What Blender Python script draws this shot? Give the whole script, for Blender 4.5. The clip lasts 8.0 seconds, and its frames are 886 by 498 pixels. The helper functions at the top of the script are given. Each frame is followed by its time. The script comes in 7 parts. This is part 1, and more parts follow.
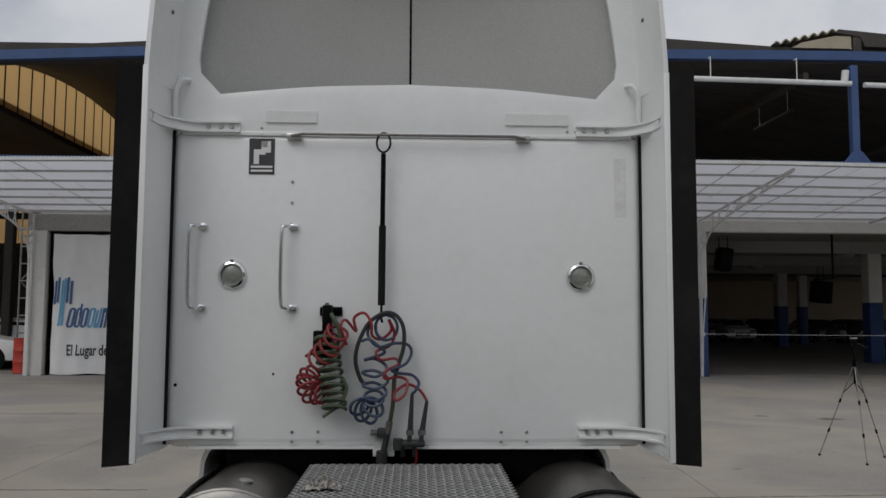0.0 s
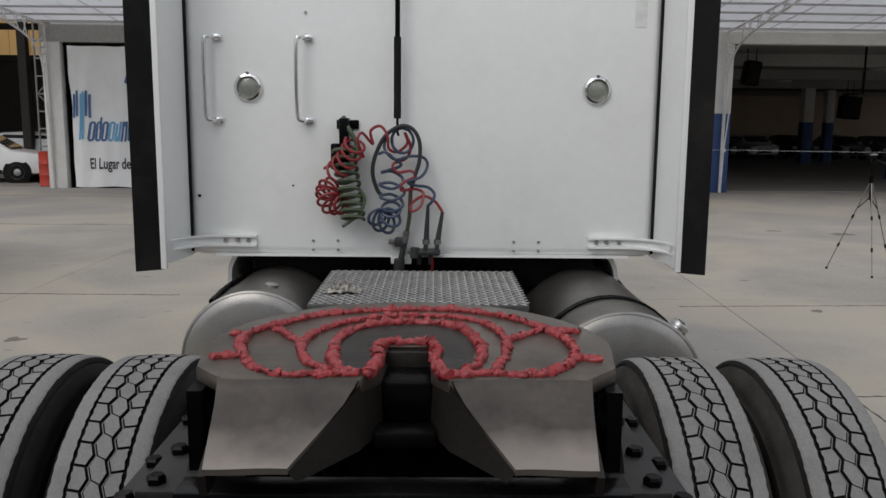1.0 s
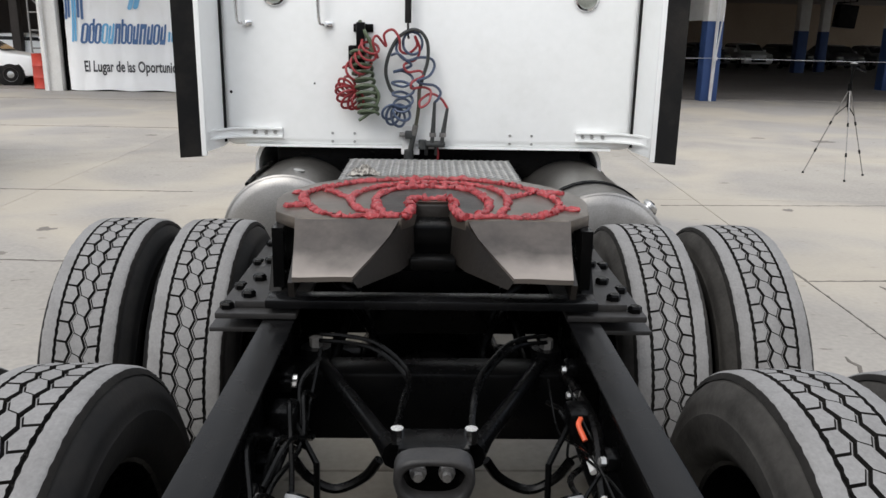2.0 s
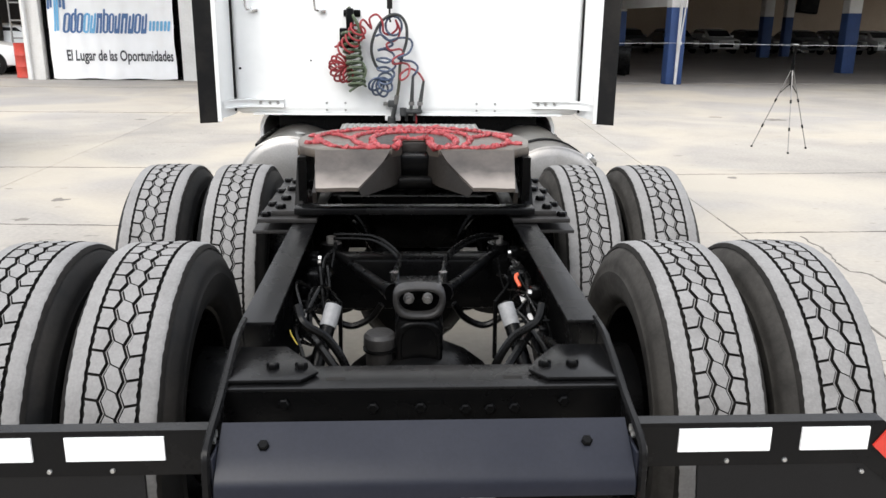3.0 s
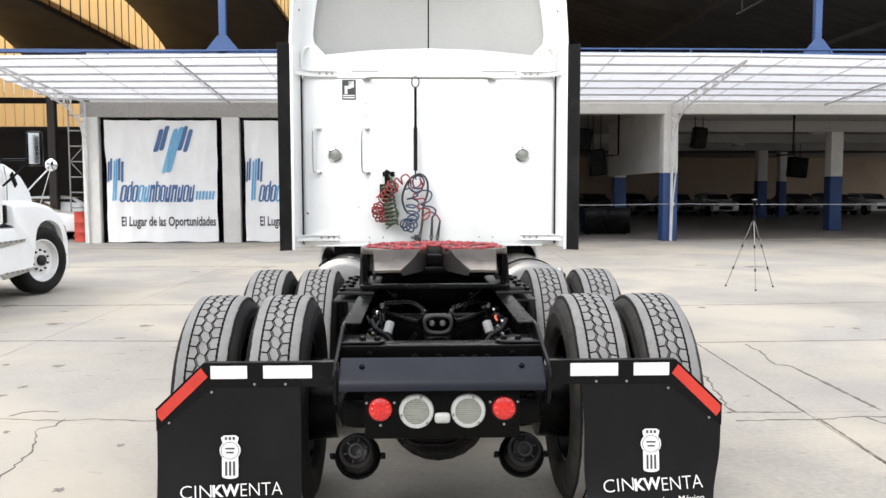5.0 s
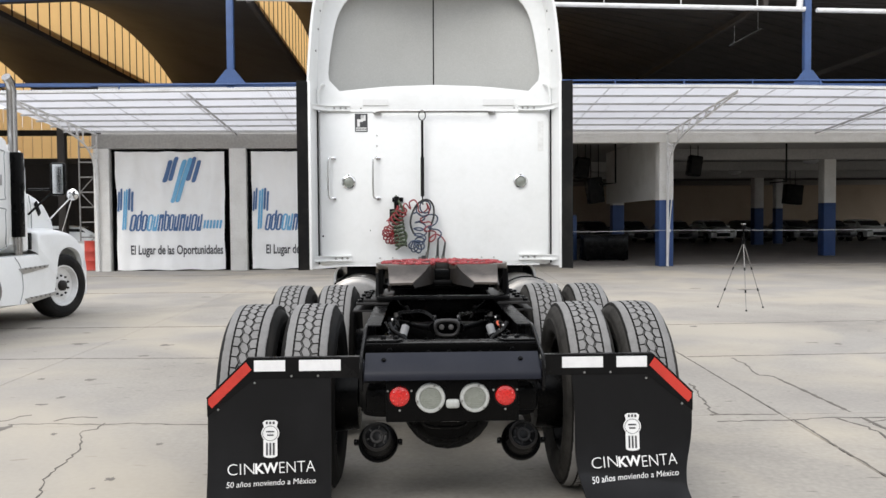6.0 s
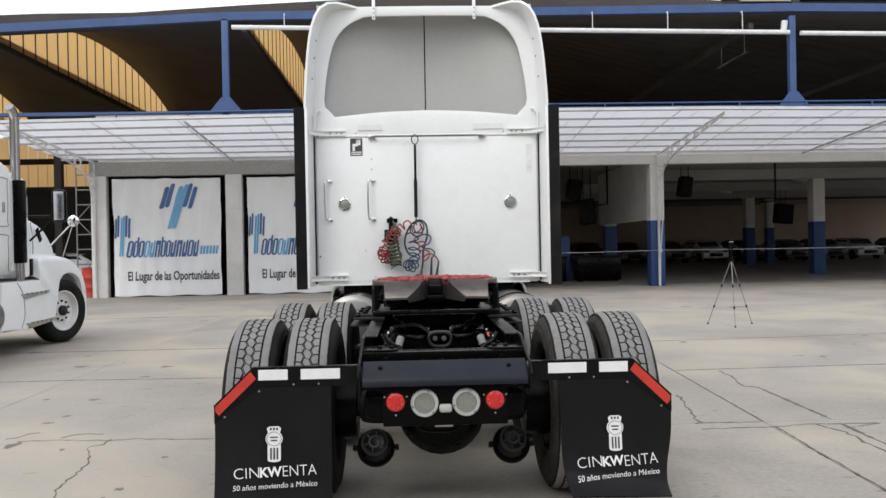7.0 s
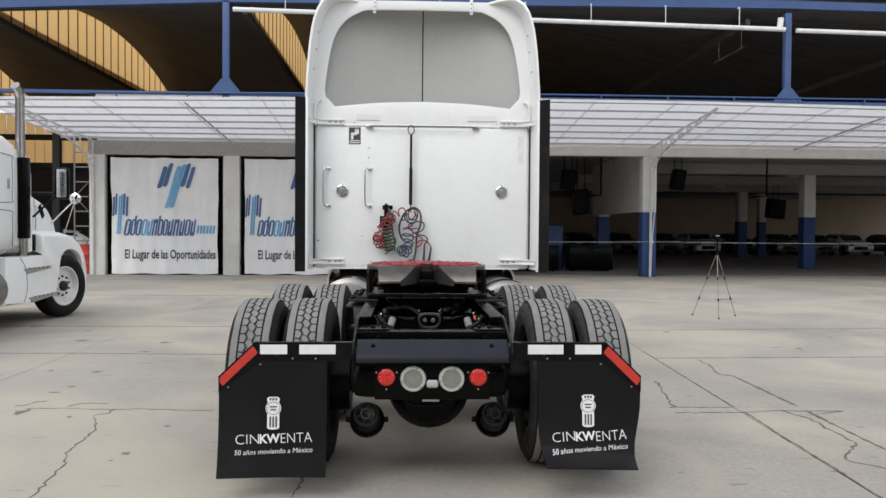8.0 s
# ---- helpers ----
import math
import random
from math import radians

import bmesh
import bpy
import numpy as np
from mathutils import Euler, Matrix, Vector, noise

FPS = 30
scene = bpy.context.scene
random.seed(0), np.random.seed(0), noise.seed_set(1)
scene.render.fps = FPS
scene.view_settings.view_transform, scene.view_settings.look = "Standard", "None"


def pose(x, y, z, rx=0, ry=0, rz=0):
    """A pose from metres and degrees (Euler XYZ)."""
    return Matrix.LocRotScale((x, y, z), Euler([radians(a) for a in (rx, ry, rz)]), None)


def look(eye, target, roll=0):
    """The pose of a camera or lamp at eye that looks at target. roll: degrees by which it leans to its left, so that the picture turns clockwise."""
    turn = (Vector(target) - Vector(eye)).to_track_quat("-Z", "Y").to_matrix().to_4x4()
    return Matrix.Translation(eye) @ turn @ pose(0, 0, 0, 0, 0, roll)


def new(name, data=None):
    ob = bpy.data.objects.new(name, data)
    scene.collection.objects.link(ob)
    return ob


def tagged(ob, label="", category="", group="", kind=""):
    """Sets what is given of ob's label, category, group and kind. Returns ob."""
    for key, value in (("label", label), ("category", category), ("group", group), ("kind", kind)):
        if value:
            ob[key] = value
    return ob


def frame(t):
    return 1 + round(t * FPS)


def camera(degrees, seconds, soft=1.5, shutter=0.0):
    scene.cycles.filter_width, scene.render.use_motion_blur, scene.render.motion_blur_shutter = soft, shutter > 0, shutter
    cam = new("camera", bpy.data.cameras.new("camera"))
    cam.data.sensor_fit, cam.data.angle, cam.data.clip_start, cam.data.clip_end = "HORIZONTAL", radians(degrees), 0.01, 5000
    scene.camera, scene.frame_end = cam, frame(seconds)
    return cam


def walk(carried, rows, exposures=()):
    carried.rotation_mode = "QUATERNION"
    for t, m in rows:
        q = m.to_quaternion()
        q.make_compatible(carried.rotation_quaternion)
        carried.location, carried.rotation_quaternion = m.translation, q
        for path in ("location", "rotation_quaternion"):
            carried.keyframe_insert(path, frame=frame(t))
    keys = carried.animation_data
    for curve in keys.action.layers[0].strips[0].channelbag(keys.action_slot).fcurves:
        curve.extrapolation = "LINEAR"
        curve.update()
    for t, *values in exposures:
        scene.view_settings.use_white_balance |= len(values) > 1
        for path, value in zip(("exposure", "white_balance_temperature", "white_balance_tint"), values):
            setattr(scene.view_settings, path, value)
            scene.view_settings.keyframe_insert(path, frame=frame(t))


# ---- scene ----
cam = camera(58.1, 8.0)
PATH = [
    (0, (0.044, 0.012, 1.758), (0.132, 2.004, 1.917), 0.3),
    (0.5, (0.061, 0.018, 1.752), (0.124, 2.015, 1.659), 0.5),
    (1, (0.058, -0.05, 1.75), (0.102, 1.927, 1.449), 0.5),
    (1.5, (0.008, -0.279, 1.744), (0.055, 1.67, 1.296), 0.3),
    (1.7, (-0.013, -0.395, 1.745), (0.040, 1.541, 1.246), 0.6),
    (2.8, (-0.045, -1.289, 1.724), (0.065, 0.634, 1.185), 1.1),
    (2.9, (-0.054, -1.374, 1.722), (0.062, 0.547, 1.179), 0.6),
    (3, (-0.063, -1.458, 1.716), (0.062, 0.462, 1.168), 0.7),
    (3.2, (-0.071, -1.63, 1.704), (0.052, 0.294, 1.173), 0.3),
    (3.5, (-0.071, -1.901, 1.688), (0.05, 0.04, 1.217), 1.0),
    (4, (-0.061, -2.359, 1.662), (0.037, -0.405, 1.247), 0.6),
    (4.5, (-0.118, -2.832, 1.625), (-0.021, -0.858, 1.316), -0.6),
    (4.7, (-0.117, -3.012, 1.615), (-0.026, -1.026, 1.397), -0.4),
    (5.8, (-0.192, -3.785, 1.571), (-0.114, -1.788, 1.482), 0.1),
    (6, (-0.196, -3.855, 1.554), (-0.114, -1.858, 1.484), -0.4),
    (6.5, (-0.187, -4.019, 1.537), (-0.097, -2.021, 1.509), -0.4),
    (7, (-0.19, -4.125, 1.51), (-0.095, -2.127, 1.5), -1.1),
    (7.5, (-0.199, -4.26, 1.514), (-0.106, -2.262, 1.518), -0.1),
    (8, (-0.183, -4.461, 1.526), (-0.075, -2.465, 1.48), 0.4),
]
walk(cam, [(t, look(eye, target, roll)) for t, eye, target, roll in PATH],
     [(0, -0.92, 6450, 10), (0.5, -0.94, 6500, 10), (1, -0.42, 6500, 10), (1.5, 0.12, 6450, 10), (1.7, 0.24, 6450, 10), (2.8, 1.05, 6500, 10),
      (3.0, 1.09, 6500, 10), (3.5, 1.29, 6500, 10), (4, 1.31, 6500, 10), (4.5, 1.11, 6500, 10), (4.7, 1.06, 6500, 10), (5.8, 0.66, 6500, 10),
      (6, 0.57, 6500, 10), (6.5, 0.36, 6500, 10), (7, 0.27, 6500, 10), (8, 0.22, 6500, 10)])

# ---- world and sun ----
world = bpy.data.worlds.new("sky")
scene.world = world
world.use_nodes = True
wn, wl = world.node_tree.nodes, world.node_tree.links
wn.clear()
w_out, w_bg = wn.new("ShaderNodeOutputWorld"), wn.new("ShaderNodeBackground")
w_sky, w_co, w_cloud, w_ramp, w_mix = (wn.new("ShaderNodeTexSky"), wn.new("ShaderNodeTexCoord"), wn.new("ShaderNodeTexNoise"),
                                       wn.new("ShaderNodeValToRGB"), wn.new("ShaderNodeMix"))
w_sky.sky_type, w_sky.sun_disc = "NISHITA", False
SUN_UP, SUN_ROUND = radians(46), radians(212)
w_sky.sun_elevation, w_sky.sun_rotation = SUN_UP, SUN_ROUND
w_cloud.inputs["Scale"].default_value, w_cloud.inputs["Detail"].default_value = 2.2, 7
w_ramp.color_ramp.elements[0].position, w_ramp.color_ramp.elements[1].position = 0.33, 0.55
w_mix.data_type = "RGBA"
wl.new(w_co.outputs["Generated"], w_cloud.inputs["Vector"])
wl.new(w_cloud.outputs["Fac"], w_ramp.inputs["Fac"])
w_bank, w_shade = wn.new("ShaderNodeTexNoise"), wn.new("ShaderNodeMix")
w_bank.inputs["Scale"].default_value, w_bank.inputs["Detail"].default_value = 5.0, 6
w_shade.data_type = "RGBA"
w_shade.inputs["A"].default_value, w_shade.inputs["B"].default_value = (6.6, 7.0, 7.8, 1), (12.4, 12.4, 12.4, 1)
wl.new(w_co.outputs["Generated"], w_bank.inputs["Vector"])
wl.new(w_bank.outputs["Fac"], w_shade.inputs["Factor"])
wl.new(w_shade.outputs["Result"], w_mix.inputs["B"])
wl.new(w_ramp.outputs["Color"], w_mix.inputs["Factor"])
wl.new(w_sky.outputs["Color"], w_mix.inputs["A"])
# an overcast sky is brighter overhead than at the horizon
w_sep, w_rise, w_tone = wn.new("ShaderNodeSeparateXYZ"), wn.new("ShaderNodeMapRange"), wn.new("ShaderNodeMix")
w_rise.inputs["To Min"].default_value, w_rise.inputs["To Max"].default_value = 0.95, 1.2
w_tone.data_type, w_tone.blend_type = "RGBA", "MULTIPLY"
w_tone.inputs["Factor"].default_value = 1.0
wl.new(w_co.outputs["Generated"], w_sep.inputs["Vector"])
wl.new(w_sep.outputs["Z"], w_rise.inputs["Value"])
wl.new(w_mix.outputs["Result"], w_tone.inputs["A"])
wl.new(w_rise.outputs["Result"], w_tone.inputs["B"])
wl.new(w_tone.outputs["Result"], w_bg.inputs["Color"])
w_bg.inputs["Strength"].default_value = 0.115
wl.new(w_bg.outputs["Background"], w_out.inputs["Surface"])

sun = new("sun", bpy.data.lights.new("sun", "SUN"))
sun.data.energy, sun.data.angle, sun.data.color = 1.05, radians(30), (1.0, 0.965, 0.91)
sun.matrix_world = look((20 * math.sin(SUN_ROUND), 20 * math.cos(SUN_ROUND), 20 * math.tan(SUN_UP)), (0, 0, 0))


# ---- materials ----
def surf(name, base, dark, rough=0.5, metal=0.0, stain=2.0, grain=60.0, bump=0.15, spread=(0.45, 0.75), amount=0.6, coat=0.0, each=0.0, gloss=0.5):
    """A paint, metal, rubber or stone: broad stains of the dark colour and a fine grain with relief."""
    m = bpy.data.materials.new(name)
    m.use_nodes = True
    n, l = m.node_tree.nodes, m.node_tree.links
    b = n["Principled BSDF"]
    b.inputs["Specular IOR Level"].default_value = gloss
    co, big, ramp, fine, mix, mul, bmp = (n.new("ShaderNodeTexCoord"), n.new("ShaderNodeTexNoise"), n.new("ShaderNodeValToRGB"), n.new("ShaderNodeTexNoise"),
                                          n.new("ShaderNodeMix"), n.new("ShaderNodeMix"), n.new("ShaderNodeBump"))
    big.inputs["Scale"].default_value, big.inputs["Detail"].default_value, big.inputs["Roughness"].default_value = stain, 8, 0.62
    fine.inputs["Scale"].default_value, fine.inputs["Detail"].default_value = grain, 4
    for k in (big, fine):
        l.new(co.outputs["Object"], k.inputs["Vector"])
    ramp.color_ramp.elements[0].position, ramp.color_ramp.elements[1].position = spread
    ramp.color_ramp.elements[1].color = (amount, amount, amount, 1)
    l.new(big.outputs["Fac"], ramp.inputs["Fac"])
    mix.data_type = mul.data_type = "RGBA"
    mix.inputs["A"].default_value, mix.inputs["B"].default_value = (*base, 1), (*dark, 1)
    l.new(ramp.outputs["Color"], mix.inputs["Factor"])
    mul.blend_type = "OVERLAY"
    mul.inputs["Factor"].default_value = 0.25
    l.new(mix.outputs["Result"], mul.inputs["A"])
    l.new(fine.outputs["Fac"], mul.inputs["B"])
    out = mul.outputs["Result"]
    if each:
        info, hsv, mr = n.new("ShaderNodeObjectInfo"), n.new("ShaderNodeHueSaturation"), n.new("ShaderNodeMapRange")
        mr.inputs["To Min"].default_value, mr.inputs["To Max"].default_value = 1 - each, 1 + each
        l.new(info.outputs["Random"], mr.inputs["Value"])
        l.new(mr.outputs["Result"], hsv.inputs["Value"])
        l.new(out, hsv.inputs["Color"])
        out = hsv.outputs["Color"]
    l.new(out, b.inputs["Base Color"])
    rr = n.new("ShaderNodeMapRange")
    rr.inputs["To Min"].default_value, rr.inputs["To Max"].default_value = max(rough - 0.1, 0.03), min(rough + 0.14, 1)
    l.new(big.outputs["Fac"], rr.inputs["Value"])
    l.new(rr.outputs["Result"], b.inputs["Roughness"])
    b.inputs["Metallic"].default_value = metal
    b.inputs["Coat Weight"].default_value = coat
    bmp.inputs["Strength"].default_value, bmp.inputs["Distance"].default_value = bump, 0.004
    l.new(fine.outputs["Fac"], bmp.inputs["Height"])
    l.new(bmp.outputs["Normal"], b.inputs["Normal"])
    return m


def see_through(name, colour, share, rough=0.5):
    """A sheet that lets part of the daylight through."""
    m = surf(name, colour, tuple(c * 0.75 for c in colour), rough, stain=0.8, grain=30, bump=0.05)
    n, l = m.node_tree.nodes, m.node_tree.links
    b, tr, mx = n["Principled BSDF"], n.new("ShaderNodeBsdfTranslucent"), n.new("ShaderNodeMixShader")
    tr.inputs["Color"].default_value = (*colour, 1)
    mx.inputs["Fac"].default_value = share
    l.new(b.outputs["BSDF"], mx.inputs[1])
    l.new(tr.outputs["BSDF"], mx.inputs[2])
    l.new(mx.outputs["Shader"], n["Material Output"].inputs["Surface"])
    return m


WHITE = surf("white_truck_paint", (0.87, 0.88, 0.87), (0.7, 0.7, 0.67), 0.32, stain=1.6, grain=25, bump=0.02, spread=(0.5, 0.85), amount=0.5, coat=0.3)
WHITE_WALL = surf("white_wall_paint", (0.74, 0.73, 0.70), (0.5, 0.48, 0.44), 0.8, stain=0.9, grain=20, bump=0.1)
WALL_GREY = surf("grey_block_wall", (0.32, 0.31, 0.295), (0.2, 0.19, 0.18), 0.85, stain=0.7, grain=20)
WHITE_STEEL = surf("white_steel_paint", (0.74, 0.74, 0.73), (0.45, 0.43, 0.40), 0.5, stain=3, grain=40, bump=0.05)
BLUE = surf("blue_wall_paint", (0.03, 0.07, 0.2), (0.026, 0.05, 0.13), 0.6, stain=1.5, grain=30)
BLUE_STEEL = surf("blue_steel_paint", (0.04, 0.085, 0.215), (0.03, 0.055, 0.13), 0.5, stain=2, grain=40)
BLACK = surf("black_chassis_paint", (0.002, 0.002, 0.0021), (0.008, 0.007, 0.006), 0.26, stain=6, grain=90, bump=0.12, spread=(0.55, 0.9), gloss=0.09)
CASTING = surf("dusty_black_casting", (0.020, 0.019, 0.0185), (0.042, 0.039, 0.036), 0.45, stain=14, grain=150, bump=0.2, gloss=0.3)
SATIN = surf("satin_black_plate", (0.005, 0.005, 0.0053), (0.012, 0.0112, 0.0105), 0.24, stain=5, grain=120, bump=0.06, gloss=0.13)
TAIL = surf("dark_blue_grey_plate", (0.009, 0.0102, 0.0165), (0.016, 0.0172, 0.0235), 0.34, stain=4, grain=120, bump=0.05, gloss=0.23)
RUBBER = surf("black_rubber", (0.007, 0.007, 0.007), (0.04, 0.035, 0.03), 0.7, stain=4, grain=80, bump=0.2, spread=(0.45, 0.8), gloss=0.18)
GROOVE = surf("dark_groove_rubber", (0.012, 0.011, 0.010), (0.028, 0.026, 0.023), 0.85, stain=12, grain=120, bump=0.2, gloss=0.15)
DUSTY = surf("dusty_sidewall_rubber", (0.046, 0.043, 0.039), (0.017, 0.016, 0.0145), 0.85, stain=7, grain=80, bump=0.2, spread=(0.42, 0.7), amount=0.9, gloss=0.15)
LINE = surf("black_air_line", (0.002, 0.002, 0.002), (0.006, 0.0055, 0.005), 0.25, stain=20, grain=120, bump=0.03, gloss=0.12)
YELLOW_WIRE = surf("yellow_wire", (0.5, 0.36, 0.04), (0.3, 0.2, 0.03), 0.5, stain=20, grain=120)
TREAD = surf("dusty_tread_rubber", (0.204, 0.199, 0.193), (0.125, 0.12, 0.116), 0.9, stain=9, grain=140, bump=0.25)
FLAP = surf("mud_flap_rubber", (0.006, 0.006, 0.0065), (0.013, 0.013, 0.014), 0.4, stain=2.5, grain=160, bump=0.06, gloss=0.2)
PLATE_DARK = surf("greased_black_steel", (0.016, 0.0135, 0.0115), (0.006, 0.005, 0.0045), 0.4, stain=9, grain=80, bump=0.3, gloss=0.3)
PLATE = surf("greasy_fifth_wheel_steel", (0.135, 0.112, 0.092), (0.042, 0.035, 0.030), 0.33, 0.5, stain=4, grain=45, bump=0.07, spread=(0.4, 0.7), amount=0.85)
GREASE = surf("red_grease", (0.40, 0.036, 0.042), (0.2, 0.015, 0.019), 0.5, stain=60, grain=260, bump=1.0, coat=0.35, spread=(0.4, 0.62), amount=0.8)
CHROME = surf("chrome", (0.78, 0.78, 0.78), (0.6, 0.6, 0.6), 0.14, 1.0, stain=8, grain=60, bump=0.02)
STACK = surf("dull_chrome_stack", (0.42, 0.41, 0.40), (0.25, 0.24, 0.23), 0.2, 1.0, stain=6, grain=60, bump=0.02)
ALU = surf("aluminium", (0.5, 0.5, 0.49), (0.32, 0.31, 0.30), 0.34, 0.9, stain=6, grain=120, bump=0.08)
# tank barrels: stains, with dark reflections put into the base colour
TANK_SIDE = surf("stained_darkened_tank_metal", (0.2, 0.19, 0.175), (0.09, 0.083, 0.076), 0.3, 0.8, stain=2.2, grain=60, bump=0.05)
TANK = surf("dull_tank_aluminium", (0.31, 0.30, 0.285), (0.14, 0.132, 0.124), 0.38, 0.85, stain=2.6, grain=160, bump=0.04, spread=(0.42, 0.66))
BOLT = surf("bolt_steel", (0.25, 0.24, 0.23), (0.1, 0.09, 0.08), 0.45, 0.8, stain=30, grain=200)
LINER = surf("grey_fairing_liner", (0.465, 0.468, 0.45), (0.40, 0.40, 0.38), 0.9, stain=1.3, grain=150, bump=0.25)
RED_LENS = surf("red_lamp_lens", (0.6, 0.016, 0.012), (0.4, 0.01, 0.01), 0.18, stain=20, grain=150, bump=0.3, coat=0.5)
CLEAR_LENS = surf("ribbed_clear_lens", (0.26, 0.275, 0.24), (0.19, 0.20, 0.175), 0.25, 0.1, stain=20, grain=150, bump=0.3, coat=0.5)
LAMP_RING = surf("pale_lamp_ring", (0.42, 0.43, 0.41), (0.33, 0.335, 0.32), 0.45, stain=20, grain=150, bump=0.1)
REFLECT_RED = surf("red_reflective_tape", (0.55, 0.04, 0.026), (0.33, 0.02, 0.015), 0.35, stain=9, grain=200, bump=0.1)
REFLECT_WHITE = surf("white_reflective_tape", (0.8, 0.8, 0.8), (0.66, 0.66, 0.66), 0.35, stain=15, grain=200, bump=0.1)
INK_WHITE = surf("white_print", (0.8, 0.8, 0.79), (0.7, 0.7, 0.69), 0.6, stain=12, grain=150, bump=0.02)
INK_BLACK = surf("black_print", (0.05, 0.05, 0.055), (0.09, 0.09, 0.09), 0.6, stain=12, grain=150, bump=0.02)
INK_BLUE = surf("dark_blue_print", (0.075, 0.15, 0.31), (0.12, 0.21, 0.38), 0.7, stain=4, grain=90, bump=0.02)
INK_SKY = surf("light_blue_print", (0.15, 0.40, 0.64), (0.28, 0.52, 0.70), 0.7, stain=4, grain=90, bump=0.02)
HOSE_RED = surf("red_air_hose", (0.26, 0.022, 0.026), (0.14, 0.016, 0.02), 0.4, stain=20, grain=120, bump=0.05)
HOSE_OLIVE = surf("olive_cable", (0.06, 0.058, 0.038), (0.035, 0.034, 0.024), 0.45, stain=20, grain=120, bump=0.05)
HOSE_BLUE = surf("blue_air_hose", (0.042, 0.064, 0.115), (0.022, 0.03, 0.05), 0.4, stain=20, grain=120, bump=0.05)
HOSE_GREEN = surf("green_cable", (0.075, 0.10, 0.055), (0.04, 0.05, 0.03), 0.45, stain=20, grain=120, bump=0.05)
GREY_SLEEVE = surf("pale_grey_plastic", (0.19, 0.19, 0.19), (0.11, 0.11, 0.11), 0.5, stain=20, grain=120)
TAPE = surf("grubby_white_tape", (0.55, 0.54, 0.52), (0.35, 0.34, 0.32), 0.6, stain=30, grain=120)
ORANGE_CLIP = surf("orange_plastic", (0.6, 0.09, 0.03), (0.4, 0.05, 0.02), 0.4, stain=20, grain=120)
HOSE_DARK = surf("dark_hose", (0.03, 0.032, 0.032), (0.05, 0.05, 0.046), 0.5, stain=20, grain=120, bump=0.05)
CLOTH = surf("banner_cloth", (0.88, 0.88, 0.87), (0.78, 0.77, 0.75), 0.85, stain=1.2, grain=90, bump=0.08)
CANOPY = see_through("white_canopy_sheet", (0.80, 0.805, 0.84), 0.52)
PURLIN = surf("grey_steel_paint", (0.5, 0.5, 0.51), (0.36, 0.35, 0.34), 0.5, stain=3, grain=40, bump=0.05)
PURLIN_DARK = surf("dark_steel", (0.075, 0.068, 0.062), (0.045, 0.042, 0.04), 0.7, stain=1, grain=20)
# grey lintel, its tone also standing in for the canopy's shade
LINTEL = surf("shaded_grey_lintel", (0.40, 0.39, 0.37), (0.31, 0.30, 0.285), 0.9, stain=0.4, grain=14)
MIRROR_DULL = surf("dusty_mirror", (0.75, 0.77, 0.79), (0.6, 0.62, 0.64), 0.12, 1.0, stain=2, grain=20, bump=0.01)
# ceiling colour lowered from white to make the workshop interior dimmer
CEIL = surf("dimmed_ceiling_paint", (0.40, 0.388, 0.37), (0.27, 0.26, 0.25), 0.9, stain=0.4, grain=10)
DECK = surf("dark_deck_aluminium", (0.11, 0.11, 0.106), (0.07, 0.067, 0.063), 0.5, 0.7, stain=8, grain=120, bump=0.1)
RELIEF = surf("worn_deck_relief", (0.36, 0.355, 0.34), (0.16, 0.155, 0.145), 0.45, 0.8, stain=10, grain=120, bump=0.05)
YELLOW = see_through("yellow_skylight_sheet", (0.98, 0.78, 0.50), 0.9)
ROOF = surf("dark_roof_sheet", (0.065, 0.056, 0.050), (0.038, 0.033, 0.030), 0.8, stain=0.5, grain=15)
FIBRE = surf("corrugated_fibre_sheet", (0.42, 0.36, 0.27), (0.25, 0.22, 0.18), 0.9, stain=1.5, grain=20)
# back wall and floor colours lowered too, standing in for indoor shade
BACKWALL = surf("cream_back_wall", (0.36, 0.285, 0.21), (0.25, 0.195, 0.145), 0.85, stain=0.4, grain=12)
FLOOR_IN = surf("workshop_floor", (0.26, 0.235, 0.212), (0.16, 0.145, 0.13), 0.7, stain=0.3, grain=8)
RED_PLASTIC = surf("red_drum_paint", (0.5, 0.05, 0.03), (0.3, 0.04, 0.03), 0.5, stain=3, grain=40)
GLASS_DARK = surf("dark_window_glass", (0.02, 0.022, 0.024), (0.03, 0.03, 0.03), 0.08, stain=3, grain=10, bump=0.0, coat=0.5)
RAG = surf("crumpled_rag", (0.5, 0.47, 0.42), (0.10, 0.09, 0.08), 0.8, stain=45, grain=160, bump=0.4, spread=(0.42, 0.58), amount=1.0)


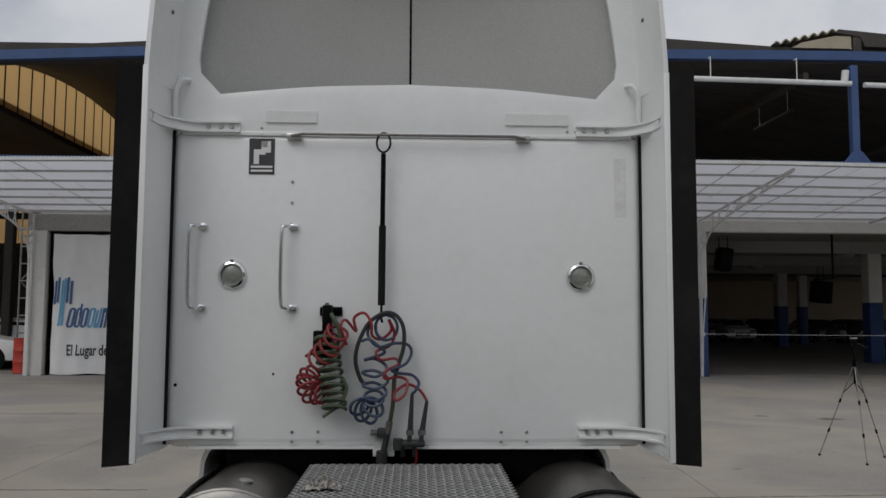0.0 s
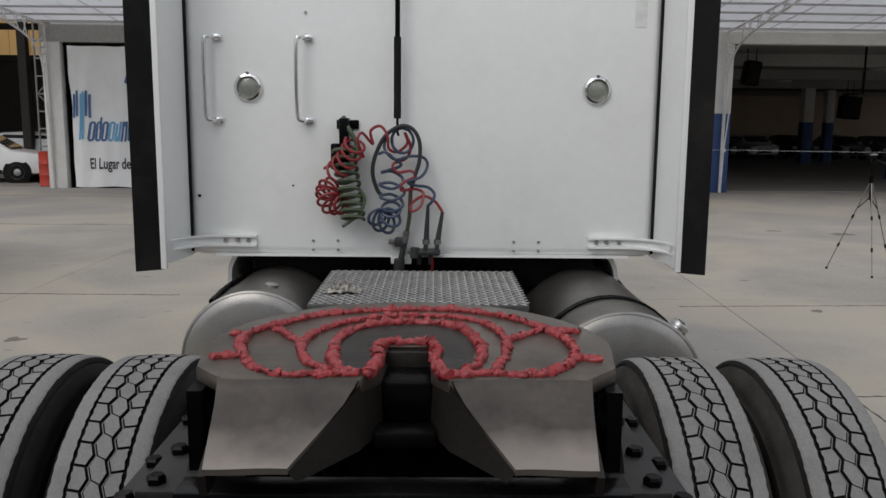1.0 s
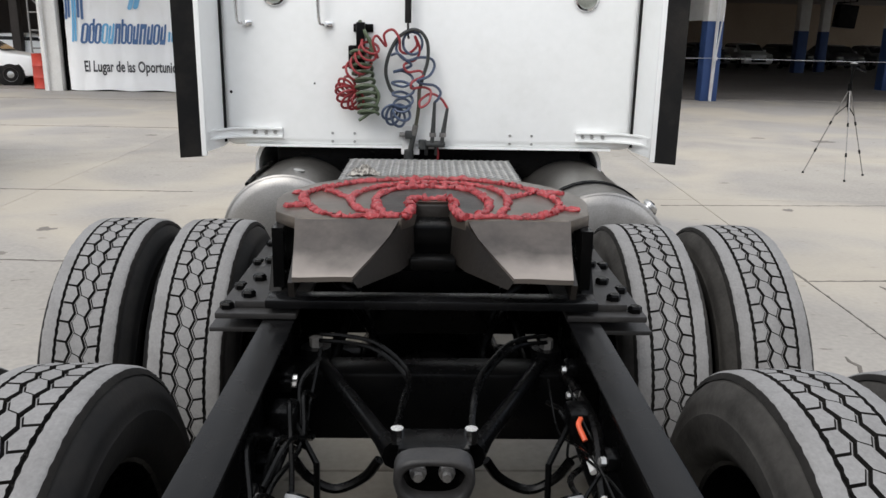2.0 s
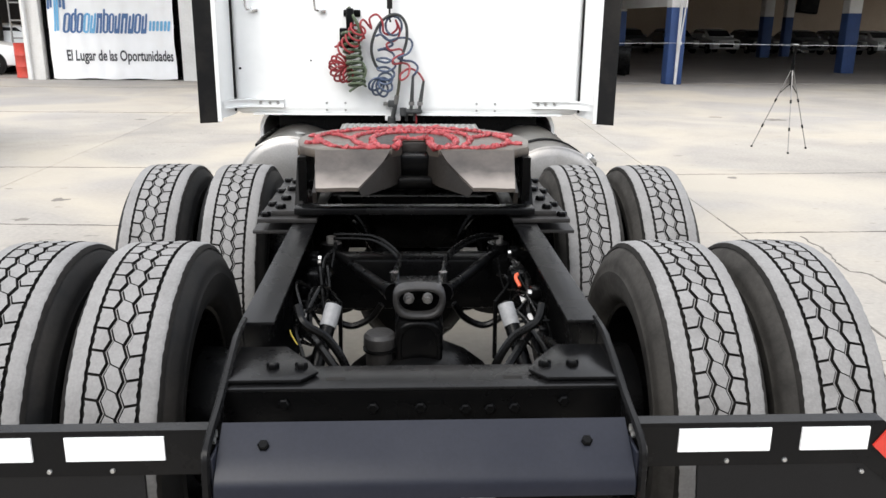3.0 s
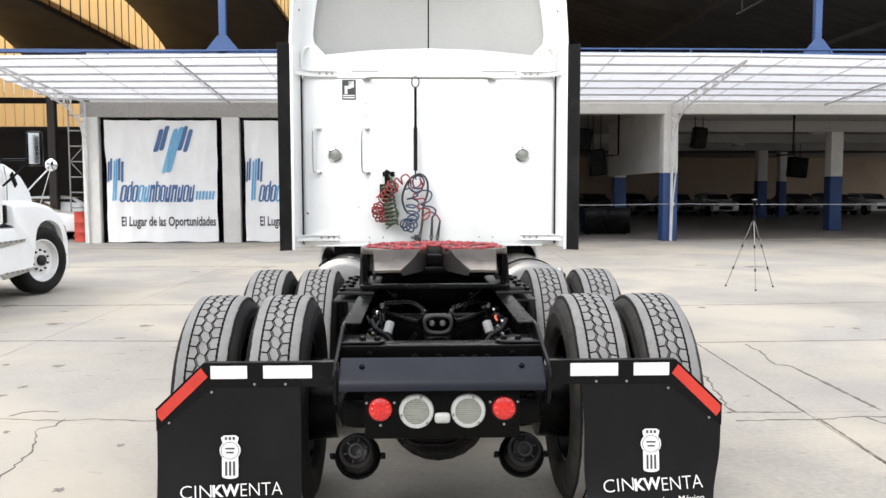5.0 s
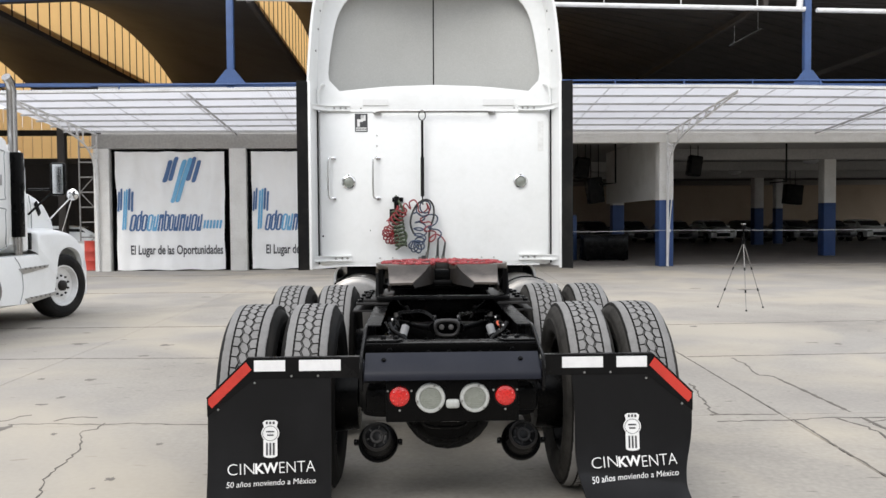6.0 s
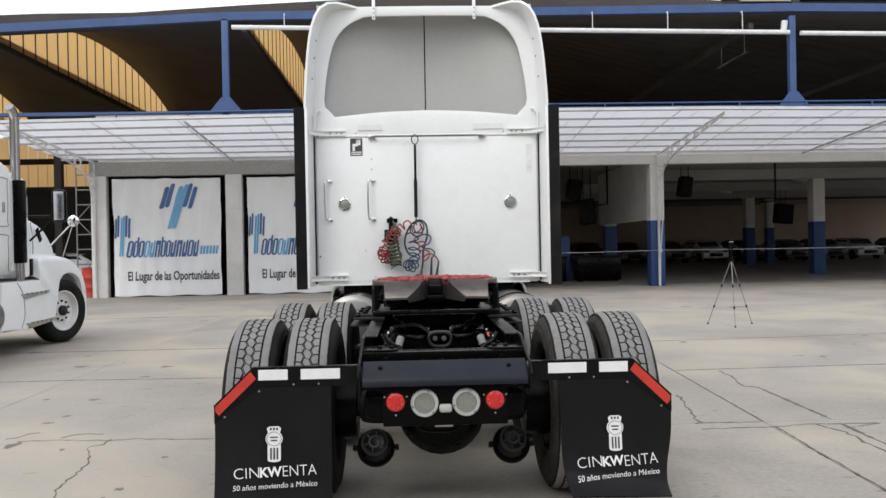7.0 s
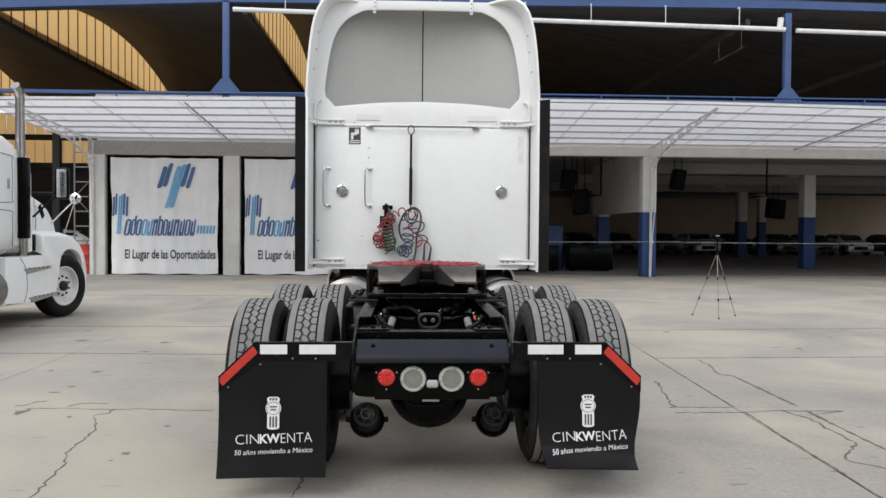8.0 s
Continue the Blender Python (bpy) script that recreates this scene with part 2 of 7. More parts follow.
def ramp_steel():
    """Greasy dark steel; wear and sky sheen at the foot are put into the colour."""
    m = surf("sheened_ramp_steel", (0.075, 0.063, 0.054), (0.03, 0.025, 0.022), 0.36, 0.4, stain=7, grain=60, bump=0.08, spread=(0.4, 0.7), amount=0.8)
    n, l = m.node_tree.nodes, m.node_tree.links
    b = n["Principled BSDF"]
    was = b.inputs["Base Color"].links[0].from_socket
    co, sep, rag, add, ramp, mx = (n.new("ShaderNodeTexCoord"), n.new("ShaderNodeSeparateXYZ"), n.new("ShaderNodeTexNoise"), n.new("ShaderNodeMath"), n.new("ShaderNodeValToRGB"), n.new("ShaderNodeMix"))
    rag.inputs["Scale"].default_value, rag.inputs["Detail"].default_value = 9, 6
    l.new(co.outputs["Generated"], sep.inputs["Vector"])
    l.new(co.outputs["Object"], rag.inputs["Vector"])
    add.operation = "MULTIPLY_ADD"
    add.inputs[1].default_value = 0.55
    l.new(rag.outputs["Fac"], add.inputs[0])
    l.new(sep.outputs["Z"], add.inputs[2])
    ramp.color_ramp.elements[0].position, ramp.color_ramp.elements[1].position = 0.42, 0.78
    ramp.color_ramp.elements[0].color, ramp.color_ramp.elements[1].color = (0.9, 0.9, 0.9, 1), (0, 0, 0, 1)
    l.new(add.outputs[0], ramp.inputs["Fac"])
    mx.data_type = "RGBA"
    mx.inputs["B"].default_value = (0.27, 0.235, 0.205, 1)
    l.new(ramp.outputs["Color"], mx.inputs["Factor"])
    l.new(was, mx.inputs["A"])
    l.new(mx.outputs["Result"], b.inputs["Base Color"])
    return m


RAMP = ramp_steel()


def concrete():
    m = surf("concrete", (0.335, 0.308, 0.266), (0.215, 0.197, 0.177), 0.85, each=0.05, stain=0.55, grain=26, bump=0.3, spread=(0.35, 0.75), amount=0.8)
    n, l = m.node_tree.nodes, m.node_tree.links
    b = n["Principled BSDF"]
    link = b.inputs["Base Color"].links[0].from_socket
    geo = n.new("ShaderNodeNewGeometry")
    for k in n:
        if k.type == "TEX_NOISE":
            l.new(geo.outputs["Position"], k.inputs["Vector"])
    # oil spots and tyre marks, with a shape of their own
    spot, ramp, mx, mp = n.new("ShaderNodeTexNoise"), n.new("ShaderNodeValToRGB"), n.new("ShaderNodeMix"), n.new("ShaderNodeMapping")
    mp.inputs["Scale"].default_value = (1.4, 4.2, 1)
    spot.inputs["Scale"].default_value, spot.inputs["Detail"].default_value = 0.8, 5
    ramp.color_ramp.elements[0].position, ramp.color_ramp.elements[1].position = 0.66, 0.74
    ramp.color_ramp.elements[1].color = (0.55, 0.55, 0.55, 1)
    mx.data_type = "RGBA"
    mx.inputs["B"].default_value = (0.16, 0.14, 0.12, 1)
    l.new(geo.outputs["Position"], mp.inputs["Vector"])
    l.new(mp.outputs["Vector"], spot.inputs["Vector"])
    l.new(spot.outputs["Fac"], ramp.inputs["Fac"])
    l.new(ramp.outputs["Color"], mx.inputs["Factor"])
    l.new(link, mx.inputs["A"])
    # broad worn and washed areas, and small dark specks
    broad, r2, m2, speck, r3, m3 = (n.new("ShaderNodeTexNoise"), n.new("ShaderNodeValToRGB"), n.new("ShaderNodeMix"), n.new("ShaderNodeTexNoise"),
                                    n.new("ShaderNodeValToRGB"), n.new("ShaderNodeMix"))
    broad.inputs["Scale"].default_value, broad.inputs["Detail"].default_value = 0.16, 4
    r2.color_ramp.elements[0].position, r2.color_ramp.elements[1].position = 0.42, 0.62
    r2.color_ramp.elements[1].color = (0.55, 0.55, 0.55, 1)
    m2.data_type = m3.data_type = "RGBA"
    m2.inputs["B"].default_value = (0.33, 0.315, 0.30, 1)
    speck.inputs["Scale"].default_value, speck.inputs["Detail"].default_value = 3.2, 3
    r3.color_ramp.elements[0].position, r3.color_ramp.elements[1].position = 0.675, 0.72
    r3.color_ramp.elements[1].color = (0.7, 0.7, 0.7, 1)
    m3.inputs["B"].default_value = (0.12, 0.105, 0.09, 1)
    l.new(geo.outputs["Position"], broad.inputs["Vector"])
    l.new(mp.outputs["Vector"], speck.inputs["Vector"])
    l.new(broad.outputs["Fac"], r2.inputs["Fac"])
    l.new(r2.outputs["Color"], m2.inputs["Factor"])
    l.new(mx.outputs["Result"], m2.inputs["A"])
    l.new(speck.outputs["Fac"], r3.inputs["Fac"])
    l.new(r3.outputs["Color"], m3.inputs["Factor"])
    l.new(m2.outputs["Result"], m3.inputs["A"])
    tan, r4, m4 = n.new("ShaderNodeTexNoise"), n.new("ShaderNodeValToRGB"), n.new("ShaderNodeMix")
    tan.inputs["Scale"].default_value, tan.inputs["Detail"].default_value, tan.inputs["Distortion"].default_value = 0.42, 6, 0.8
    r4.color_ramp.elements[0].position, r4.color_ramp.elements[1].position = 0.44, 0.62
    r4.color_ramp.elements[1].color = (0.6, 0.6, 0.6, 1)
    m4.data_type = "RGBA"
    m4.inputs["B"].default_value = (0.44, 0.388, 0.305, 1)
    l.new(geo.outputs["Position"], tan.inputs["Vector"])
    l.new(tan.outputs["Fac"], r4.inputs["Fac"])
    l.new(r4.outputs["Color"], m4.inputs["Factor"])
    l.new(m3.outputs["Result"], m4.inputs["A"])
    l.new(m4.outputs["Result"], b.inputs["Base Color"])
    return m


CONCRETE = concrete()
OIL = surf("old_oil_spot", (0.17, 0.152, 0.13), (0.10, 0.088, 0.075), 0.8, stain=9, grain=60)
CRACK = surf("crack_dirt", (0.125, 0.11, 0.095), (0.06, 0.053, 0.046), 0.95, stain=4, grain=50)


# ---- building tools ----
def thing(name, label, category, group="", kind="", m=None):
    ob = tagged(new(name), label, category, group, kind)
    ob.empty_display_size = 0.2
    if m is not None:
        ob.matrix_basis = m
    return ob


def part(name, bm, material, parent=None, label="", angle=38):
    """Links a bmesh as one mesh object, under a thing or a part."""
    bmesh.ops.recalc_face_normals(bm, faces=bm.faces)
    me = bpy.data.meshes.new(name)
    bm.to_mesh(me)
    bm.free()
    me.materials.append(material)
    me.polygons.foreach_set("use_smooth", [True] * len(me.polygons))
    me.set_sharp_from_angle(angle=radians(angle))
    ob = new(name, me)
    ob.parent = parent
    return tagged(ob, label)


def setting(name, bm, material, label, category):
    return tagged(part(name, bm, material), label, category, "", "structure")


def again(ob, parent, m=None, label=""):
    """One more object on the same mesh."""
    o = new(ob.name.split(".")[0], ob.data)
    o.parent = parent
    if m is not None:
        o.matrix_basis = m
    return tagged(o, label)


def box(bm, x0, x1, y0, y1, z0, z1, bevel=0.0, seg=2, m=None):
    vs = [bm.verts.new((x, y, z)) for x in (x0, x1) for y in (y0, y1) for z in (z0, z1)]
    fs = [bm.faces.new([vs[i] for i in q]) for q in ((0, 1, 3, 2), (4, 6, 7, 5), (0, 4, 5, 1), (2, 3, 7, 6), (0, 2, 6, 4), (1, 5, 7, 3))]
    if bevel:
        es = list({e for f in fs for e in f.edges})
        r = bmesh.ops.bevel(bm, geom=es, offset=bevel, segments=seg, profile=0.5, affect="EDGES", clamp_overlap=True)
        vs = list({v for f in r["faces"] for v in f.verts} | {v for v in vs if v.is_valid})
    if m is not None:
        bmesh.ops.transform(bm, matrix=m, verts=vs)
    return bm


def solid(bm, thickness):
    bmesh.ops.recalc_face_normals(bm, faces=bm.faces)
    bm.normal_update()
    bmesh.ops.solidify(bm, geom=bm.faces[:], thickness=thickness)
    return bm


def cube(*a, **k):
    return box(bmesh.new(), *a, **k)


def frame_of(d):
    d = d.normalized()
    s = d.cross(Vector((0, 0, 1)))
    s = s.normalized() if s.length > 1e-4 else Vector((1, 0, 0))
    return s, s.cross(d).normalized()


def tube(bm, pts, r, seg=10, caps=True, radii=None):
    """A round bar along a line of points."""
    pts = [Vector(p) for p in pts]
    rings, side = [], None
    for i, p in enumerate(pts):
        d = (pts[min(i + 1, len(pts) - 1)] - pts[max(i - 1, 0)]).normalized()
        if side is None:
            side, _ = frame_of(d)
        side = (side - d * side.dot(d)).normalized()
        up = side.cross(d)
        rr = radii[i] if radii else r
        rings.append([bm.verts.new(p + rr * (math.cos(a) * side + math.sin(a) * up)) for a in (2 * math.pi * k / seg for k in range(seg))])
    for a, b in zip(rings, rings[1:]):
        for k in range(seg):
            bm.faces.new((a[k], a[(k + 1) % seg], b[(k + 1) % seg], b[k]))
    if caps:
        bm.faces.new(rings[0][::-1]), bm.faces.new(rings[-1])
    return bm


def lathe(bm, profile, origin=(0, 0, 0), axis=(0, -1, 0), seg=32):
    """Turns (radius, height along the axis) pairs round an axis."""
    ax, o = Vector(axis).normalized(), Vector(origin)
    s, u = frame_of(ax)
    rings = []
    for r, h in profile:
        if r < 1e-5:
            rings.append([bm.verts.new(o + ax * h)])
        else:
            rings.append([bm.verts.new(o + ax * h + r * (math.cos(a) * s + math.sin(a) * u)) for a in (2 * math.pi * k / seg for k in range(seg))])
    for a, b in zip(rings, rings[1:]):
        for k in range(seg):
            q = [a[k % len(a)], a[(k + 1) % len(a)], b[(k + 1) % len(b)], b[k % len(b)]]
            q = list(dict.fromkeys(q))
            if len(q) > 2:
                bm.faces.new(q)
    return bm


def prism(bm, poly, place, a, b, bevel=0.0):
    """A flat outline given thickness from a to b; place(u, v, w) gives the point."""
    lo, hi = [bm.verts.new(place(u, v, a)) for u, v in poly], [bm.verts.new(place(u, v, b)) for u, v in poly]
    fs = [bm.faces.new(lo[::-1]), bm.faces.new(hi)]
    for i in range(len(poly)):
        j = (i + 1) % len(poly)
        fs.append(bm.faces.new((lo[i], lo[j], hi[j], hi[i])))
    if bevel:
        bmesh.ops.bevel(bm, geom=list({e for f in fs[:2] for e in f.edges}), offset=bevel, segments=2, profile=0.5, affect="EDGES", clamp_overlap=True)
    return bm


def in_xz(u, v, w):
    return (u, w, v)


def in_xy(u, v, w):
    return (u, v, w)


def in_yz(u, v, w):
    return (w, u, v)


def smooth_line(pts, n=8):
    """A rounded line through the points."""
    p = [Vector(q) for q in pts]
    p = [2 * p[0] - p[1]] + p + [2 * p[-1] - p[-2]]
    out = []
    for i in range(1, len(p) - 2):
        for k in range(n):
            t = k / n
            a, b, c, d = p[i - 1], p[i], p[i + 1], p[i + 2]
            out.append(0.5 * (2 * b + (c - a) * t + (2 * a - 5 * b + 4 * c - d) * t * t + (3 * b - a - 3 * c + d) * t ** 3))
    return out + [p[-2]]


def coil(path, radius, turns, per=16, squash=0.55, phase=0.0, spread=0.35):
    """A spring along a line in the xz plane; squash is its depth."""
    line = smooth_line(path, 12)
    n = int(turns * per)
    out = []
    for i in range(n + 1):
        f = i / n * (len(line) - 1)
        k = min(int(f), len(line) - 2)
        p = line[k].lerp(line[k + 1], f - k)
        d = (line[k + 1] - line[k]).normalized()
        s, u = Vector((-d.z, 0, d.x)), Vector((0, 1, 0))
        a = 2 * math.pi * turns * i / n + phase
        out.append(p + radius * (math.cos(a) * s + math.sin(a) * (squash * u + spread * d)))
    return out


def lettering(body, width, height=None, shear=0.0, heavy=0.0, gap=1.0):
    """The letters as a bmesh in the xz plane, centred, with the given width."""
    cu = bpy.data.curves.new("lettering", "FONT")
    cu.body, cu.size, cu.align_x, cu.shear, cu.offset, cu.extrude, cu.space_character, cu.resolution_u = body, 1.0, "LEFT", shear, heavy, 0.0, gap, 3
    tmp = bpy.data.objects.new("lettering", cu)
    scene.collection.objects.link(tmp)
    bpy.context.view_layer.update()
    me = bpy.data.meshes.new_from_object(tmp.evaluated_get(bpy.context.evaluated_depsgraph_get()))
    bpy.data.objects.remove(tmp)
    bm = bmesh.new()
    bm.from_mesh(me)
    bpy.data.meshes.remove(me)
    xs, ys = [v.co.x for v in bm.verts], [v.co.y for v in bm.verts]
    kx = width / (max(xs) - min(xs))
    ky = kx if height is None else height / (max(ys) - min(ys))
    mx, my = (max(xs) + min(xs)) / 2, (max(ys) + min(ys)) / 2
    for v in bm.verts:
        v.co = Vector(((v.co.x - mx) * kx, 0, (v.co.y - my) * ky))
    return bm


def moved(bm, x=0, y=0, z=0, rx=0, ry=0, rz=0):
    bmesh.ops.transform(bm, matrix=pose(x, y, z, rx, ry, rz), verts=bm.verts)
    return bm


def bolts(parent, spots, r=0.011, h=0.01, axis=(0, -1, 0), material=None, name="bolt"):
    """Hexagon bolt heads, each an object on one mesh."""
    first = None
    for p in spots:
        if first is None:
            first = part(name, lathe(bmesh.new(), [(0, h), (r * 0.75, h), (r, h * 0.7), (r, 0)], (0, 0, 0), axis, 6), material or BOLT, parent)
            first.matrix_basis = Matrix.Translation(p)
        else:
            again(first, parent, Matrix.Translation(p))


# ---- ground ----
bm = bmesh.new()
box(bm, -300, 300, -200, 400, -0.3, -0.014)
ground = setting("ground", bm, CONCRETE, "worn beige concrete yard with oil spots and cracks", "ground")


def crack(pts, width, name="crack", wander=0.0):
    """A dirt-filled joint or crack, lying in the concrete."""
    line, rnd = [], random.Random(len(pts) * 7 + int(pts[0][0] * 10))
    for a, b in zip(pts, pts[1:]):
        n = max(1, int(math.dist(a, b) / 0.055)) if wander else 1
        for k in range(n):
            t = k / n
            line.append(Vector((a[0] + (b[0] - a[0]) * t + (rnd.uniform(-wander, wander) if k else 0), a[1] + (b[1] - a[1]) * t + (rnd.uniform(-wander, wander) if k else 0), 0)))
    line.append(Vector((*pts[-1], 0)))
    bm = bmesh.new()
    top, low = [], []
    for i, p in enumerate(line):
        d = (line[min(i + 1, len(line) - 1)] - line[max(i - 1, 0)]).normalized()
        s = Vector((-d.y, d.x, 0)) * width / 2 * (rnd.uniform(0.12, 1.4) if wander else 1)
        top.append((bm.verts.new(p + s + Vector((0, 0, 0.0025))), bm.verts.new(p - s + Vector((0, 0, 0.0025)))))
        low.append((bm.verts.new(p + s - Vector((0, 0, 0.01))), bm.verts.new(p - s - Vector((0, 0, 0.01)))))
    for i in range(len(line) - 1):
        bm.faces.new((top[i][0], top[i + 1][0], top[i + 1][1], top[i][1]))
        bm.faces.new((low[i][0], low[i][1], low[i + 1][1], low[i + 1][0]))
        bm.faces.new((top[i][0], low[i][0], low[i + 1][0], top[i + 1][0]))
        bm.faces.new((top[i][1], top[i + 1][1], low[i + 1][1], low[i][1]))
    part(name, bm, CRACK, ground)


# cracks beside the right tyres
crack([(3.39, 4.88), (3.37, 4.47), (3.28, 4.08), (3.26, 3.89), (3.37, 3.82)], 0.018, "crack", 0.018)
crack([(3.37, 3.82), (3.32, 2.35)], 0.03, "crack", 0.004)
crack([(3.31, 2.19), (3.28, 1.61), (3.2, -0.4)], 0.03, "crack", 0.006)
crack([(2.43, 3.55), (2.44, 3.42), (2.33, 3.04), (2.31, 2.81), (2.23, 2.54), (2.24, 2.35)], 0.018, "crack", 0.02)
crack([(2.17, 2.34), (2.71, 2.32)], 0.015, "crack", 0.012)
crack([(2.15, 2.13), (2.79, 2.14), (3.09, 2.19), (3.62, 2.15)], 0.018, "crack", 0.016)
crack([(3.11, 2.17), (3.16, 1.99), (3.2, 1.89), (3.17, 1.65), (3.16, 1.42), (3.14, 1.14), (2.95, 0.9), (2.83, 0.72), (2.98, 0.52)], 0.018, "crack", 0.02)
crack([(3.27, 2.01), (3.45, 2.09), (3.62, 2.15)], 0.012, "crack", 0.012)
# cracks on the other side of the truck
crack([(-3.32, 2.41), (-2.98, 2.42), (-2.58, 2.35), (-2.35, 2.39), (-2.07, 2.33), (-1.75, 2.31)], 0.011, "crack", 0.014)
crack([(-3.46, 2.51), (-3.39, 2.54), (-3.36, 2.67), (-3.28, 2.71)], 0.014, "crack", 0.012)
crack([(-3.01, 2.49), (-2.96, 2.58), (-2.83, 2.62), (-2.71, 2.59)], 0.012, "crack", 0.012)
crack([(-2.58, 2.41), (-2.57, 2.23), (-2.66, 2.17), (-2.54, 1.87), (-2.47, 1.61), (-2.45, 1.33), (-2.44, 1.04), (-2.33, 0.74), (-2.26, 0.18), (-2.3, -0.5)], 0.0105, "crack", 0.016)
crack([(-0.76, 0.5), (-0.79, 0.08), (-0.9, -0.9)], 0.018, "crack", 0.02)

# dirt gathered in the joints
crack([(2.93, 5.54), (2.74, 2.33)], 0.017, "joint_dirt", 0.006)
crack([(2.76, 2.16), (2.70, 1.45), (2.65, 0.59), (2.58, -0.3)], 0.017, "joint_dirt", 0.006)
crack([(-9.5, 5.46), (-4.15, 5.46), (-1.7, 5.30)], 0.02, "joint_dirt", 0.010)
crack([(-14.0, 14.25), (-9.0, 14.15), (-5.5, 14.08), (-3.0, 14.03)], 0.035, "joint_dirt", 0.012)
crack([(-8.0, 8.27), (-5.0, 8.21), (-2.5, 8.16)], 0.018, "joint_dirt", 0.010)
crack([(2.92, 5.0), (5.41, 5.06), (7.5, 5.11)], 0.016, "joint_dirt", 0.010)
crack([(2.6, 7.7), (4.74, 7.78), (7.19, 7.95), (11.0, 8.1)], 0.018, "joint_dirt", 0.010)
crack([(-14.0, 19.9), (-4.0, 19.75), (-1.5, 19.7)], 0.03, "joint_dirt", 0.012)


def stain(x, y, rx, ry, seed):
    """A small flat oil spot with a ragged edge."""
    rnd, bm = random.Random(seed), bmesh.new()
    mid, rim = bm.verts.new((x, y, 0.0018)), []
    for k in range(14):
        a, r = 2 * math.pi * k / 14, rnd.uniform(0.45, 1.15)
        rim.append(bm.verts.new((x + rx * r * math.cos(a), y + ry * r * math.sin(a), 0.0014)))
    for k in range(14):
        bm.faces.new((mid, rim[k], rim[(k + 1) % 14]))
    part("oil_spot", bm, OIL, ground)


for k, (x, y, rx, ry) in enumerate(((-5.81, 8.23, 0.12, 0.135), (-4.48, 6.58, 0.12, 0.10), (-3.31, 6.38, 0.09, 0.098), (-3.33, 5.58, 0.10, 0.06), (-3.36, 3.09, 0.07, 0.045),
                                    (-3.33, 3.36, 0.04, 0.05), (-3.39, 4.17, 0.06, 0.075), (-3.9, 4.24, 0.05, 0.06), (-1.97, 1.78, 0.03, 0.046), (-2.03, 1.02, 0.04, 0.045),
                                    (-2.84, 2.1, 0.03, 0.034), (-2.07, 0.85, 0.02, 0.02), (3.91, 7.53, 0.07, 0.09), (5.08, 5.75, 0.06, 0.09), (-3.3, 2.28, 0.06, 0.12), (7.22, 13.37, 0.24, 0.21))):
    stain(x, y, rx, ry, k)
rnd = random.Random(77)
for k in range(40):
    x, y = rnd.uniform(-9, 9), rnd.uniform(0.2, 15)
    if abs(x) > 1.5:
        w = rnd.uniform(0.02, 0.09) * (1 + y * 0.06)
        stain(x, y, w, w * rnd.uniform(0.3, 0.6), 100 + k)

# ---- workshop building ----
YW = 22.25
setting("floor", cube(-30, 46, 23.0, 66, -0.02, 0.006), FLOOR_IN, "concrete workshop floor, colour darkened for the shade inside", "floor")
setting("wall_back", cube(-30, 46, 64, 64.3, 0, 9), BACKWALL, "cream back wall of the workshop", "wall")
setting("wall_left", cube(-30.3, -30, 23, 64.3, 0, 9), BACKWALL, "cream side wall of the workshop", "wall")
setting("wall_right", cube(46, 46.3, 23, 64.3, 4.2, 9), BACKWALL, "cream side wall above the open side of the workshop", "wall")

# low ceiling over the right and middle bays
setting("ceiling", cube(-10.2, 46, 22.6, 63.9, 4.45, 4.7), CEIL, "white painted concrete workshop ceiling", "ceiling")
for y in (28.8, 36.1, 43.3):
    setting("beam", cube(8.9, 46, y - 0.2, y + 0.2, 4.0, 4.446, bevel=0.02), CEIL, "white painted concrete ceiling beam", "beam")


def column(x, y, w, top, name="column"):
    c = thing(name, "white square concrete column with a blue painted foot", "column", "workshop columns", "structure", Matrix.Translation((x, y, 0)))
    part("foot", cube(-w / 2, w / 2, -w / 2, w / 2, 0, 2.2, bevel=0.012), BLUE, c, "blue painted foot")
    part("shaft", cube(-w / 2 + 0.003, w / 2 - 0.003, -w / 2 + 0.003, w / 2 - 0.003, 2.2, top, bevel=0.012), WHITE_WALL, c)
    return c


column(8.3, 22.52, 0.47, 4.1)
column(18.9, 22.52, 0.53, 4.1)
for x, y, w in ((17.2, 28.8, 0.5), (20.65, 43.3, 0.55), (22.75, 45.1, 0.45)):
    column(x, y, w, 4.0)
column(8.9, 30.9, 0.5, 4.45)
# white partition over the side of the bay
setting("partition", cube(8.35, 8.5, 22.8, 30.6, 2.25, 4.446), WHITE_WALL, "white painted partition above the side bay", "wall")

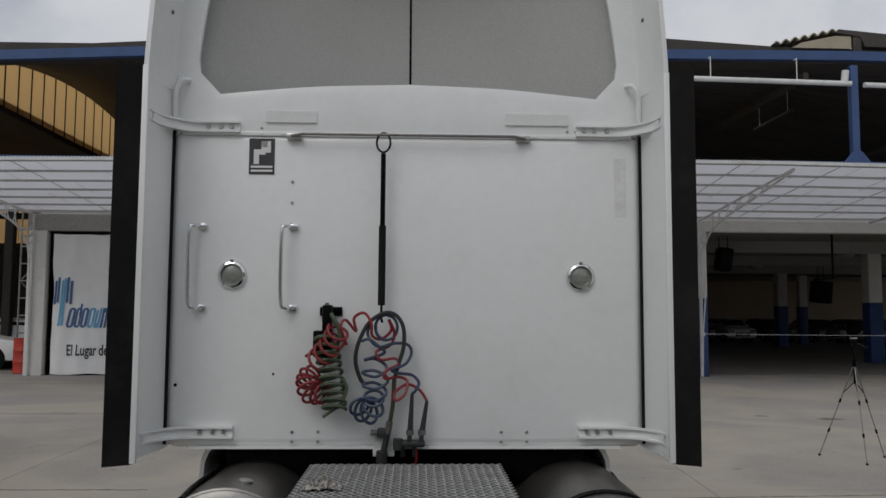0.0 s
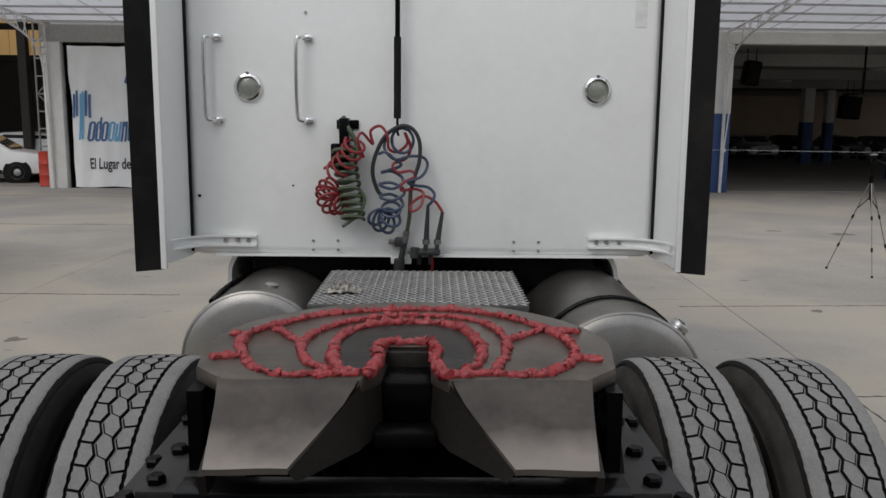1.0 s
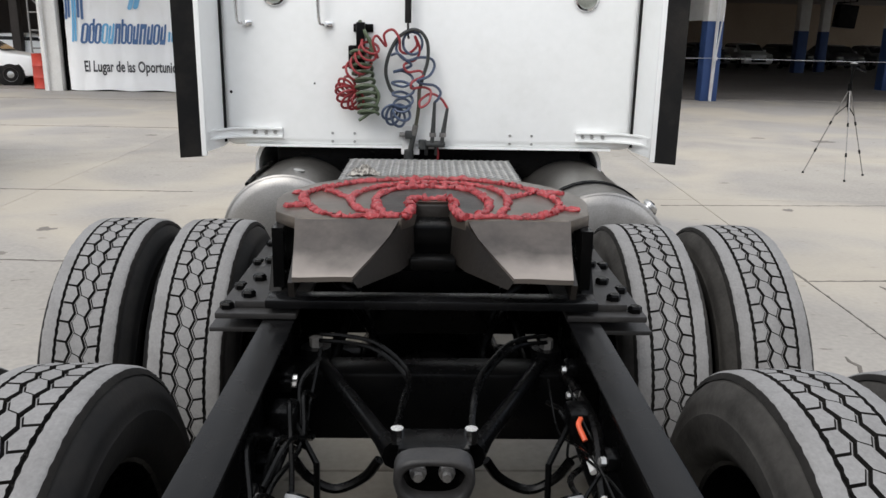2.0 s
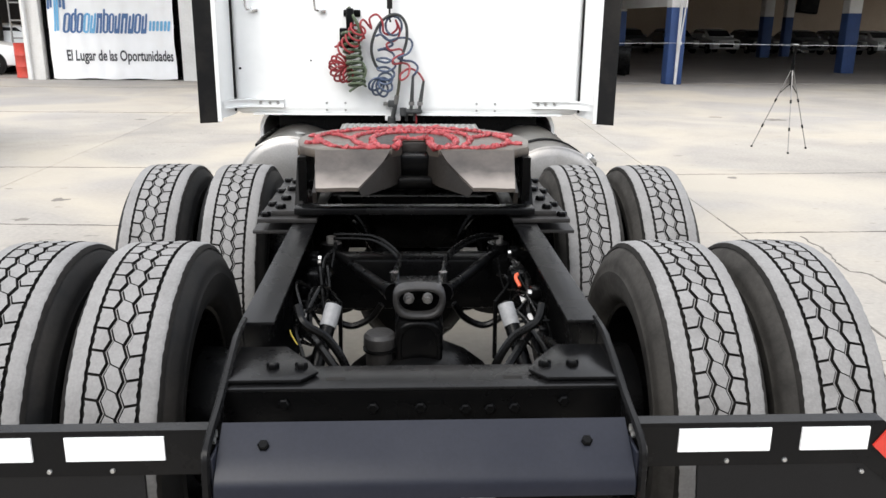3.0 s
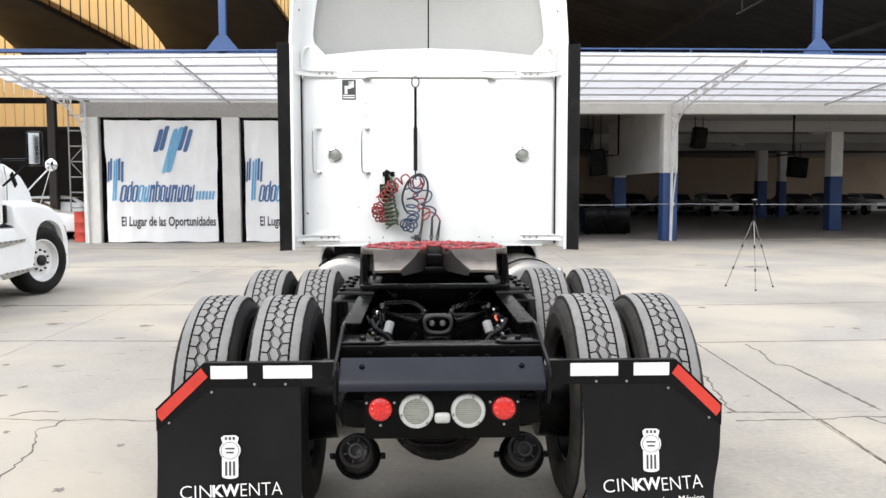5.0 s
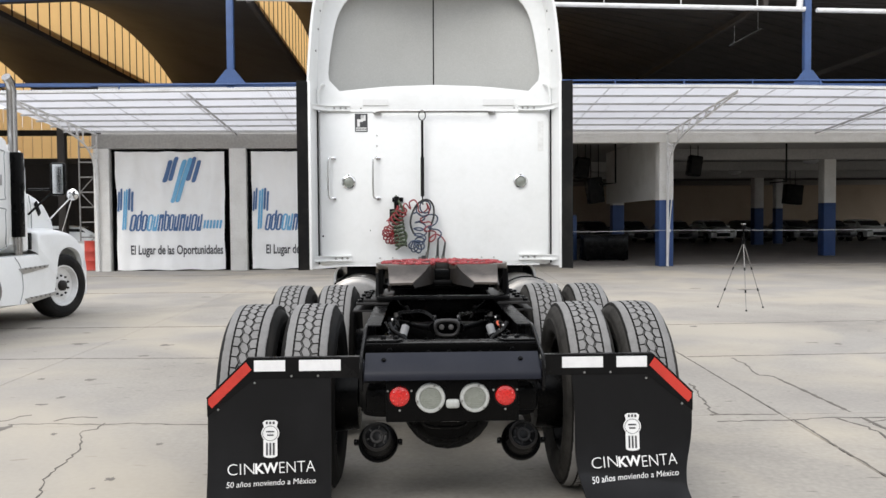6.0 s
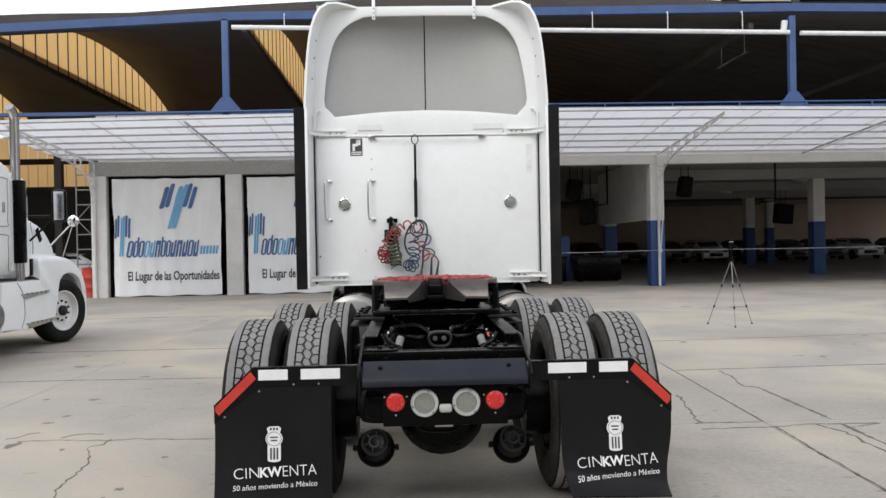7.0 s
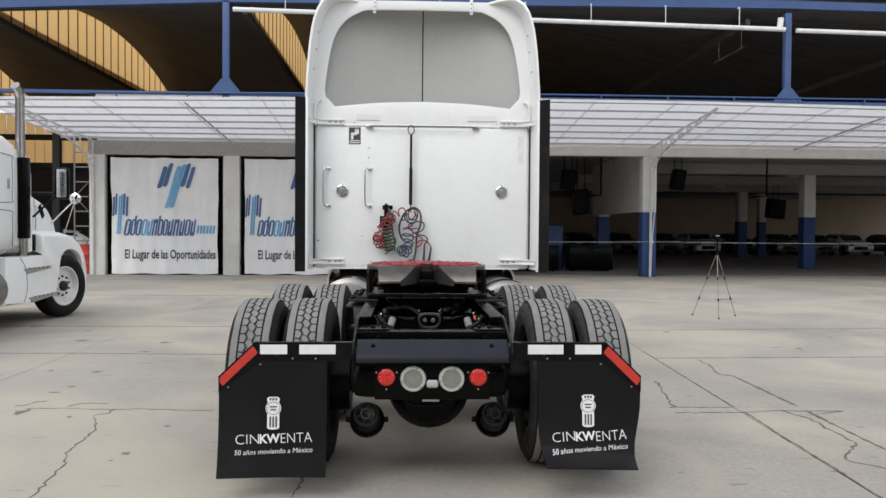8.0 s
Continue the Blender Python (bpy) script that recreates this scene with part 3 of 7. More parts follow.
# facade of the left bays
setting("lintel_left", cube(-10.4, 3.2, YW + 0.05, YW + 0.4, 3.95, 4.42, bevel=0.01), LINTEL, "grey concrete lintel over the doorways, toned down for canopy shade", "lintel")
setting("lintel_right", cube(3.2, 46, YW + 0.02, YW + 0.4, 4.1, 4.42, bevel=0.01), WHITE_WALL, "white concrete lintel over the open bay", "lintel")
for k, (a, b) in enumerate(((-10.34, -9.85), (-6.02, -5.49), (-1.75, -1.2), (2.7, 3.2))):
    setting(f"pier_{k + 1}", cube(a, b, YW, YW + 0.45, 0, 3.95, bevel=0.012), WHITE_WALL, "white painted concrete pier between doorways", "pier")
for k, (a, b) in enumerate(((-9.85, -6.02), (-5.49, -1.75), (-1.2, 2.7))):
    setting(f"shutter_{k + 1}", cube(a, b, YW + 0.38, YW + 0.42, 0, 3.95), BLACK, "dark closed doorway behind the banner", "door")
    bm = bmesh.new()
    for x in (a + 0.05, b - 0.05):
        box(bm, x - 0.03, x + 0.03, YW + 0.22, YW + 0.28, 0, 3.93)
    box(bm, a, b, YW + 0.22, YW + 0.28, 3.87, 3.93)
    setting(f"door_frame_{k + 1}", bm, BLACK, "black steel door frame", "frame")


# banners
def wave(x, z):
    return YW + 0.08 + 0.042 * math.sin(x * 4.3 + z * 0.4) + 0.038 * math.sin(x * 9.7 - z * 1.3) * math.sin(x * 2.3 + 1.0) + 0.028 * abs(math.sin(x * 2.9 + z * 1.9)) + 0.010 * math.sin(x * 17 + z * 3.1) * math.sin(z * 1.7 + x * 0.8) + 0.014 * math.sin(z * 2.1 + x) + 0.024 * math.sin(x * 7.1 + z * 2.6) * max(0, 1 - abs(x + 8.1) * 0.9 if x < -5.8 else 0)


def draped(bm, x0, z0, lift):
    for v in bm.verts:
        v.co.x += x0
        v.co.z += z0
        v.co.y = wave(v.co.x, v.co.z) - lift
    return bm


def bar(w, h, lean, cx, cz, n=6):
    """A leaning bar with rounded ends, in the xz plane."""
    bm = bmesh.new()
    r = w / 2
    up = [(r * math.cos(a), h / 2 - r + r * math.sin(a)) for a in (math.pi / 2 * k / n for k in range(n))]
    rows = [(u, -v) for u, v in reversed(up)] + [(r, -h / 2 + r + (h - 2 * r) * k / 12) for k in range(1, 12)] + up
    rows = [(bm.verts.new((cx - u + v * lean, 0, cz + v)), bm.verts.new((cx + u + v * lean, 0, cz + v))) for u, v in rows]
    for a, b in zip(rows, rows[1:]):
        bm.faces.new((a[0], a[1], b[1], b[0]))
    return bm


def ring_shape(w, h, t, lean, n=6):
    """An open leaning shape with rounded ends."""
    bm = bmesh.new()
    loops = []
    for e in (0, t):
        r, hh = w / 2 - e, h / 2 - e
        out = [(r * math.cos(a), hh - r + r * math.sin(a)) for a in (math.pi * k / n for k in range(n + 1))]
        out += [(-u, -v) for u, v in out]
        loops.append([bm.verts.new((u + v * lean, 0, v)) for u, v in out])
    for k in range(len(loops[0])):
        j = (k + 1) % len(loops[0])
        bm.faces.new((loops[0][k], loops[0][j], loops[1][j], loops[1][k]))
    return bm


def banner(x0, x1, z0=0.02, z1=3.86):
    b = thing("banner", "white cloth banner with blue lettering hung in the doorway", "banner", "doorway banners")
    bm = bmesh.new()
    nx, nz = 72, 32
    grid = []
    for i in range(nx + 1):
        f, col = i / nx, []
        for j in range(nz + 1):
            g = j / nz
            # sagging top edge, ragged sides and foot
            x = x0 + (x1 - x0) * f + (f - 0.5) * 0.022 * math.sin(g * 9 + f * 2) + 0.006 * math.sin(g * 23 + 5 * f) * (abs(f - 0.5) > 0.45)
            z = z0 + (z1 - z0) * g - 0.014 * g * abs(math.sin(f * 12.5)) + 0.03 * (1 - g) * (0.5 + 0.5 * math.sin(f * 17 + x0))
            col.append(bm.verts.new((x, 0, z)))
        grid.append(col)
    for i in range(nx):
        for j in range(nz):
            bm.faces.new((grid[i][j], grid[i + 1][j], grid[i + 1][j + 1], grid[i][j + 1]))
    draped(bm, 0, 0, 0)
    solid(bm, 0.004)
    part("cloth", bm, CLOTH, b)
    # upper emblem and emblem beside the wording, as leaning bars
    w = x1 - x0
    for cx, cz, s, lean in ((x0 + 0.605 * w, 2.92, 1.0, 0.30), (x0 + 0.085 * w, 1.98, 0.9, 0.06)):
        wide = 1.0 if s == 1 else 0.5
        for dx, dz, h, ink in ((-0.45, 0.30, 0.72, INK_BLUE), (-0.28, 0.38, 0.78, INK_BLUE), (0.082, 0.02, 1.44, INK_SKY), (-0.082, -0.02, 1.4, INK_SKY), (0.28, 0.38, 0.78, INK_BLUE), (0.45, 0.30, 0.72, INK_BLUE)):
            part("emblem_bar", draped(bar(0.135 * (1 if s == 1 else 0.47), h * s, lean, dx * wide + (0.1 if s == 1 else 0) * (dz - 0.1), dz * s), cx, cz, 0.024 + 0.003 * (ink is INK_SKY) + 0.004 * (dx == 0.082)), ink, b)
    # the brand wording as plain rounded shapes, some of them open
    cx = x0 + 0.152 * w
    for k in range(13):
        tall = k in (1, 6)
        light = k in (3, 4)
        ink = INK_SKY if light else INK_BLUE
        if k in (0, 1, 2, 3, 6, 7, 11):
            part("wording_shape", draped(ring_shape(0.170, 0.55, 0.06, 0.16), cx, 1.565, 0.016), ink, b)
            if tall:
                part("wording_bar", draped(bar(0.058, 0.34, 0.16, 0, 0), cx + (0.075 if k == 1 else -0.02), 1.785, 0.018), ink, b)
        else:
            part("wording_bar", draped(bar(0.06, 0.55 if k % 2 else 0.49, 0.16, 0, 0), cx - 0.05, 1.565 if k % 2 else 1.535, 0.016), ink, b)
            part("wording_bar", draped(bar(0.06, 0.55, 0.16, 0, 0), cx + 0.045, 1.565, 0.018), ink, b)
            part("wording_bar", draped(bar(0.13, 0.135, 0.16, 0, 0), cx + (0.03 if k % 2 else -0.03), 1.77 if k % 2 else 1.36, 0.020), ink, b)
        cx += 0.175
    for k in range(6):
        part("wording_bar", draped(bar(0.075, 0.28, 0.16, 0, 0), cx, 1.505, 0.016), INK_SKY, b)
        cx += 0.105
    part("slogan", draped(lettering("El Lugar de las Oportunidades", 0.85 * w, 0.40, 0, 0.022), x0 + 0.555 * w, 0.64, 0.016), INK_BLACK, b, "black slogan lettering")
    return b


banner(-9.66, -6.2)
banner(-5.33, -1.87)

# canopy
canopy = thing("canopy", "white corrugated canopy on steel purlins along the facade", "canopy", "", "structure")
CY0, CZ0, CZ1 = 16.5, 4.94, 4.45


def canopy_z(y):
    return CZ0 + (CZ1 - CZ0) * (y - CY0) / (YW - CY0)


def bow(x):
    """How far the canopy hangs down along its length."""
    return -0.0125 * max(0.0, 2 - x) - 0.012 * max(0.0, x - 8)


def bowed(bm):
    for v in bm.verts:
        v.co.z += bow(v.co.x) * (YW - v.co.y) / (YW - CY0)
    return bm


bm = bmesh.new()
n = 2100
rows = []
for i in range(n + 1):
    x = -11.2 + 40 * i / n
    w = 0.012 * math.sin(i * math.pi / 2 + 0.6)
    rows.append([bm.verts.new((x, y, canopy_z(y) + 0.07 + w)) for y in (CY0 - 0.05, YW - 0.02)])
for p, q in zip(rows, rows[1:]):
    bm.faces.new((p[0], q[0], q[1], p[1]))
part("roof_sheet", bowed(bm), CANOPY, canopy, "white translucent corrugated sheet", angle=80)
for k in range(7):
    y = CY0 + 0.05 + (YW - 0.15 - CY0) * k / 6
    z = canopy_z(y)
    bm = bmesh.new()
    for x0, x1 in ((-11.2, 2.0), (2.0, 8.0), (8.0, 28.8)):
        box(bm, x0, x1, y - 0.018, y + 0.018, z - 0.005, z + 0.045)
    part("purlin", bowed(bm), PURLIN, canopy)
for k in range(18):
    x = -10.4 + 2.2 * k
    part("sheet_lap", bowed(tube(bmesh.new(), [(x, CY0, CZ0 + 0.045), (x, YW - 0.05, CZ1 + 0.045)], 0.012, 5)), PURLIN, canopy)
for k in range(37):
    for j in range(5):
        if (k + j) % 2:
            x = -11.0 + 1.1 * k
            y0, y1 = CY0 + 0.05 + 1.11 * j, CY0 + 0.05 + 1.11 * (j + 1)
            part("sheet_seam", bowed(tube(bmesh.new(), [(x, y0, canopy_z(y0) + 0.05), (x, y1, canopy_z(y1) + 0.05)], 0.006, 4)), PURLIN, canopy)
bm = bmesh.new()
for x0, x1 in ((-11.2, 2.0), (2.0, 8.0), (8.0, 28.8)):
    box(bm, x0, x1, CY0 - 0.03, CY0 - 0.004, CZ0 + 0.01, CZ0 + 0.06)
part("front_edge", bowed(bm), WHITE_STEEL, canopy)
for x in (-10.2, -5.75, -1.4, 3.0, 8.3, 13.3, 18.6, 24.0):
    heavy = x in (-10.2, 8.3, 18.6)
    bm = bmesh.new()
    tube(bm, [(x, CY0, CZ0 - 0.06), (x, YW, CZ1 - 0.06)], 0.03, 6)
    if heavy:
        line = [(x, CY0 + 0.1, CZ0 - 0.1), (x, 18.6, 4.52), (x, 20.6, 4.2), (x, 21.7, 3.75), (x, 22.05, 2.9), (x, 22.18, 0.02)]
        sm = smooth_line(line, 6)
        tube(bm, sm, 0.03, 6)
        tube(bm, [(x, 22.2, 4.4), (x, 22.21, 0.02)], 0.03, 6)
        for k in range(4, len(sm) - 8, 2):
            p, q = sm[k], sm[k + 1]
            up = Vector((x, p.y, canopy_z(p.y) - 0.06)) if p.y < 21.3 else Vector((x, 22.2, p.z + 0.15))
            up2 = Vector((x, q.y, canopy_z(q.y) - 0.06)) if q.y < 21.3 else Vector((x, 22.2, q.z + 0.15))
            tube(bm, [p, up2], 0.016, 5)
            tube(bm, [up, q], 0.016, 5)
    part("truss_arm" if heavy else "rafter", bowed(bm), WHITE_STEEL if heavy else PURLIN, canopy)

# upper hall: blue frame, pipe and vaulted roof with yellow skylights
upper = thing("roof_frame", "blue steel beam and posts carrying the hall roof", "steel frame", "", "structure")
YU = 22.5
for x0, x1, z0, z1 in ((-30, -6.0, 7.75, 8.90), (-6.0, 13.1, 8.90, 9.1), (13.1, 46, 9.1, 8.8)):
    bm = bmesh.new()
    prism(bm, [(x0, z0 + 0.13), (x0, z0 + 0.4), (x1, z1 + 0.4), (x1, z1 + 0.13)], in_xz, YU - 0.1, YU + 0.1)
    part("beam", bm, BLUE_STEEL, upper)
for x in (-24.9, -5.97, 13.1, 32.0):
    part("post", cube(x - 0.11, x + 0.11, YU - 0.1, YU + 0.1, 4.72, 9.08, bevel=0.01), BLUE_STEEL, upper)
    bm = bmesh.new()
    prism(bm, [(x - 0.55, 6.0), (x + 0.55, 6.0), (x + 0.14, 6.5), (x - 0.14, 6.5)], in_xz, YU - 0.13, YU - 0.105)
    part("gusset", bm, BLUE_STEEL, upper)
part("sill_beam", cube(-30, 46, YU - 0.1, YU + 0.1, 5.95, 6.06), BLUE_STEEL, upper)
bm = tube(bmesh.new(), [(-10.4, YU - 0.15, 5.98), (5.0, YU - 0.15, 6.15), (16.4, YU - 0.15, 6.16), (46, YU - 0.15, 6.1)], 0.028, 8)
handrail = part("handrail", bm, BLUE_STEEL, upper, "thin blue-grey rail above the canopy")
for k in range(20):
    x = -9.5 + 2.3 * k
    z = 5.98 + 0.17 * min(1, (x + 10.4) / 15.4)
    part("stub", cube(x - 0.02, x + 0.02, YU - 0.17, YU - 0.13, 5.7, z, bevel=0.004), BLUE_STEEL, handrail)
setting("wall_parapet", cube(-10.2, 46, YU - 0.06, YU + 0.06, 4.72, 5.95), WHITE_WALL, "white parapet wall behind the canopy", "wall")

pipe = thing("water_pipe", "white plastic drain pipe hung under the beam", "pipe")
bm = bmesh.new()
tube(bm, [(-5.7, YU - 0.25, 8.75), (12.9, YU - 0.25, 8.47)], 0.078, 12)
tube(bm, [(13.3, YU - 0.25, 8.44), (46, YU - 0.25, 8.0)], 0.078, 12)
part("run", bm, WHITE_STEEL, pipe)
part("tee", tube(bmesh.new(), [(12.7, YU - 0.25, 8.43), (12.75, YU - 0.25, 8.85)], 0.10, 12), WHITE_STEEL, pipe)
for k in range(7):
    x = -4 + k * 2.55
    z = 8.75 - 0.28 * (x + 5.7) / 18.6
    bm = box(bmesh.new(), x - 0.012, x + 0.012, YU - 0.26, YU - 0.24, z + 0.07, 9.2)
    box(bm, x - 0.012, x + 0.012, YU - 0.24, YU - 0.095, 9.17, 9.2)
    part("hanger", bm, WHITE_STEEL, pipe)


def arch(y):
    return max(9.15, 11.2 - 2.0 * ((y - 35.3) / 11.3) ** 2)


BAYS = (-40.1, -31.5, -22.9, -14.3, -5.4, 3.2, 11.8, 20.4, 29.0, 37.6, 46.2)
YS = [23.4 + 24 * k / 24 for k in range(25)]
for k, (a, b) in enumerate(zip(BAYS, BAYS[1:])):
    bm = bmesh.new()
    nx = 24
    rows = [[bm.verts.new((a + (b - a) * i / nx, y, (arch(y) + 0.12) + (9.05 - arch(y)) * (i / nx) ** 1.2)) for y in YS] for i in range(nx + 1)]
    for i in range(nx):
        for j in range(len(YS) - 1):
            bm.faces.new((rows[i][j], rows[i + 1][j], rows[i + 1][j + 1], rows[i][j + 1]))
    solid(bm, 0.05)
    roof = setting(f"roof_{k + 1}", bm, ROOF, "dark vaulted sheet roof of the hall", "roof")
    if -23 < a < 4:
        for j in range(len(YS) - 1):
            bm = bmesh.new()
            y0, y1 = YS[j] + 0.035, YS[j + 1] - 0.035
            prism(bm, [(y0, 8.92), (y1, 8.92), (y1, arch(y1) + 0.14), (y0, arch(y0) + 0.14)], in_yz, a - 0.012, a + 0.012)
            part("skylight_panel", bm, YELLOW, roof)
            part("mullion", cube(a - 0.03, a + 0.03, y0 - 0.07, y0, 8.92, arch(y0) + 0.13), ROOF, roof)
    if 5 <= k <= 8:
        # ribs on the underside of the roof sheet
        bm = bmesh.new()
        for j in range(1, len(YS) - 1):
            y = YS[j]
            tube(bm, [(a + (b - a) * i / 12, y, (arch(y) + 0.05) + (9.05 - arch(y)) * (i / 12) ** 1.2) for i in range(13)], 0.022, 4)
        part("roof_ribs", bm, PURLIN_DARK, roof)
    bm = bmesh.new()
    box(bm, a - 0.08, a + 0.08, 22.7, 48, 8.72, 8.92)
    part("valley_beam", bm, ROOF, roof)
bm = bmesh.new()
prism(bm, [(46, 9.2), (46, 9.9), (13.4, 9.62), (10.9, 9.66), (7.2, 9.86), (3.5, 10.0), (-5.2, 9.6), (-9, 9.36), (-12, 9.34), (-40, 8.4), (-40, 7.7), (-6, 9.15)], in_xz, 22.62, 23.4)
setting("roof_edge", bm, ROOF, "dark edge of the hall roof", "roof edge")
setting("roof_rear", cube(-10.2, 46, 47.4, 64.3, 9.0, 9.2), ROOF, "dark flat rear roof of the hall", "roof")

# stretch of old corrugated sheet lying on the roof edge
sheet = thing("roof_sheet_pile", "old corrugated fibre sheets on the roof edge", "roof sheet", "", "structure")
bm = bmesh.new()
rows = []
for i in range(73):
    x = 10.75 + 1.95 * i / 72
    z = 9.68 + 0.24 * (x - 10.75) + 0.05 * math.sin((x - 10.75) * 2 * math.pi / 0.28)
    rows.append((bm.verts.new((x, 22.45, z)), bm.verts.new((x + 0.5, 25.2, z + 0.2))))
for p, q in zip(rows, rows[1:]):
    bm.faces.new((p[0], q[0], q[1], p[1]))
solid(bm, 0.03)
part("sheet", bm, FIBRE, sheet)
bm = bmesh.new()
prism(bm, [(12.62, 10.06), (12.7, 10.17), (17.5, 9.78), (17.5, 9.62), (13.5, 9.66), (13.35, 9.96)], in_xz, 22.45, 22.9)
part("long_sheet", bm, ROOF, sheet, "grey sheet edge lying along the roof")
bm = bmesh.new()
prism(bm, [(11.3, 9.60), (13.1, 9.60), (13.1, 9.98), (12.6, 9.98), (11.6, 9.76)], in_xz, 22.5, 22.56)
part("board", bm, FIBRE, sheet)
part("prop", cube(13.15, 13.4, 22.48, 22.6, 9.5, 10.0, bevel=0.01), ROOF, sheet)

# rope along the columns
rope = thing("rope", "thin white rope strung between the columns", "rope")
bm = bmesh.new()
for (xa, ya), (xb, yb) in (((3.2, 22.22), (8.26, 22.22)), ((8.26, 22.22), (18.9, 22.22)), ((18.9, 22.22), (28.9, 22.22))):
    tube(bm, [(xa + (xb - xa) * k / 8, ya, 1.2 - 0.03 * math.sin(math.pi * k / 8)) for k in range(9)], 0.006, 5)
part("line", bm, WHITE_STEEL, rope)
drop = thing("conduit", "white plastic conduit on the column", "conduit")
part("run", tube(bmesh.new(), [(8.33, 22.2, 0.0), (8.36, 22.2, 1.2), (8.46, 22.2, 2.4)], 0.022, 6), WHITE_STEEL, drop)
part("clip", cube(8.31, 8.41, 22.17, 22.25, 1.14, 1.24, bevel=0.008), WHITE_STEEL, drop)


# ---- tractor unit ----
truck = thing("semi_truck", "white sleeper tractor unit with a bare black chassis, standing on concrete", "truck", "", "", pose(0.004, 0, 0, 0, 0, -0.63))
YP = 3.777

# sleeper
bm = bmesh.new()
box(bm, -1.12, 1.12, YP, 6.3, 1.13, 2.615, bevel=0.05, seg=4)
body = part("sleeper_body", bm, WHITE, truck)
part("seam_strip", cube(-1.07, 1.07, YP - 0.006, YP + 0.01, 2.592, 2.612, bevel=0.002), WHITE, body)
bolts(body, [(x * 0.1 - 0.7, YP - 0.006, 2.602) for x in range(15)], 0.006, 0.004, material=WHITE, name="rivet")
bolts(body, [(x, YP, z) for x in (-0.53, -0.41, 0.44, 0.56) for z in (1.16, 1.205)], 0.008, 0.006, material=ALU, name="rivet")
part("panel_edge", cube(-1.0, 1.0, YP - 0.004, YP + 0.02, 1.127, 1.14), WHITE, body)
for x0, x1 in ((-0.68, -0.44), (0.46, 0.76)):
    part("patch", cube(x0, x1, YP - 0.0135, YP + 0.0, 2.655, 2.71), surf("grey_sticker_ghost", (0.79, 0.795, 0.785), (0.72, 0.725, 0.715), 0.5, stain=9), body, "faded grey sticker patch")

# roof fairing: rim with its opening, hollow, outer shell and rear lips

def outline_half(pts, n=37):
    """Even steps along a rounded half outline, from the bottom middle to the top middle."""
    line = smooth_line([(x, 0, z) for x, z in pts], 10)
    run = [0.0]
    for p, q in zip(line, line[1:]):
        run.append(run[-1] + (q - p).length)
    out = []
    for k in range(n):
        d = run[-1] * k / (n - 1)
        i = max(j for j in range(len(run)) if run[j] <= d + 1e-9)
        i = min(i, len(line) - 2)
        p = line[i].lerp(line[i + 1], (d - run[i]) / max(run[i + 1] - run[i], 1e-6))
        out.append((p.x, p.z))
    return out


RIM_OUT = outline_half([(0, 2.61), (0.6, 2.61), (1.04, 2.615), (1.115, 2.64), (1.125, 2.8), (1.115, 3.1), (1.095, 3.4), (1.06, 3.62), (0.98, 3.79), (0.85, 3.865), (0.6, 3.875), (0, 3.878)])
RIM_IN = outline_half([(0, 2.848), (0.45, 2.832), (0.86, 2.795), (0.90, 2.80), (1.0, 2.90), (1.005, 2.95), (0.975, 3.2), (0.923, 3.45), (0.86, 3.59), (0.78, 3.68), (0.67, 3.745), (0.55, 3.778), (0, 3.785)])
full_out = RIM_OUT + [(-x, z) for x, z in reversed(RIM_OUT[1:-1])]
full_in = RIM_IN + [(-x, z) for x, z in reversed(RIM_IN[1:-1])]
N = len(full_out)
bm = bmesh.new()
rings = [[bm.verts.new((x, YP + 0.02, z)) for x, z in full_in], [bm.verts.new((x, YP - 0.004, z)) for x, z in full_in],
         [bm.verts.new((0.8 * x + 0.2 * u, YP - 0.012, 0.8 * z + 0.2 * v)) for (x, z), (u, v) in zip(full_in, full_out)],
         [bm.verts.new((x, YP - 0.002, z)) for x, z in full_out],
         [bm.verts.new((x, YP + 1.0, 2.6 + (z - 2.6) * 0.97)) for x, z in full_out],
         [bm.verts.new((x * 0.94, YP + 2.2, 2.6 + (z - 2.6) * 0.6)) for x, z in full_out],
         [bm.verts.new((x * 0.75, YP + 3.0, 2.6 + (z - 2.6) * 0.1)) for x, z in full_out]]
for A, B in zip(rings, rings[1:]):
    for k in range(N):
        j = (k + 1) % N
        bm.faces.new((A[k], A[j], B[j], B[k]))
fair = part("roof_fairing", bm, WHITE, truck, angle=50)
# lining of the hollow: two curved halves that meet at a middle seam
for sgn in (-1, 1):
    bm = bmesh.new()
    cols = []
    for i in range(13):
        f = i / 12
        col = []
        for j in range(15):
            g = j / 14
            zt, zb = 3.90, 2.74
            z = zb + (zt - zb) * g
            col.append(bm.verts.new((sgn * (0.004 + 1.06 * f), YP + 0.03 + 0.34 * (1 - f ** 1.7) * (0.55 + 0.45 * math.cos(math.pi * 0.5 * g)), z)))
        cols.append(col)
    for i in range(12):
        for j in range(14):
            bm.faces.new((cols[i][j], cols[i + 1][j], cols[i + 1][j + 1], cols[i][j + 1]))
    solid(bm, 0.006)
    part("liner", bm, LINER, fair, "grey felt lining of the hollow")
part("liner_seam", tube(bmesh.new(), [(0, YP + 0.03 + 0.34 * (0.55 + 0.45 * math.cos(math.pi * 0.5 * g)) - 0.004, 2.74 + 1.16 * g) for g in (k / 10 for k in range(11))], 0.007, 6), BLACK, fair, "black middle seam")
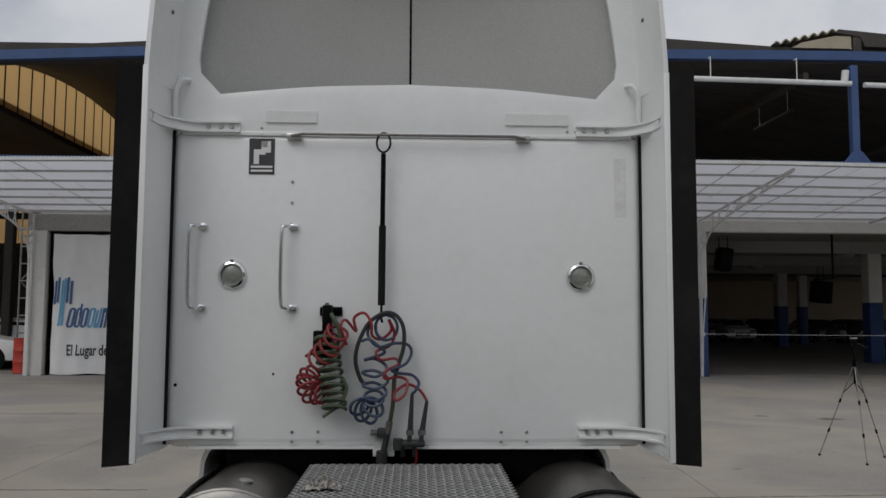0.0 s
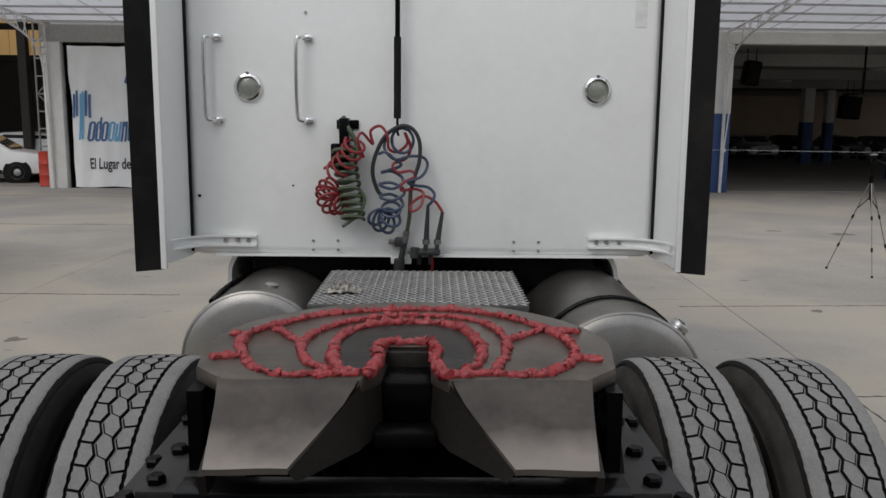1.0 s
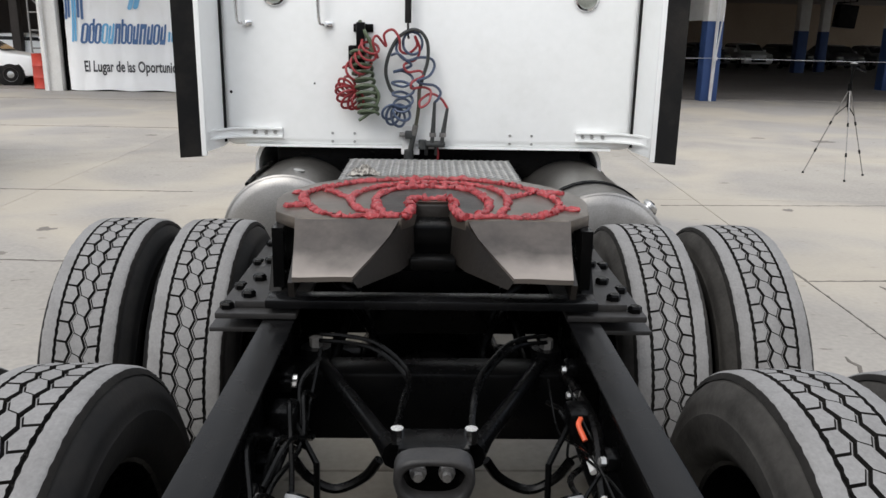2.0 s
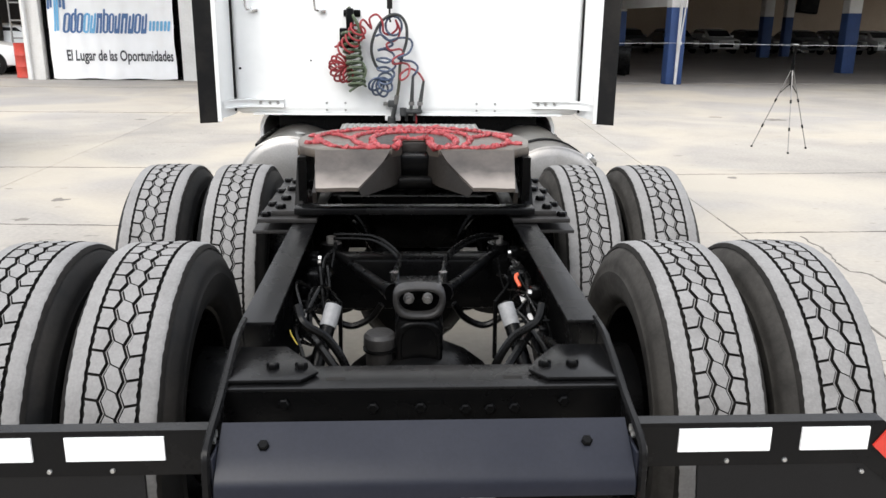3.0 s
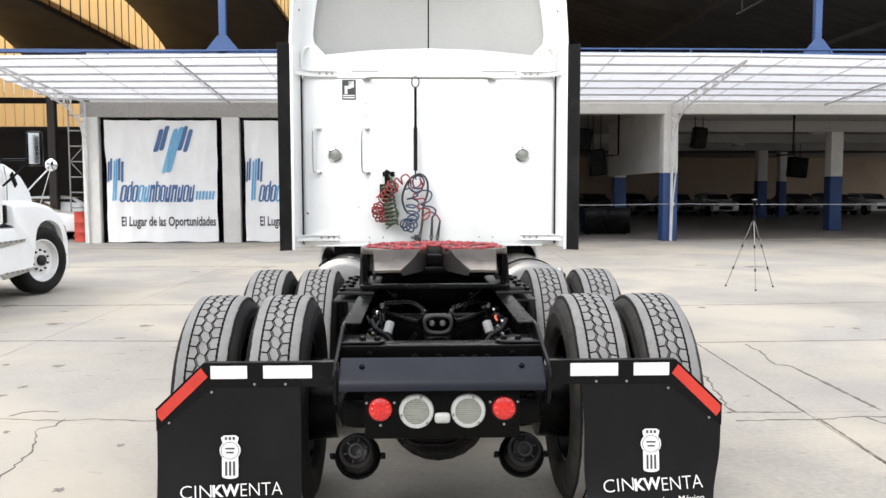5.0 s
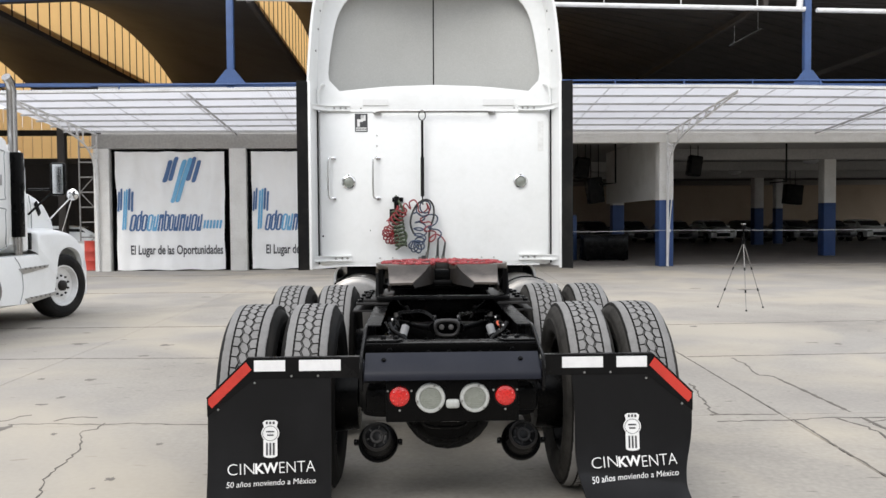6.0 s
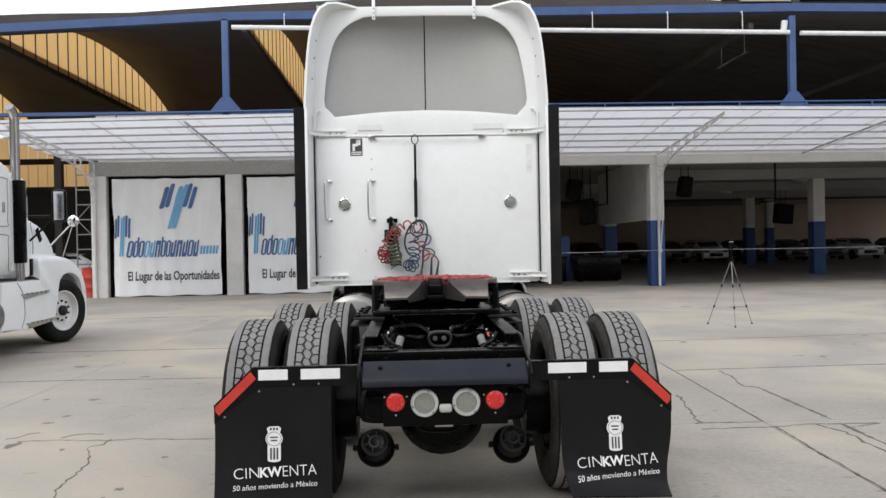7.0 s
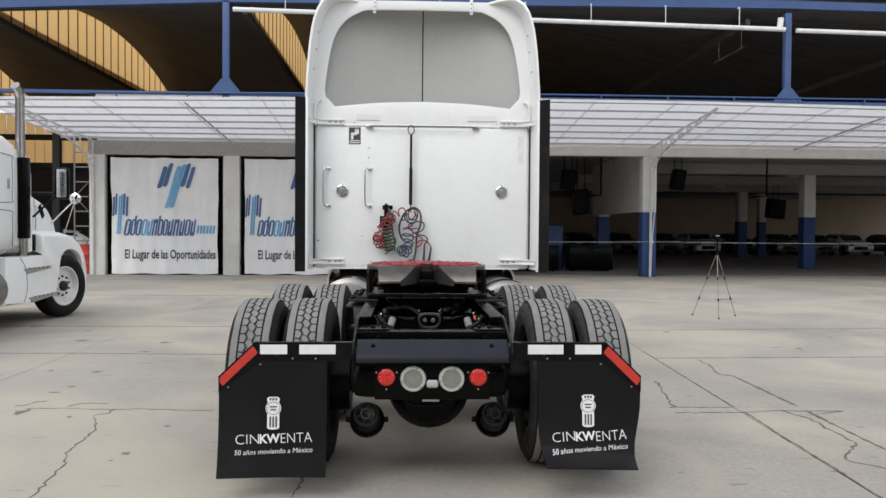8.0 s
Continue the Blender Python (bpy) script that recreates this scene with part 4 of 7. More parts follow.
# rear lips of the fairing, over the sides and round the upper corners
for sgn in (-1, 1):
    bm = bmesh.new()
    ins = []
    run = [(x, z) for x, z in RIM_OUT if z > 2.74 and x > 0.62]
    for i, (x, z) in enumerate(run):
        f = i / (len(run) - 1)
        depth = 0.27 * min(1, (1 - f) * 3.4 + 0.02)
        lift = 0.02 * min(1, max(0, (f - 0.55) * 3)) * min(1, (1 - f) * 5)
        ins.append((bm.verts.new((sgn * x, YP + 0.01, z)), bm.verts.new((sgn * (x + 0.012 + 0.016 * (1 - f)), YP - depth * 0.5, z + lift)), bm.verts.new((sgn * (x + 0.018 + 0.03 * (1 - f)), YP - depth, z + lift * 1.6))))
    for p, q in zip(ins, ins[1:]):
        for k in range(2):
            bm.faces.new((p[k], p[k + 1], q[k + 1], q[k]))
    solid(bm, 0.022)
    lip = part("fairing_lip", bm, WHITE, fair, angle=60)
    bolts(lip, [(sgn * (1.133 - 0.055 * max(0.0, z - 2.95) / 0.45), YP - 0.1, z) for z in (2.93, 2.98, 3.15, 3.35, 3.52)], 0.01, 0.008, (-sgn, 0, 0), BOLT, "rivet")
# two small white brackets at the upper edge of the fairing
for x in (-0.50, 0.49):
    bm = bmesh.new()
    box(bm, x - 0.016, x + 0.016, YP - 0.03, YP - 0.012, 3.74, 3.96, bevel=0.004)
    br = part("bracket", bm, WHITE, fair)
    bolts(br, [(x, YP - 0.03, z) for z in (3.765, 3.805, 3.85)], 0.007, 0.003, material=BOLT, name="rivet")

# side extenders with rubber edges and their rails
for sgn in (-1, 1):
    bm = bmesh.new()
    prism(bm, [(1.128 * sgn, YP + 0.12), (1.138 * sgn, YP - 0.02), (1.175 * sgn, 3.47), (1.158 * sgn, 3.465), (1.115 * sgn, YP - 0.03), (1.122 * sgn, YP + 0.12)][::sgn], in_xy, 1.13, 2.83)
    ext = part("side_extender", bm, WHITE, truck)
    bm = bmesh.new()
    prism(bm, [(1.15 * sgn, 3.50), (1.15 * sgn, 3.462), (1.165 * sgn, 3.448), (1.25 * sgn, 3.40), (1.254 * sgn, 3.412), (1.18 * sgn, 3.50)][::sgn], in_xy, 1.115, 2.83)
    part("edge_strip", bm, RUBBER, ext, "black rubber edge strip")
    part("edge_profile", cube(*sorted((1.133 * sgn, 1.165 * sgn)), 3.455, 3.475, 1.118, 2.83, bevel=0.003), WHITE, ext)
    for z in (1.205, 2.63):
        bm = bmesh.new()
        line = [(0.80, YP - 0.03), (0.98, YP - 0.03), (1.06, YP - 0.06), (1.125, YP - 0.15), (1.14, YP - 0.24)]
        pts = [(p.x, p.y) for p in smooth_line([(x, y, 0) for x, y in line], 5)]
        for zz in (-0.022, 0.022):
            loop = [(sgn * x, y) for x, y in pts] + [(sgn * x, y + 0.028) for x, y in reversed(pts)]
            prism(bm, loop, in_xy, z + zz - 0.005, z + zz + 0.005)
        loop = [(sgn * x, y + 0.022) for x, y in pts] + [(sgn * x, y + 0.028) for x, y in reversed(pts)]
        prism(bm, loop, in_xy, z - 0.02, z + 0.02)
        rail = part("rail", bm, WHITE, ext)
        bolts(rail, [(sgn * x, YP - 0.008, z) for x in (0.84, 0.89, 0.95)], 0.011, 0.014, material=ALU)

# curved trim between fairing and extender, and a scuffed patch on the wall
for sgn in (-1, 1):
    bm = bmesh.new()
    tube(bm, smooth_line([(sgn * 1.10, YP - 0.03, 2.67), (sgn * 1.095, YP - 0.05, 2.78), (sgn * 1.07, YP - 0.05, 2.84), (sgn * 1.04, YP - 0.02, 2.85)], 4), 0.012, 8)
    part("gap_trim", bm, WHITE, body)
part("scuff", cube(0.985, 1.04, YP - 0.002, YP, 2.22, 2.5), surf("grey_scuff", (0.84, 0.845, 0.83), (0.66, 0.66, 0.645), 0.6, stain=14, grain=60, spread=(0.4, 0.6)), body, "scuffed grey patch")

# black seal between wall and extenders, and small marks on the wall
for sgn in (-1, 1):
    part("seal", tube(bmesh.new(), [(sgn * 1.112, YP - 0.003, 1.15), (sgn * 1.112, YP - 0.003, 2.61)], 0.0095, 6), RUBBER, body, "black rubber seal")
part("hole", tube(bmesh.new(), [(-1.07, YP - 0.003, 1.418), (-1.07, YP + 0.002, 1.418)], 0.008, 7), BLACK, body)
part("hole", tube(bmesh.new(), [(-0.622, YP - 0.003, 1.47), (-0.622, YP + 0.002, 1.47)], 0.005, 7), BLACK, body)
bolts(body, [(-0.55, YP, z) for z in (2.372, 2.272, 2.17)] + [(x, YP, 2.628) for x in (-0.70, 0.76, 0.80)], 0.008, 0.006, material=ALU, name="rivet")

# fittings on the rear wall
for x in (-0.98, -0.557):
    bm = bmesh.new()
    tube(bm, smooth_line([(x + 0.015, YP, 2.155), (x - 0.01, YP - 0.05, 2.155), (x - 0.028, YP - 0.065, 2.12), (x - 0.028, YP - 0.065, 1.82), (x - 0.01, YP - 0.05, 1.775), (x + 0.015, YP, 1.775)], 5), 0.0095, 10)
    h = part("grab_handle", bm, CHROME, truck, "chrome grab handle")
    for z in (2.155, 1.775):
        part("foot", cube(x - 0.005, x + 0.04, YP - 0.02, YP, z - 0.014, z + 0.014, bevel=0.005), CHROME, h)
for x in (-0.822, 0.818):
    lamp = part("work_lamp", lathe(bmesh.new(), [(0.05, 0.004), (0.052, 0.02), (0.062, 0.016), (0.068, 0.004), (0.068, 0.0)], (x, YP, 1.929), seg=32), CHROME, truck, "round lamp with a chrome ring")
    part("lens", lathe(bmesh.new(), [(0, 0.018), (0.03, 0.015), (0.05, 0.006)], (x, YP, 1.929), seg=32), CLEAR_LENS, lamp)
    part("screw", cube(x - 0.008, x + 0.008, YP - 0.022, YP - 0.01, 1.99, 2.0), CHROME, lamp)
decal = part("decal", cube(-0.757, -0.637, YP - 0.003, YP + 0.002, 2.406, 2.578), INK_BLACK, truck, "black sticker with a pale emblem")
for x0, x1, z0, z1 in ((-0.70, -0.655, 2.51, 2.565), (-0.735, -0.68, 2.50, 2.525), (-0.735, -0.71, 2.455, 2.50), (-0.70, -0.67, 2.535, 2.565)):
    part("emblem", cube(x0, x1, YP - 0.005 - 0.0004 * (x0 > -0.71), YP - 0.003, z0, z1), INK_WHITE, decal)
for z in (2.437, 2.418):
    part("wording_bar", cube(-0.748, -0.646, YP - 0.005, YP - 0.003, z, z + 0.010), INK_WHITE, decal)

rail = part("hose_rail", tube(bmesh.new(), [(-0.555, YP - 0.03, 2.587), (-0.5, YP - 0.055, 2.592), (0.5, YP - 0.055, 2.590), (0.555, YP - 0.03, 2.585)], 0.007, 8), BOLT, truck, "steel rail across the rear wall")
for x in (-0.545, 0.545):
    part("foot", cube(x - 0.035, x + 0.035, YP - 0.035, YP, 2.572, 2.6, bevel=0.006), ALU, rail)
stick = part("hose_hanger", tube(bmesh.new(), [(-0.119, YP - 0.06, 2.5), (-0.12, YP - 0.06, 2.15)], 0.012, 10), BLACK, truck, "black spring stick holding up the hoses")
part("grip", tube(bmesh.new(), [(-0.12, YP - 0.06, 2.16), (-0.121, YP - 0.06, 1.79)], 0.017, 12), RUBBER, stick)
part("ring", tube(bmesh.new(), [(-0.119 + 0.032 * math.sin(a), YP - 0.06 + 0.01 * math.cos(a), 2.553 + 0.048 * math.cos(a)) for a in (2 * math.pi * k / 24 for k in range(25))], 0.005, 8), BLACK, stick)
part("hook", tube(bmesh.new(), [(-0.121, YP - 0.06, 1.80), (-0.121, YP - 0.06, 1.73), (-0.116, YP - 0.06, 1.71)], 0.006, 8), BLACK, stick)


def hx(cx, cy, d=0.06):
    """A place on the rear wall, in millimetres from the corner of the hose panel; d is how far it stands off."""
    return (-0.603 + cx * 0.001008, YP - d, 1.839 - cy * 0.000989)


holder = part("hose_holder", cube(-0.41, -0.305, YP - 0.012, YP, 1.74, 1.782, bevel=0.004), BLACK, truck, "black bracket for the stowed hoses")
part("arm", cube(-0.39, -0.345, YP - 0.09, YP - 0.012, 1.54, 1.79, bevel=0.006), BLACK, holder)
part("socket", cube(-0.435, -0.39, YP - 0.05, YP, 1.55, 1.672, bevel=0.008), BLACK, holder)
bundle = part("cable_coil", tube(bmesh.new(), coil([hx(235, 185, 0.1), hx(245, 300, 0.1), hx(265, 420, 0.1), hx(275, 530, 0.1)], 0.052, 10, squash=0.8), 0.0085, 7), HOSE_GREEN, truck, "coiled green electric cable")
part("lead", tube(bmesh.new(), smooth_line([hx(228, 45, 0.05), hx(250, 90, 0.08), hx(290, 160, 0.09), hx(300, 220, 0.1)], 5), 0.011, 8), HOSE_GREEN, bundle)
part("tail", tube(bmesh.new(), smooth_line([hx(310, 380, 0.12), hx(330, 430, 0.12), hx(300, 500, 0.12), hx(225, 558, 0.11)], 5), 0.008, 7), HOSE_GREEN, bundle)
def petals(centre, turns, reach, width, depth=0.09):
    """Loops of a stowed hose fanned out round a middle: (direction in degrees, length) for each."""
    out = []
    for i, (deg, k) in enumerate(turns):
        c, s_ = math.cos(radians(deg)), math.sin(radians(deg))
        o = Vector(hx(centre[0] + 4 * i, centre[1] + 5 * (i % 3), depth + 0.012 * math.sin(i * 1.9)))
        for j in range(14):
            t = 2 * math.pi * j / 14
            u, v = reach * k * (1 - math.cos(t)) / 2, width / 2 * math.sin(t)
            out.append(o + Vector((u * c - v * s_, 0.022 * math.sin(t), u * s_ + v * c)))
    return smooth_line(out, 2)


red = part("red_hose_coil", tube(bmesh.new(), petals((196, 408), ((118, 0.8), (140, 0.95), (160, 1.0), (180, 1.0), (200, 1.0), (222, 1.0), (245, 0.95), (262, 0.8)), 0.108, 0.056, 0.085), 0.0068, 7), HOSE_RED, truck, "coiled red air hose")
part("red_hose_arc", tube(bmesh.new(), coil([hx(175, 320, 0.1), hx(225, 270, 0.12), hx(265, 215, 0.12), hx(290, 160, 0.11)], 0.05, 5, squash=0.9, spread=0.7), 0.0068, 7), HOSE_RED, red)
part("red_hose_arc", tube(bmesh.new(), smooth_line([hx(325, 232, 0.1), hx(300, 150, 0.12), hx(320, 118, 0.1), hx(365, 170, 0.07), hx(355, 110, 0.07), hx(400, 85, 0.08), hx(435, 130, 0.1), hx(440, 190, 0.09), hx(480, 205, 0.07), hx(525, 165, 0.08), hx(515, 115, 0.1)], 6), 0.0068, 7), HOSE_RED, red)
part("red_hose_arc", tube(bmesh.new(), smooth_line([hx(515, 115, 0.1), hx(540, 180, 0.08), hx(520, 235, 0.07), hx(460, 262, 0.1), hx(480, 300, 0.1), hx(540, 295, 0.07), hx(560, 320, 0.08), hx(505, 350, 0.1), hx(500, 385, 0.1), hx(560, 380, 0.07), hx(600, 400, 0.07), hx(590, 455, 0.1), hx(550, 485, 0.1), hx(545, 450, 0.08), hx(600, 415, 0.06), hx(655, 440, 0.06), hx(690, 490, 0.06)], 6), 0.0068, 7), HOSE_RED, red)
line = [hx(392, 215, 0.09), hx(425, 206, 0.1), hx(468, 238, 0.1), hx(495, 270, 0.085)]
for k in range(3):
    # open loops hanging one under the other
    y_, w_ = 338 + 55 * k, 6 * (k % 2)
    line += [hx(404 - w_, y_ - 36, 0.085), hx(450, y_ - 42, 0.075), hx(498 + w_, y_ - 16, 0.075), hx(502 + w_, y_ + 14, 0.09), hx(460, y_ + 38, 0.105), hx(415 - w_, y_ + 30, 0.10)]
line += [hx(400, 478, 0.1)]
blue = part("blue_hose_coil", tube(bmesh.new(), smooth_line(line, 5), 0.0072, 7), HOSE_BLUE, truck, "coiled blue air hose")
part("blue_hose_fan", tube(bmesh.new(), petals((405, 478), ((2, 0.85), (-38, 0.95), (-72, 1.0), (-106, 1.0), (-140, 0.85)), 0.105, 0.068, 0.09), 0.0072, 7), HOSE_BLUE, blue)
part("blue_hose_ring", tube(bmesh.new(), smooth_line([hx(503 + 50 * math.sin(k * 0.7), 152 - 58 * math.cos(k * 0.7), 0.075 + 0.01 * math.sin(k)) for k in range(17)], 4), 0.0072, 7), HOSE_BLUE, blue)
part("blue_hose_arc", tube(bmesh.new(), smooth_line([hx(430, 130, 0.08), hx(420, 190, 0.08), hx(470, 240, 0.1), hx(540, 225, 0.07), hx(600, 232, 0.06), hx(618, 270, 0.06), hx(590, 320, 0.09), hx(530, 345, 0.1), hx(560, 362, 0.08), hx(620, 372, 0.06), hx(652, 405, 0.06), hx(640, 440, 0.07), hx(622, 460, 0.06)], 6), 0.0072, 7), HOSE_BLUE, blue)
loop = part("power_cable", tube(bmesh.new(), smooth_line([hx(540, 395, 0.07), hx(560, 320, 0.075), hx(582, 240, 0.08), hx(580, 150, 0.09), hx(545, 94, 0.1), hx(490, 86, 0.1), hx(422, 134, 0.09), hx(376, 228, 0.08), hx(364, 310, 0.07), hx(384, 385, 0.06), hx(406, 415, 0.06)], 7), 0.0095, 8), HOSE_DARK, truck, "looped dark electric cable")
part("lower_run", tube(bmesh.new(), smooth_line([hx(485, 760, 0.03), hx(512, 640, 0.05), hx(534, 520, 0.06), hx(541, 390, 0.07)], 7), 0.0098, 8), HOSE_OLIVE, loop, "olive lower stretch of the cable")
part("plug", tube(bmesh.new(), [hx(512, 640, 0.05), hx(490, 745, 0.035)], 0.0145, 10), HOSE_DARK, loop)
part("fitting", tube(bmesh.new(), [hx(522, 585, 0.055), hx(512, 640, 0.05)], 0.0165, 8), BOLT, loop, "dull brass cable fitting")
part("plug_lid", cube(-0.135, -0.09, YP - 0.065, YP - 0.02, 1.185, 1.228, bevel=0.008), HOSE_DARK, loop)
part("bracket", cube(-0.15, -0.075, YP - 0.008, YP - 0.001, 1.10, 1.25, bevel=0.004), WHITE_STEEL, loop, "pale metal bracket")
glad = part("air_coupling", cube(-0.03, 0.085, YP - 0.06, YP, 1.143, 1.172, bevel=0.010), HOSE_DARK, truck, "dark air couplings on the rear wall")
for a, b in (((622, 460), (614, 640)), ((690, 490), (668, 640))):
    boot = part("boot", tube(bmesh.new(), [hx(*a, 0.06), hx(*b, 0.05)], 0.012, 9, radii=(0.008, 0.0145)), HOSE_DARK, glad)
    part("nut", tube(bmesh.new(), [hx(b[0], b[1] - 15, 0.05), hx(b[0], b[1] + 8, 0.05)], 0.018, 6), BOLT, boot)
    part("elbow", tube(bmesh.new(), smooth_line([hx(b[0], b[1], 0.05), hx(b[0] - 6, b[1] + 40, 0.05), hx(b[0] - 30, b[1] + 50, 0.04), hx(b[0] - 34, b[1] + 110, 0.02)], 4), 0.011, 8), HOSE_DARK, glad)
part("valve", tube(bmesh.new(), [hx(560, 665, 0.05), hx(560, 715, 0.05)], 0.022, 8), HOSE_DARK, glad)
part("pipe_tail", tube(bmesh.new(), smooth_line([hx(640, 700, 0.04), hx(645, 760, 0.02), hx(630, 830, -0.02)], 4), 0.006, 7), HOSE_RED, glad)
part("tap", cube(-0.165, -0.125, YP - 0.05, YP, 1.195, 1.215, bevel=0.004), BOLT, glad)
base = part("socket_base", cube(-0.155, -0.055, YP - 0.012, YP - 0.002, 1.094, 1.128, bevel=0.004), WHITE_STEEL, truck, "pale metal bracket under the rear wall")
part("socket", tube(bmesh.new(), [(-0.112, YP - 0.035, 1.122), (-0.115, YP - 0.03, 1.06)], 0.026, 12), HOSE_DARK, base, "dark round socket")

# chassis rails, cross members and tail
for sgn in (-1, 1):
    x0, x1 = sorted((0.365 * sgn, 0.45 * sgn))
    w0, w1 = sorted((0.44 * sgn, 0.45 * sgn))
    bm = bmesh.new()
    box(bm, x0, x1, 0.4, 7.5, 0.99, 1.0, bevel=0.003)
    box(bm, x0, x1, 0.4, 7.5, 0.73, 0.74, bevel=0.003)
    box(bm, w0, w1, 0.4, 7.5, 0.74, 0.99)
    rail = part("frame_rail", bm, SATIN, truck, "black steel frame rail")
    bolts(rail, [(0.452 * sgn, 0.5 + 0.22 * k, z) for k in range(11) for z in (0.8, 0.93)], 0.014, 0.012, (sgn, 0, 0))
    # curved tail plate at the end of the rail
    side = [(0.42, 0.998), (0.32, 0.995), (0.22, 0.965), (0.12, 0.93), (0.0, 0.9), (-0.035, 0.87), (-0.04, 0.76), (-0.02, 0.735), (0.2, 0.735), (0.42, 0.735)]
    bm = bmesh.new()
    prism(bm, side, in_yz, 0.442 * sgn, 0.45 * sgn)
    lip = smooth_line([(0.44 * sgn, y, z) for y, z in side[:8]], 3)
    tube(bm, lip, 0.009, 6)
    part("tail_plate", bm, SATIN, truck)
    bm = bmesh.new()
    prism(bm, [(sgn * u, v) for u, v in ((0.44, 0.17), (0.275, 0.17), (0.24, 0.215), (0.265, 0.27), (0.33, 0.36), (0.44, 0.36))][::sgn], in_xy, 0.944, 0.952, bevel=0.002)
    g = part("gusset", bm, SATIN, truck)
    bolts(g, [(0.28 * sgn, 0.235, 0.952), (0.345 * sgn, 0.235, 0.952)], 0.015, 0.014, (0, 0, 1), BLACK)
bm = bmesh.new()
box(bm, -0.44, 0.44, 0.15, 0.158, 0.74, 0.9315)
cross = part("cross_member", bm, BLACK, truck, "black rear cross member")
part("flange", cube(-0.44, 0.44, 0.15, 0.27, 0.932, 0.94, bevel=0.002), SATIN, cross)
for x in (-0.2, 0.2):
    part("slot", cube(x - 0.022, x + 0.022, 0.190, 0.205, 0.936, 0.9412, bevel=0.002), GROOVE, cross)
bolts(cross, [(-0.31, 0.15, 0.905), (-0.115, 0.15, 0.893), (-0.01, 0.15, 0.893), (0.09, 0.15, 0.888), (0.145, 0.15, 0.888), (0.2, 0.15, 0.89), (0.31, 0.15, 0.905)], 0.013, 0.010, (0, -1, 0), BLACK)
bm = bmesh.new()
prism(bm, [(0.062, 0.907), (0.0, 0.866), (-0.036, 0.834), (-0.047, 0.818), (-0.049, 0.79), (-0.041, 0.79), (-0.039, 0.816), (-0.03, 0.829), (0.004, 0.858), (0.064, 0.898)], in_yz, -0.425, 0.425)
tail = part("tail_cover", bm, TAIL, truck, "smooth black tail cover plate")
bolts(tail, [(-0.334, 0.016, 0.877), (0.334, 0.016, 0.877)], 0.012, 0.010, (0, -0.55, 0.83), BLACK)
for sgn in (-1, 1):
    part("end_flange", moved(cube(-0.004, 0.004, -0.03, 0.05, -0.06, 0.035, bevel=0.003), sgn * 0.431, 0.0, 0.84), TAIL, tail)
    bolts(tail, [(sgn * 0.436, 0.055, 0.885), (sgn * 0.436, 0.04, 0.88)], 0.009, 0.012, (sgn, 0, 0), ALU)
lights = part("light_panel", cube(-0.325, 0.325, 0.0, 0.012, 0.575, 0.79, bevel=0.006), BLACK, truck)
bolts(lights, [(x, 0, z) for s in (-1, 1) for x, z in ((s * 0.315, 0.73), (s * 0.2, 0.73), (s * 0.258, 0.635))], 0.006, 0.006, material=ALU)
for x in (-0.258, 0.258):
    t = part("tail_lamp", lathe(bmesh.new(), [(0, 0.022), (0.03, 0.02), (0.047, 0.012), (0.05, 0.0)], (x, 0, 0.703), seg=28), RED_LENS, lights, "round red tail lamp")
    part("ring", lathe(bmesh.new(), [(0.05, 0.003), (0.054, 0.006), (0.057, 0.0)], (x, 0, 0.703), seg=28), RUBBER, t)
    for ring_n, ring_r in ((1, 0.0), (6, 0.019), (9, 0.034)):
        spots_ = [Matrix.Translation((x + ring_r * math.cos(a), 0, 0.703 + ring_r * math.sin(a))) for a in (2 * math.pi * k / ring_n + 0.3 for k in range(ring_n))]
        boss = part("lens_boss", lathe(bmesh.new(), [(0, 0.0262 - ring_r * 0.16), (0.005, 0.0250 - ring_r * 0.16), (0.0085, 0.016)], seg=10), RED_LENS, t)
        boss.matrix_basis = spots_[0]
        for m in spots_[1:]:
            again(boss, t, m)
for x in (-0.108, 0.108):
    t = part("reversing_lamp", lathe(bmesh.new(), [(0.053, 0.012), (0.055, 0.017), (0.068, 0.0165), (0.072, 0.011), (0.073, 0.0)], (x, 0, 0.694), seg=40), LAMP_RING, lights, "round ribbed lamp in a pale ring")
    part("lens", lathe(bmesh.new(), [(0, 0.012), (0.053, 0.010)], (x, 0, 0.694), seg=32), CLEAR_LENS, t)
    bm = bmesh.new()
    for k in range(-5, 6):
        w = math.sqrt(0.05 ** 2 - (k * 0.009) ** 2)
        box(bm, x - w, x + w, -0.0135, -0.010, 0.694 + k * 0.009 - 0.003, 0.694 + k * 0.009 + 0.003)
    part("ribs", bm, CLEAR_LENS, t)
    bolts(t, [(x + 0.064 * math.sin(a), -0.016, 0.694 + 0.064 * math.cos(a)) for a in (0.3, 2.4, 4.5)], 0.005, 0.005, material=BOLT, name="screw")
part("plate_lamp", cube(-0.033, 0.033, -0.03, 0.0, 0.645, 0.69, bevel=0.014, seg=3), LAMP_RING, lights, "small pale plate lamp")
part("step_plate", cube(-0.05, 0.05, 0.3, 0.304, 0.5, 0.52), INK_WHITE, truck)
bm = bmesh.new()
box(bm, -0.43, 0.43, 0.1, 0.3, 0.6, 0.72, bevel=0.02)
part("tail_beam", bm, BLACK, truck)
for y, z0, z1 in ((1.36, 0.7, 0.89), (2.0, 0.75, 0.985), (3.0, 0.7, 0.98), (4.2, 0.6, 0.98)):
    part("cross_member", cube(-0.44, 0.44, y - 0.06, y + 0.06, z0, z1, bevel=0.012), BLACK, truck)

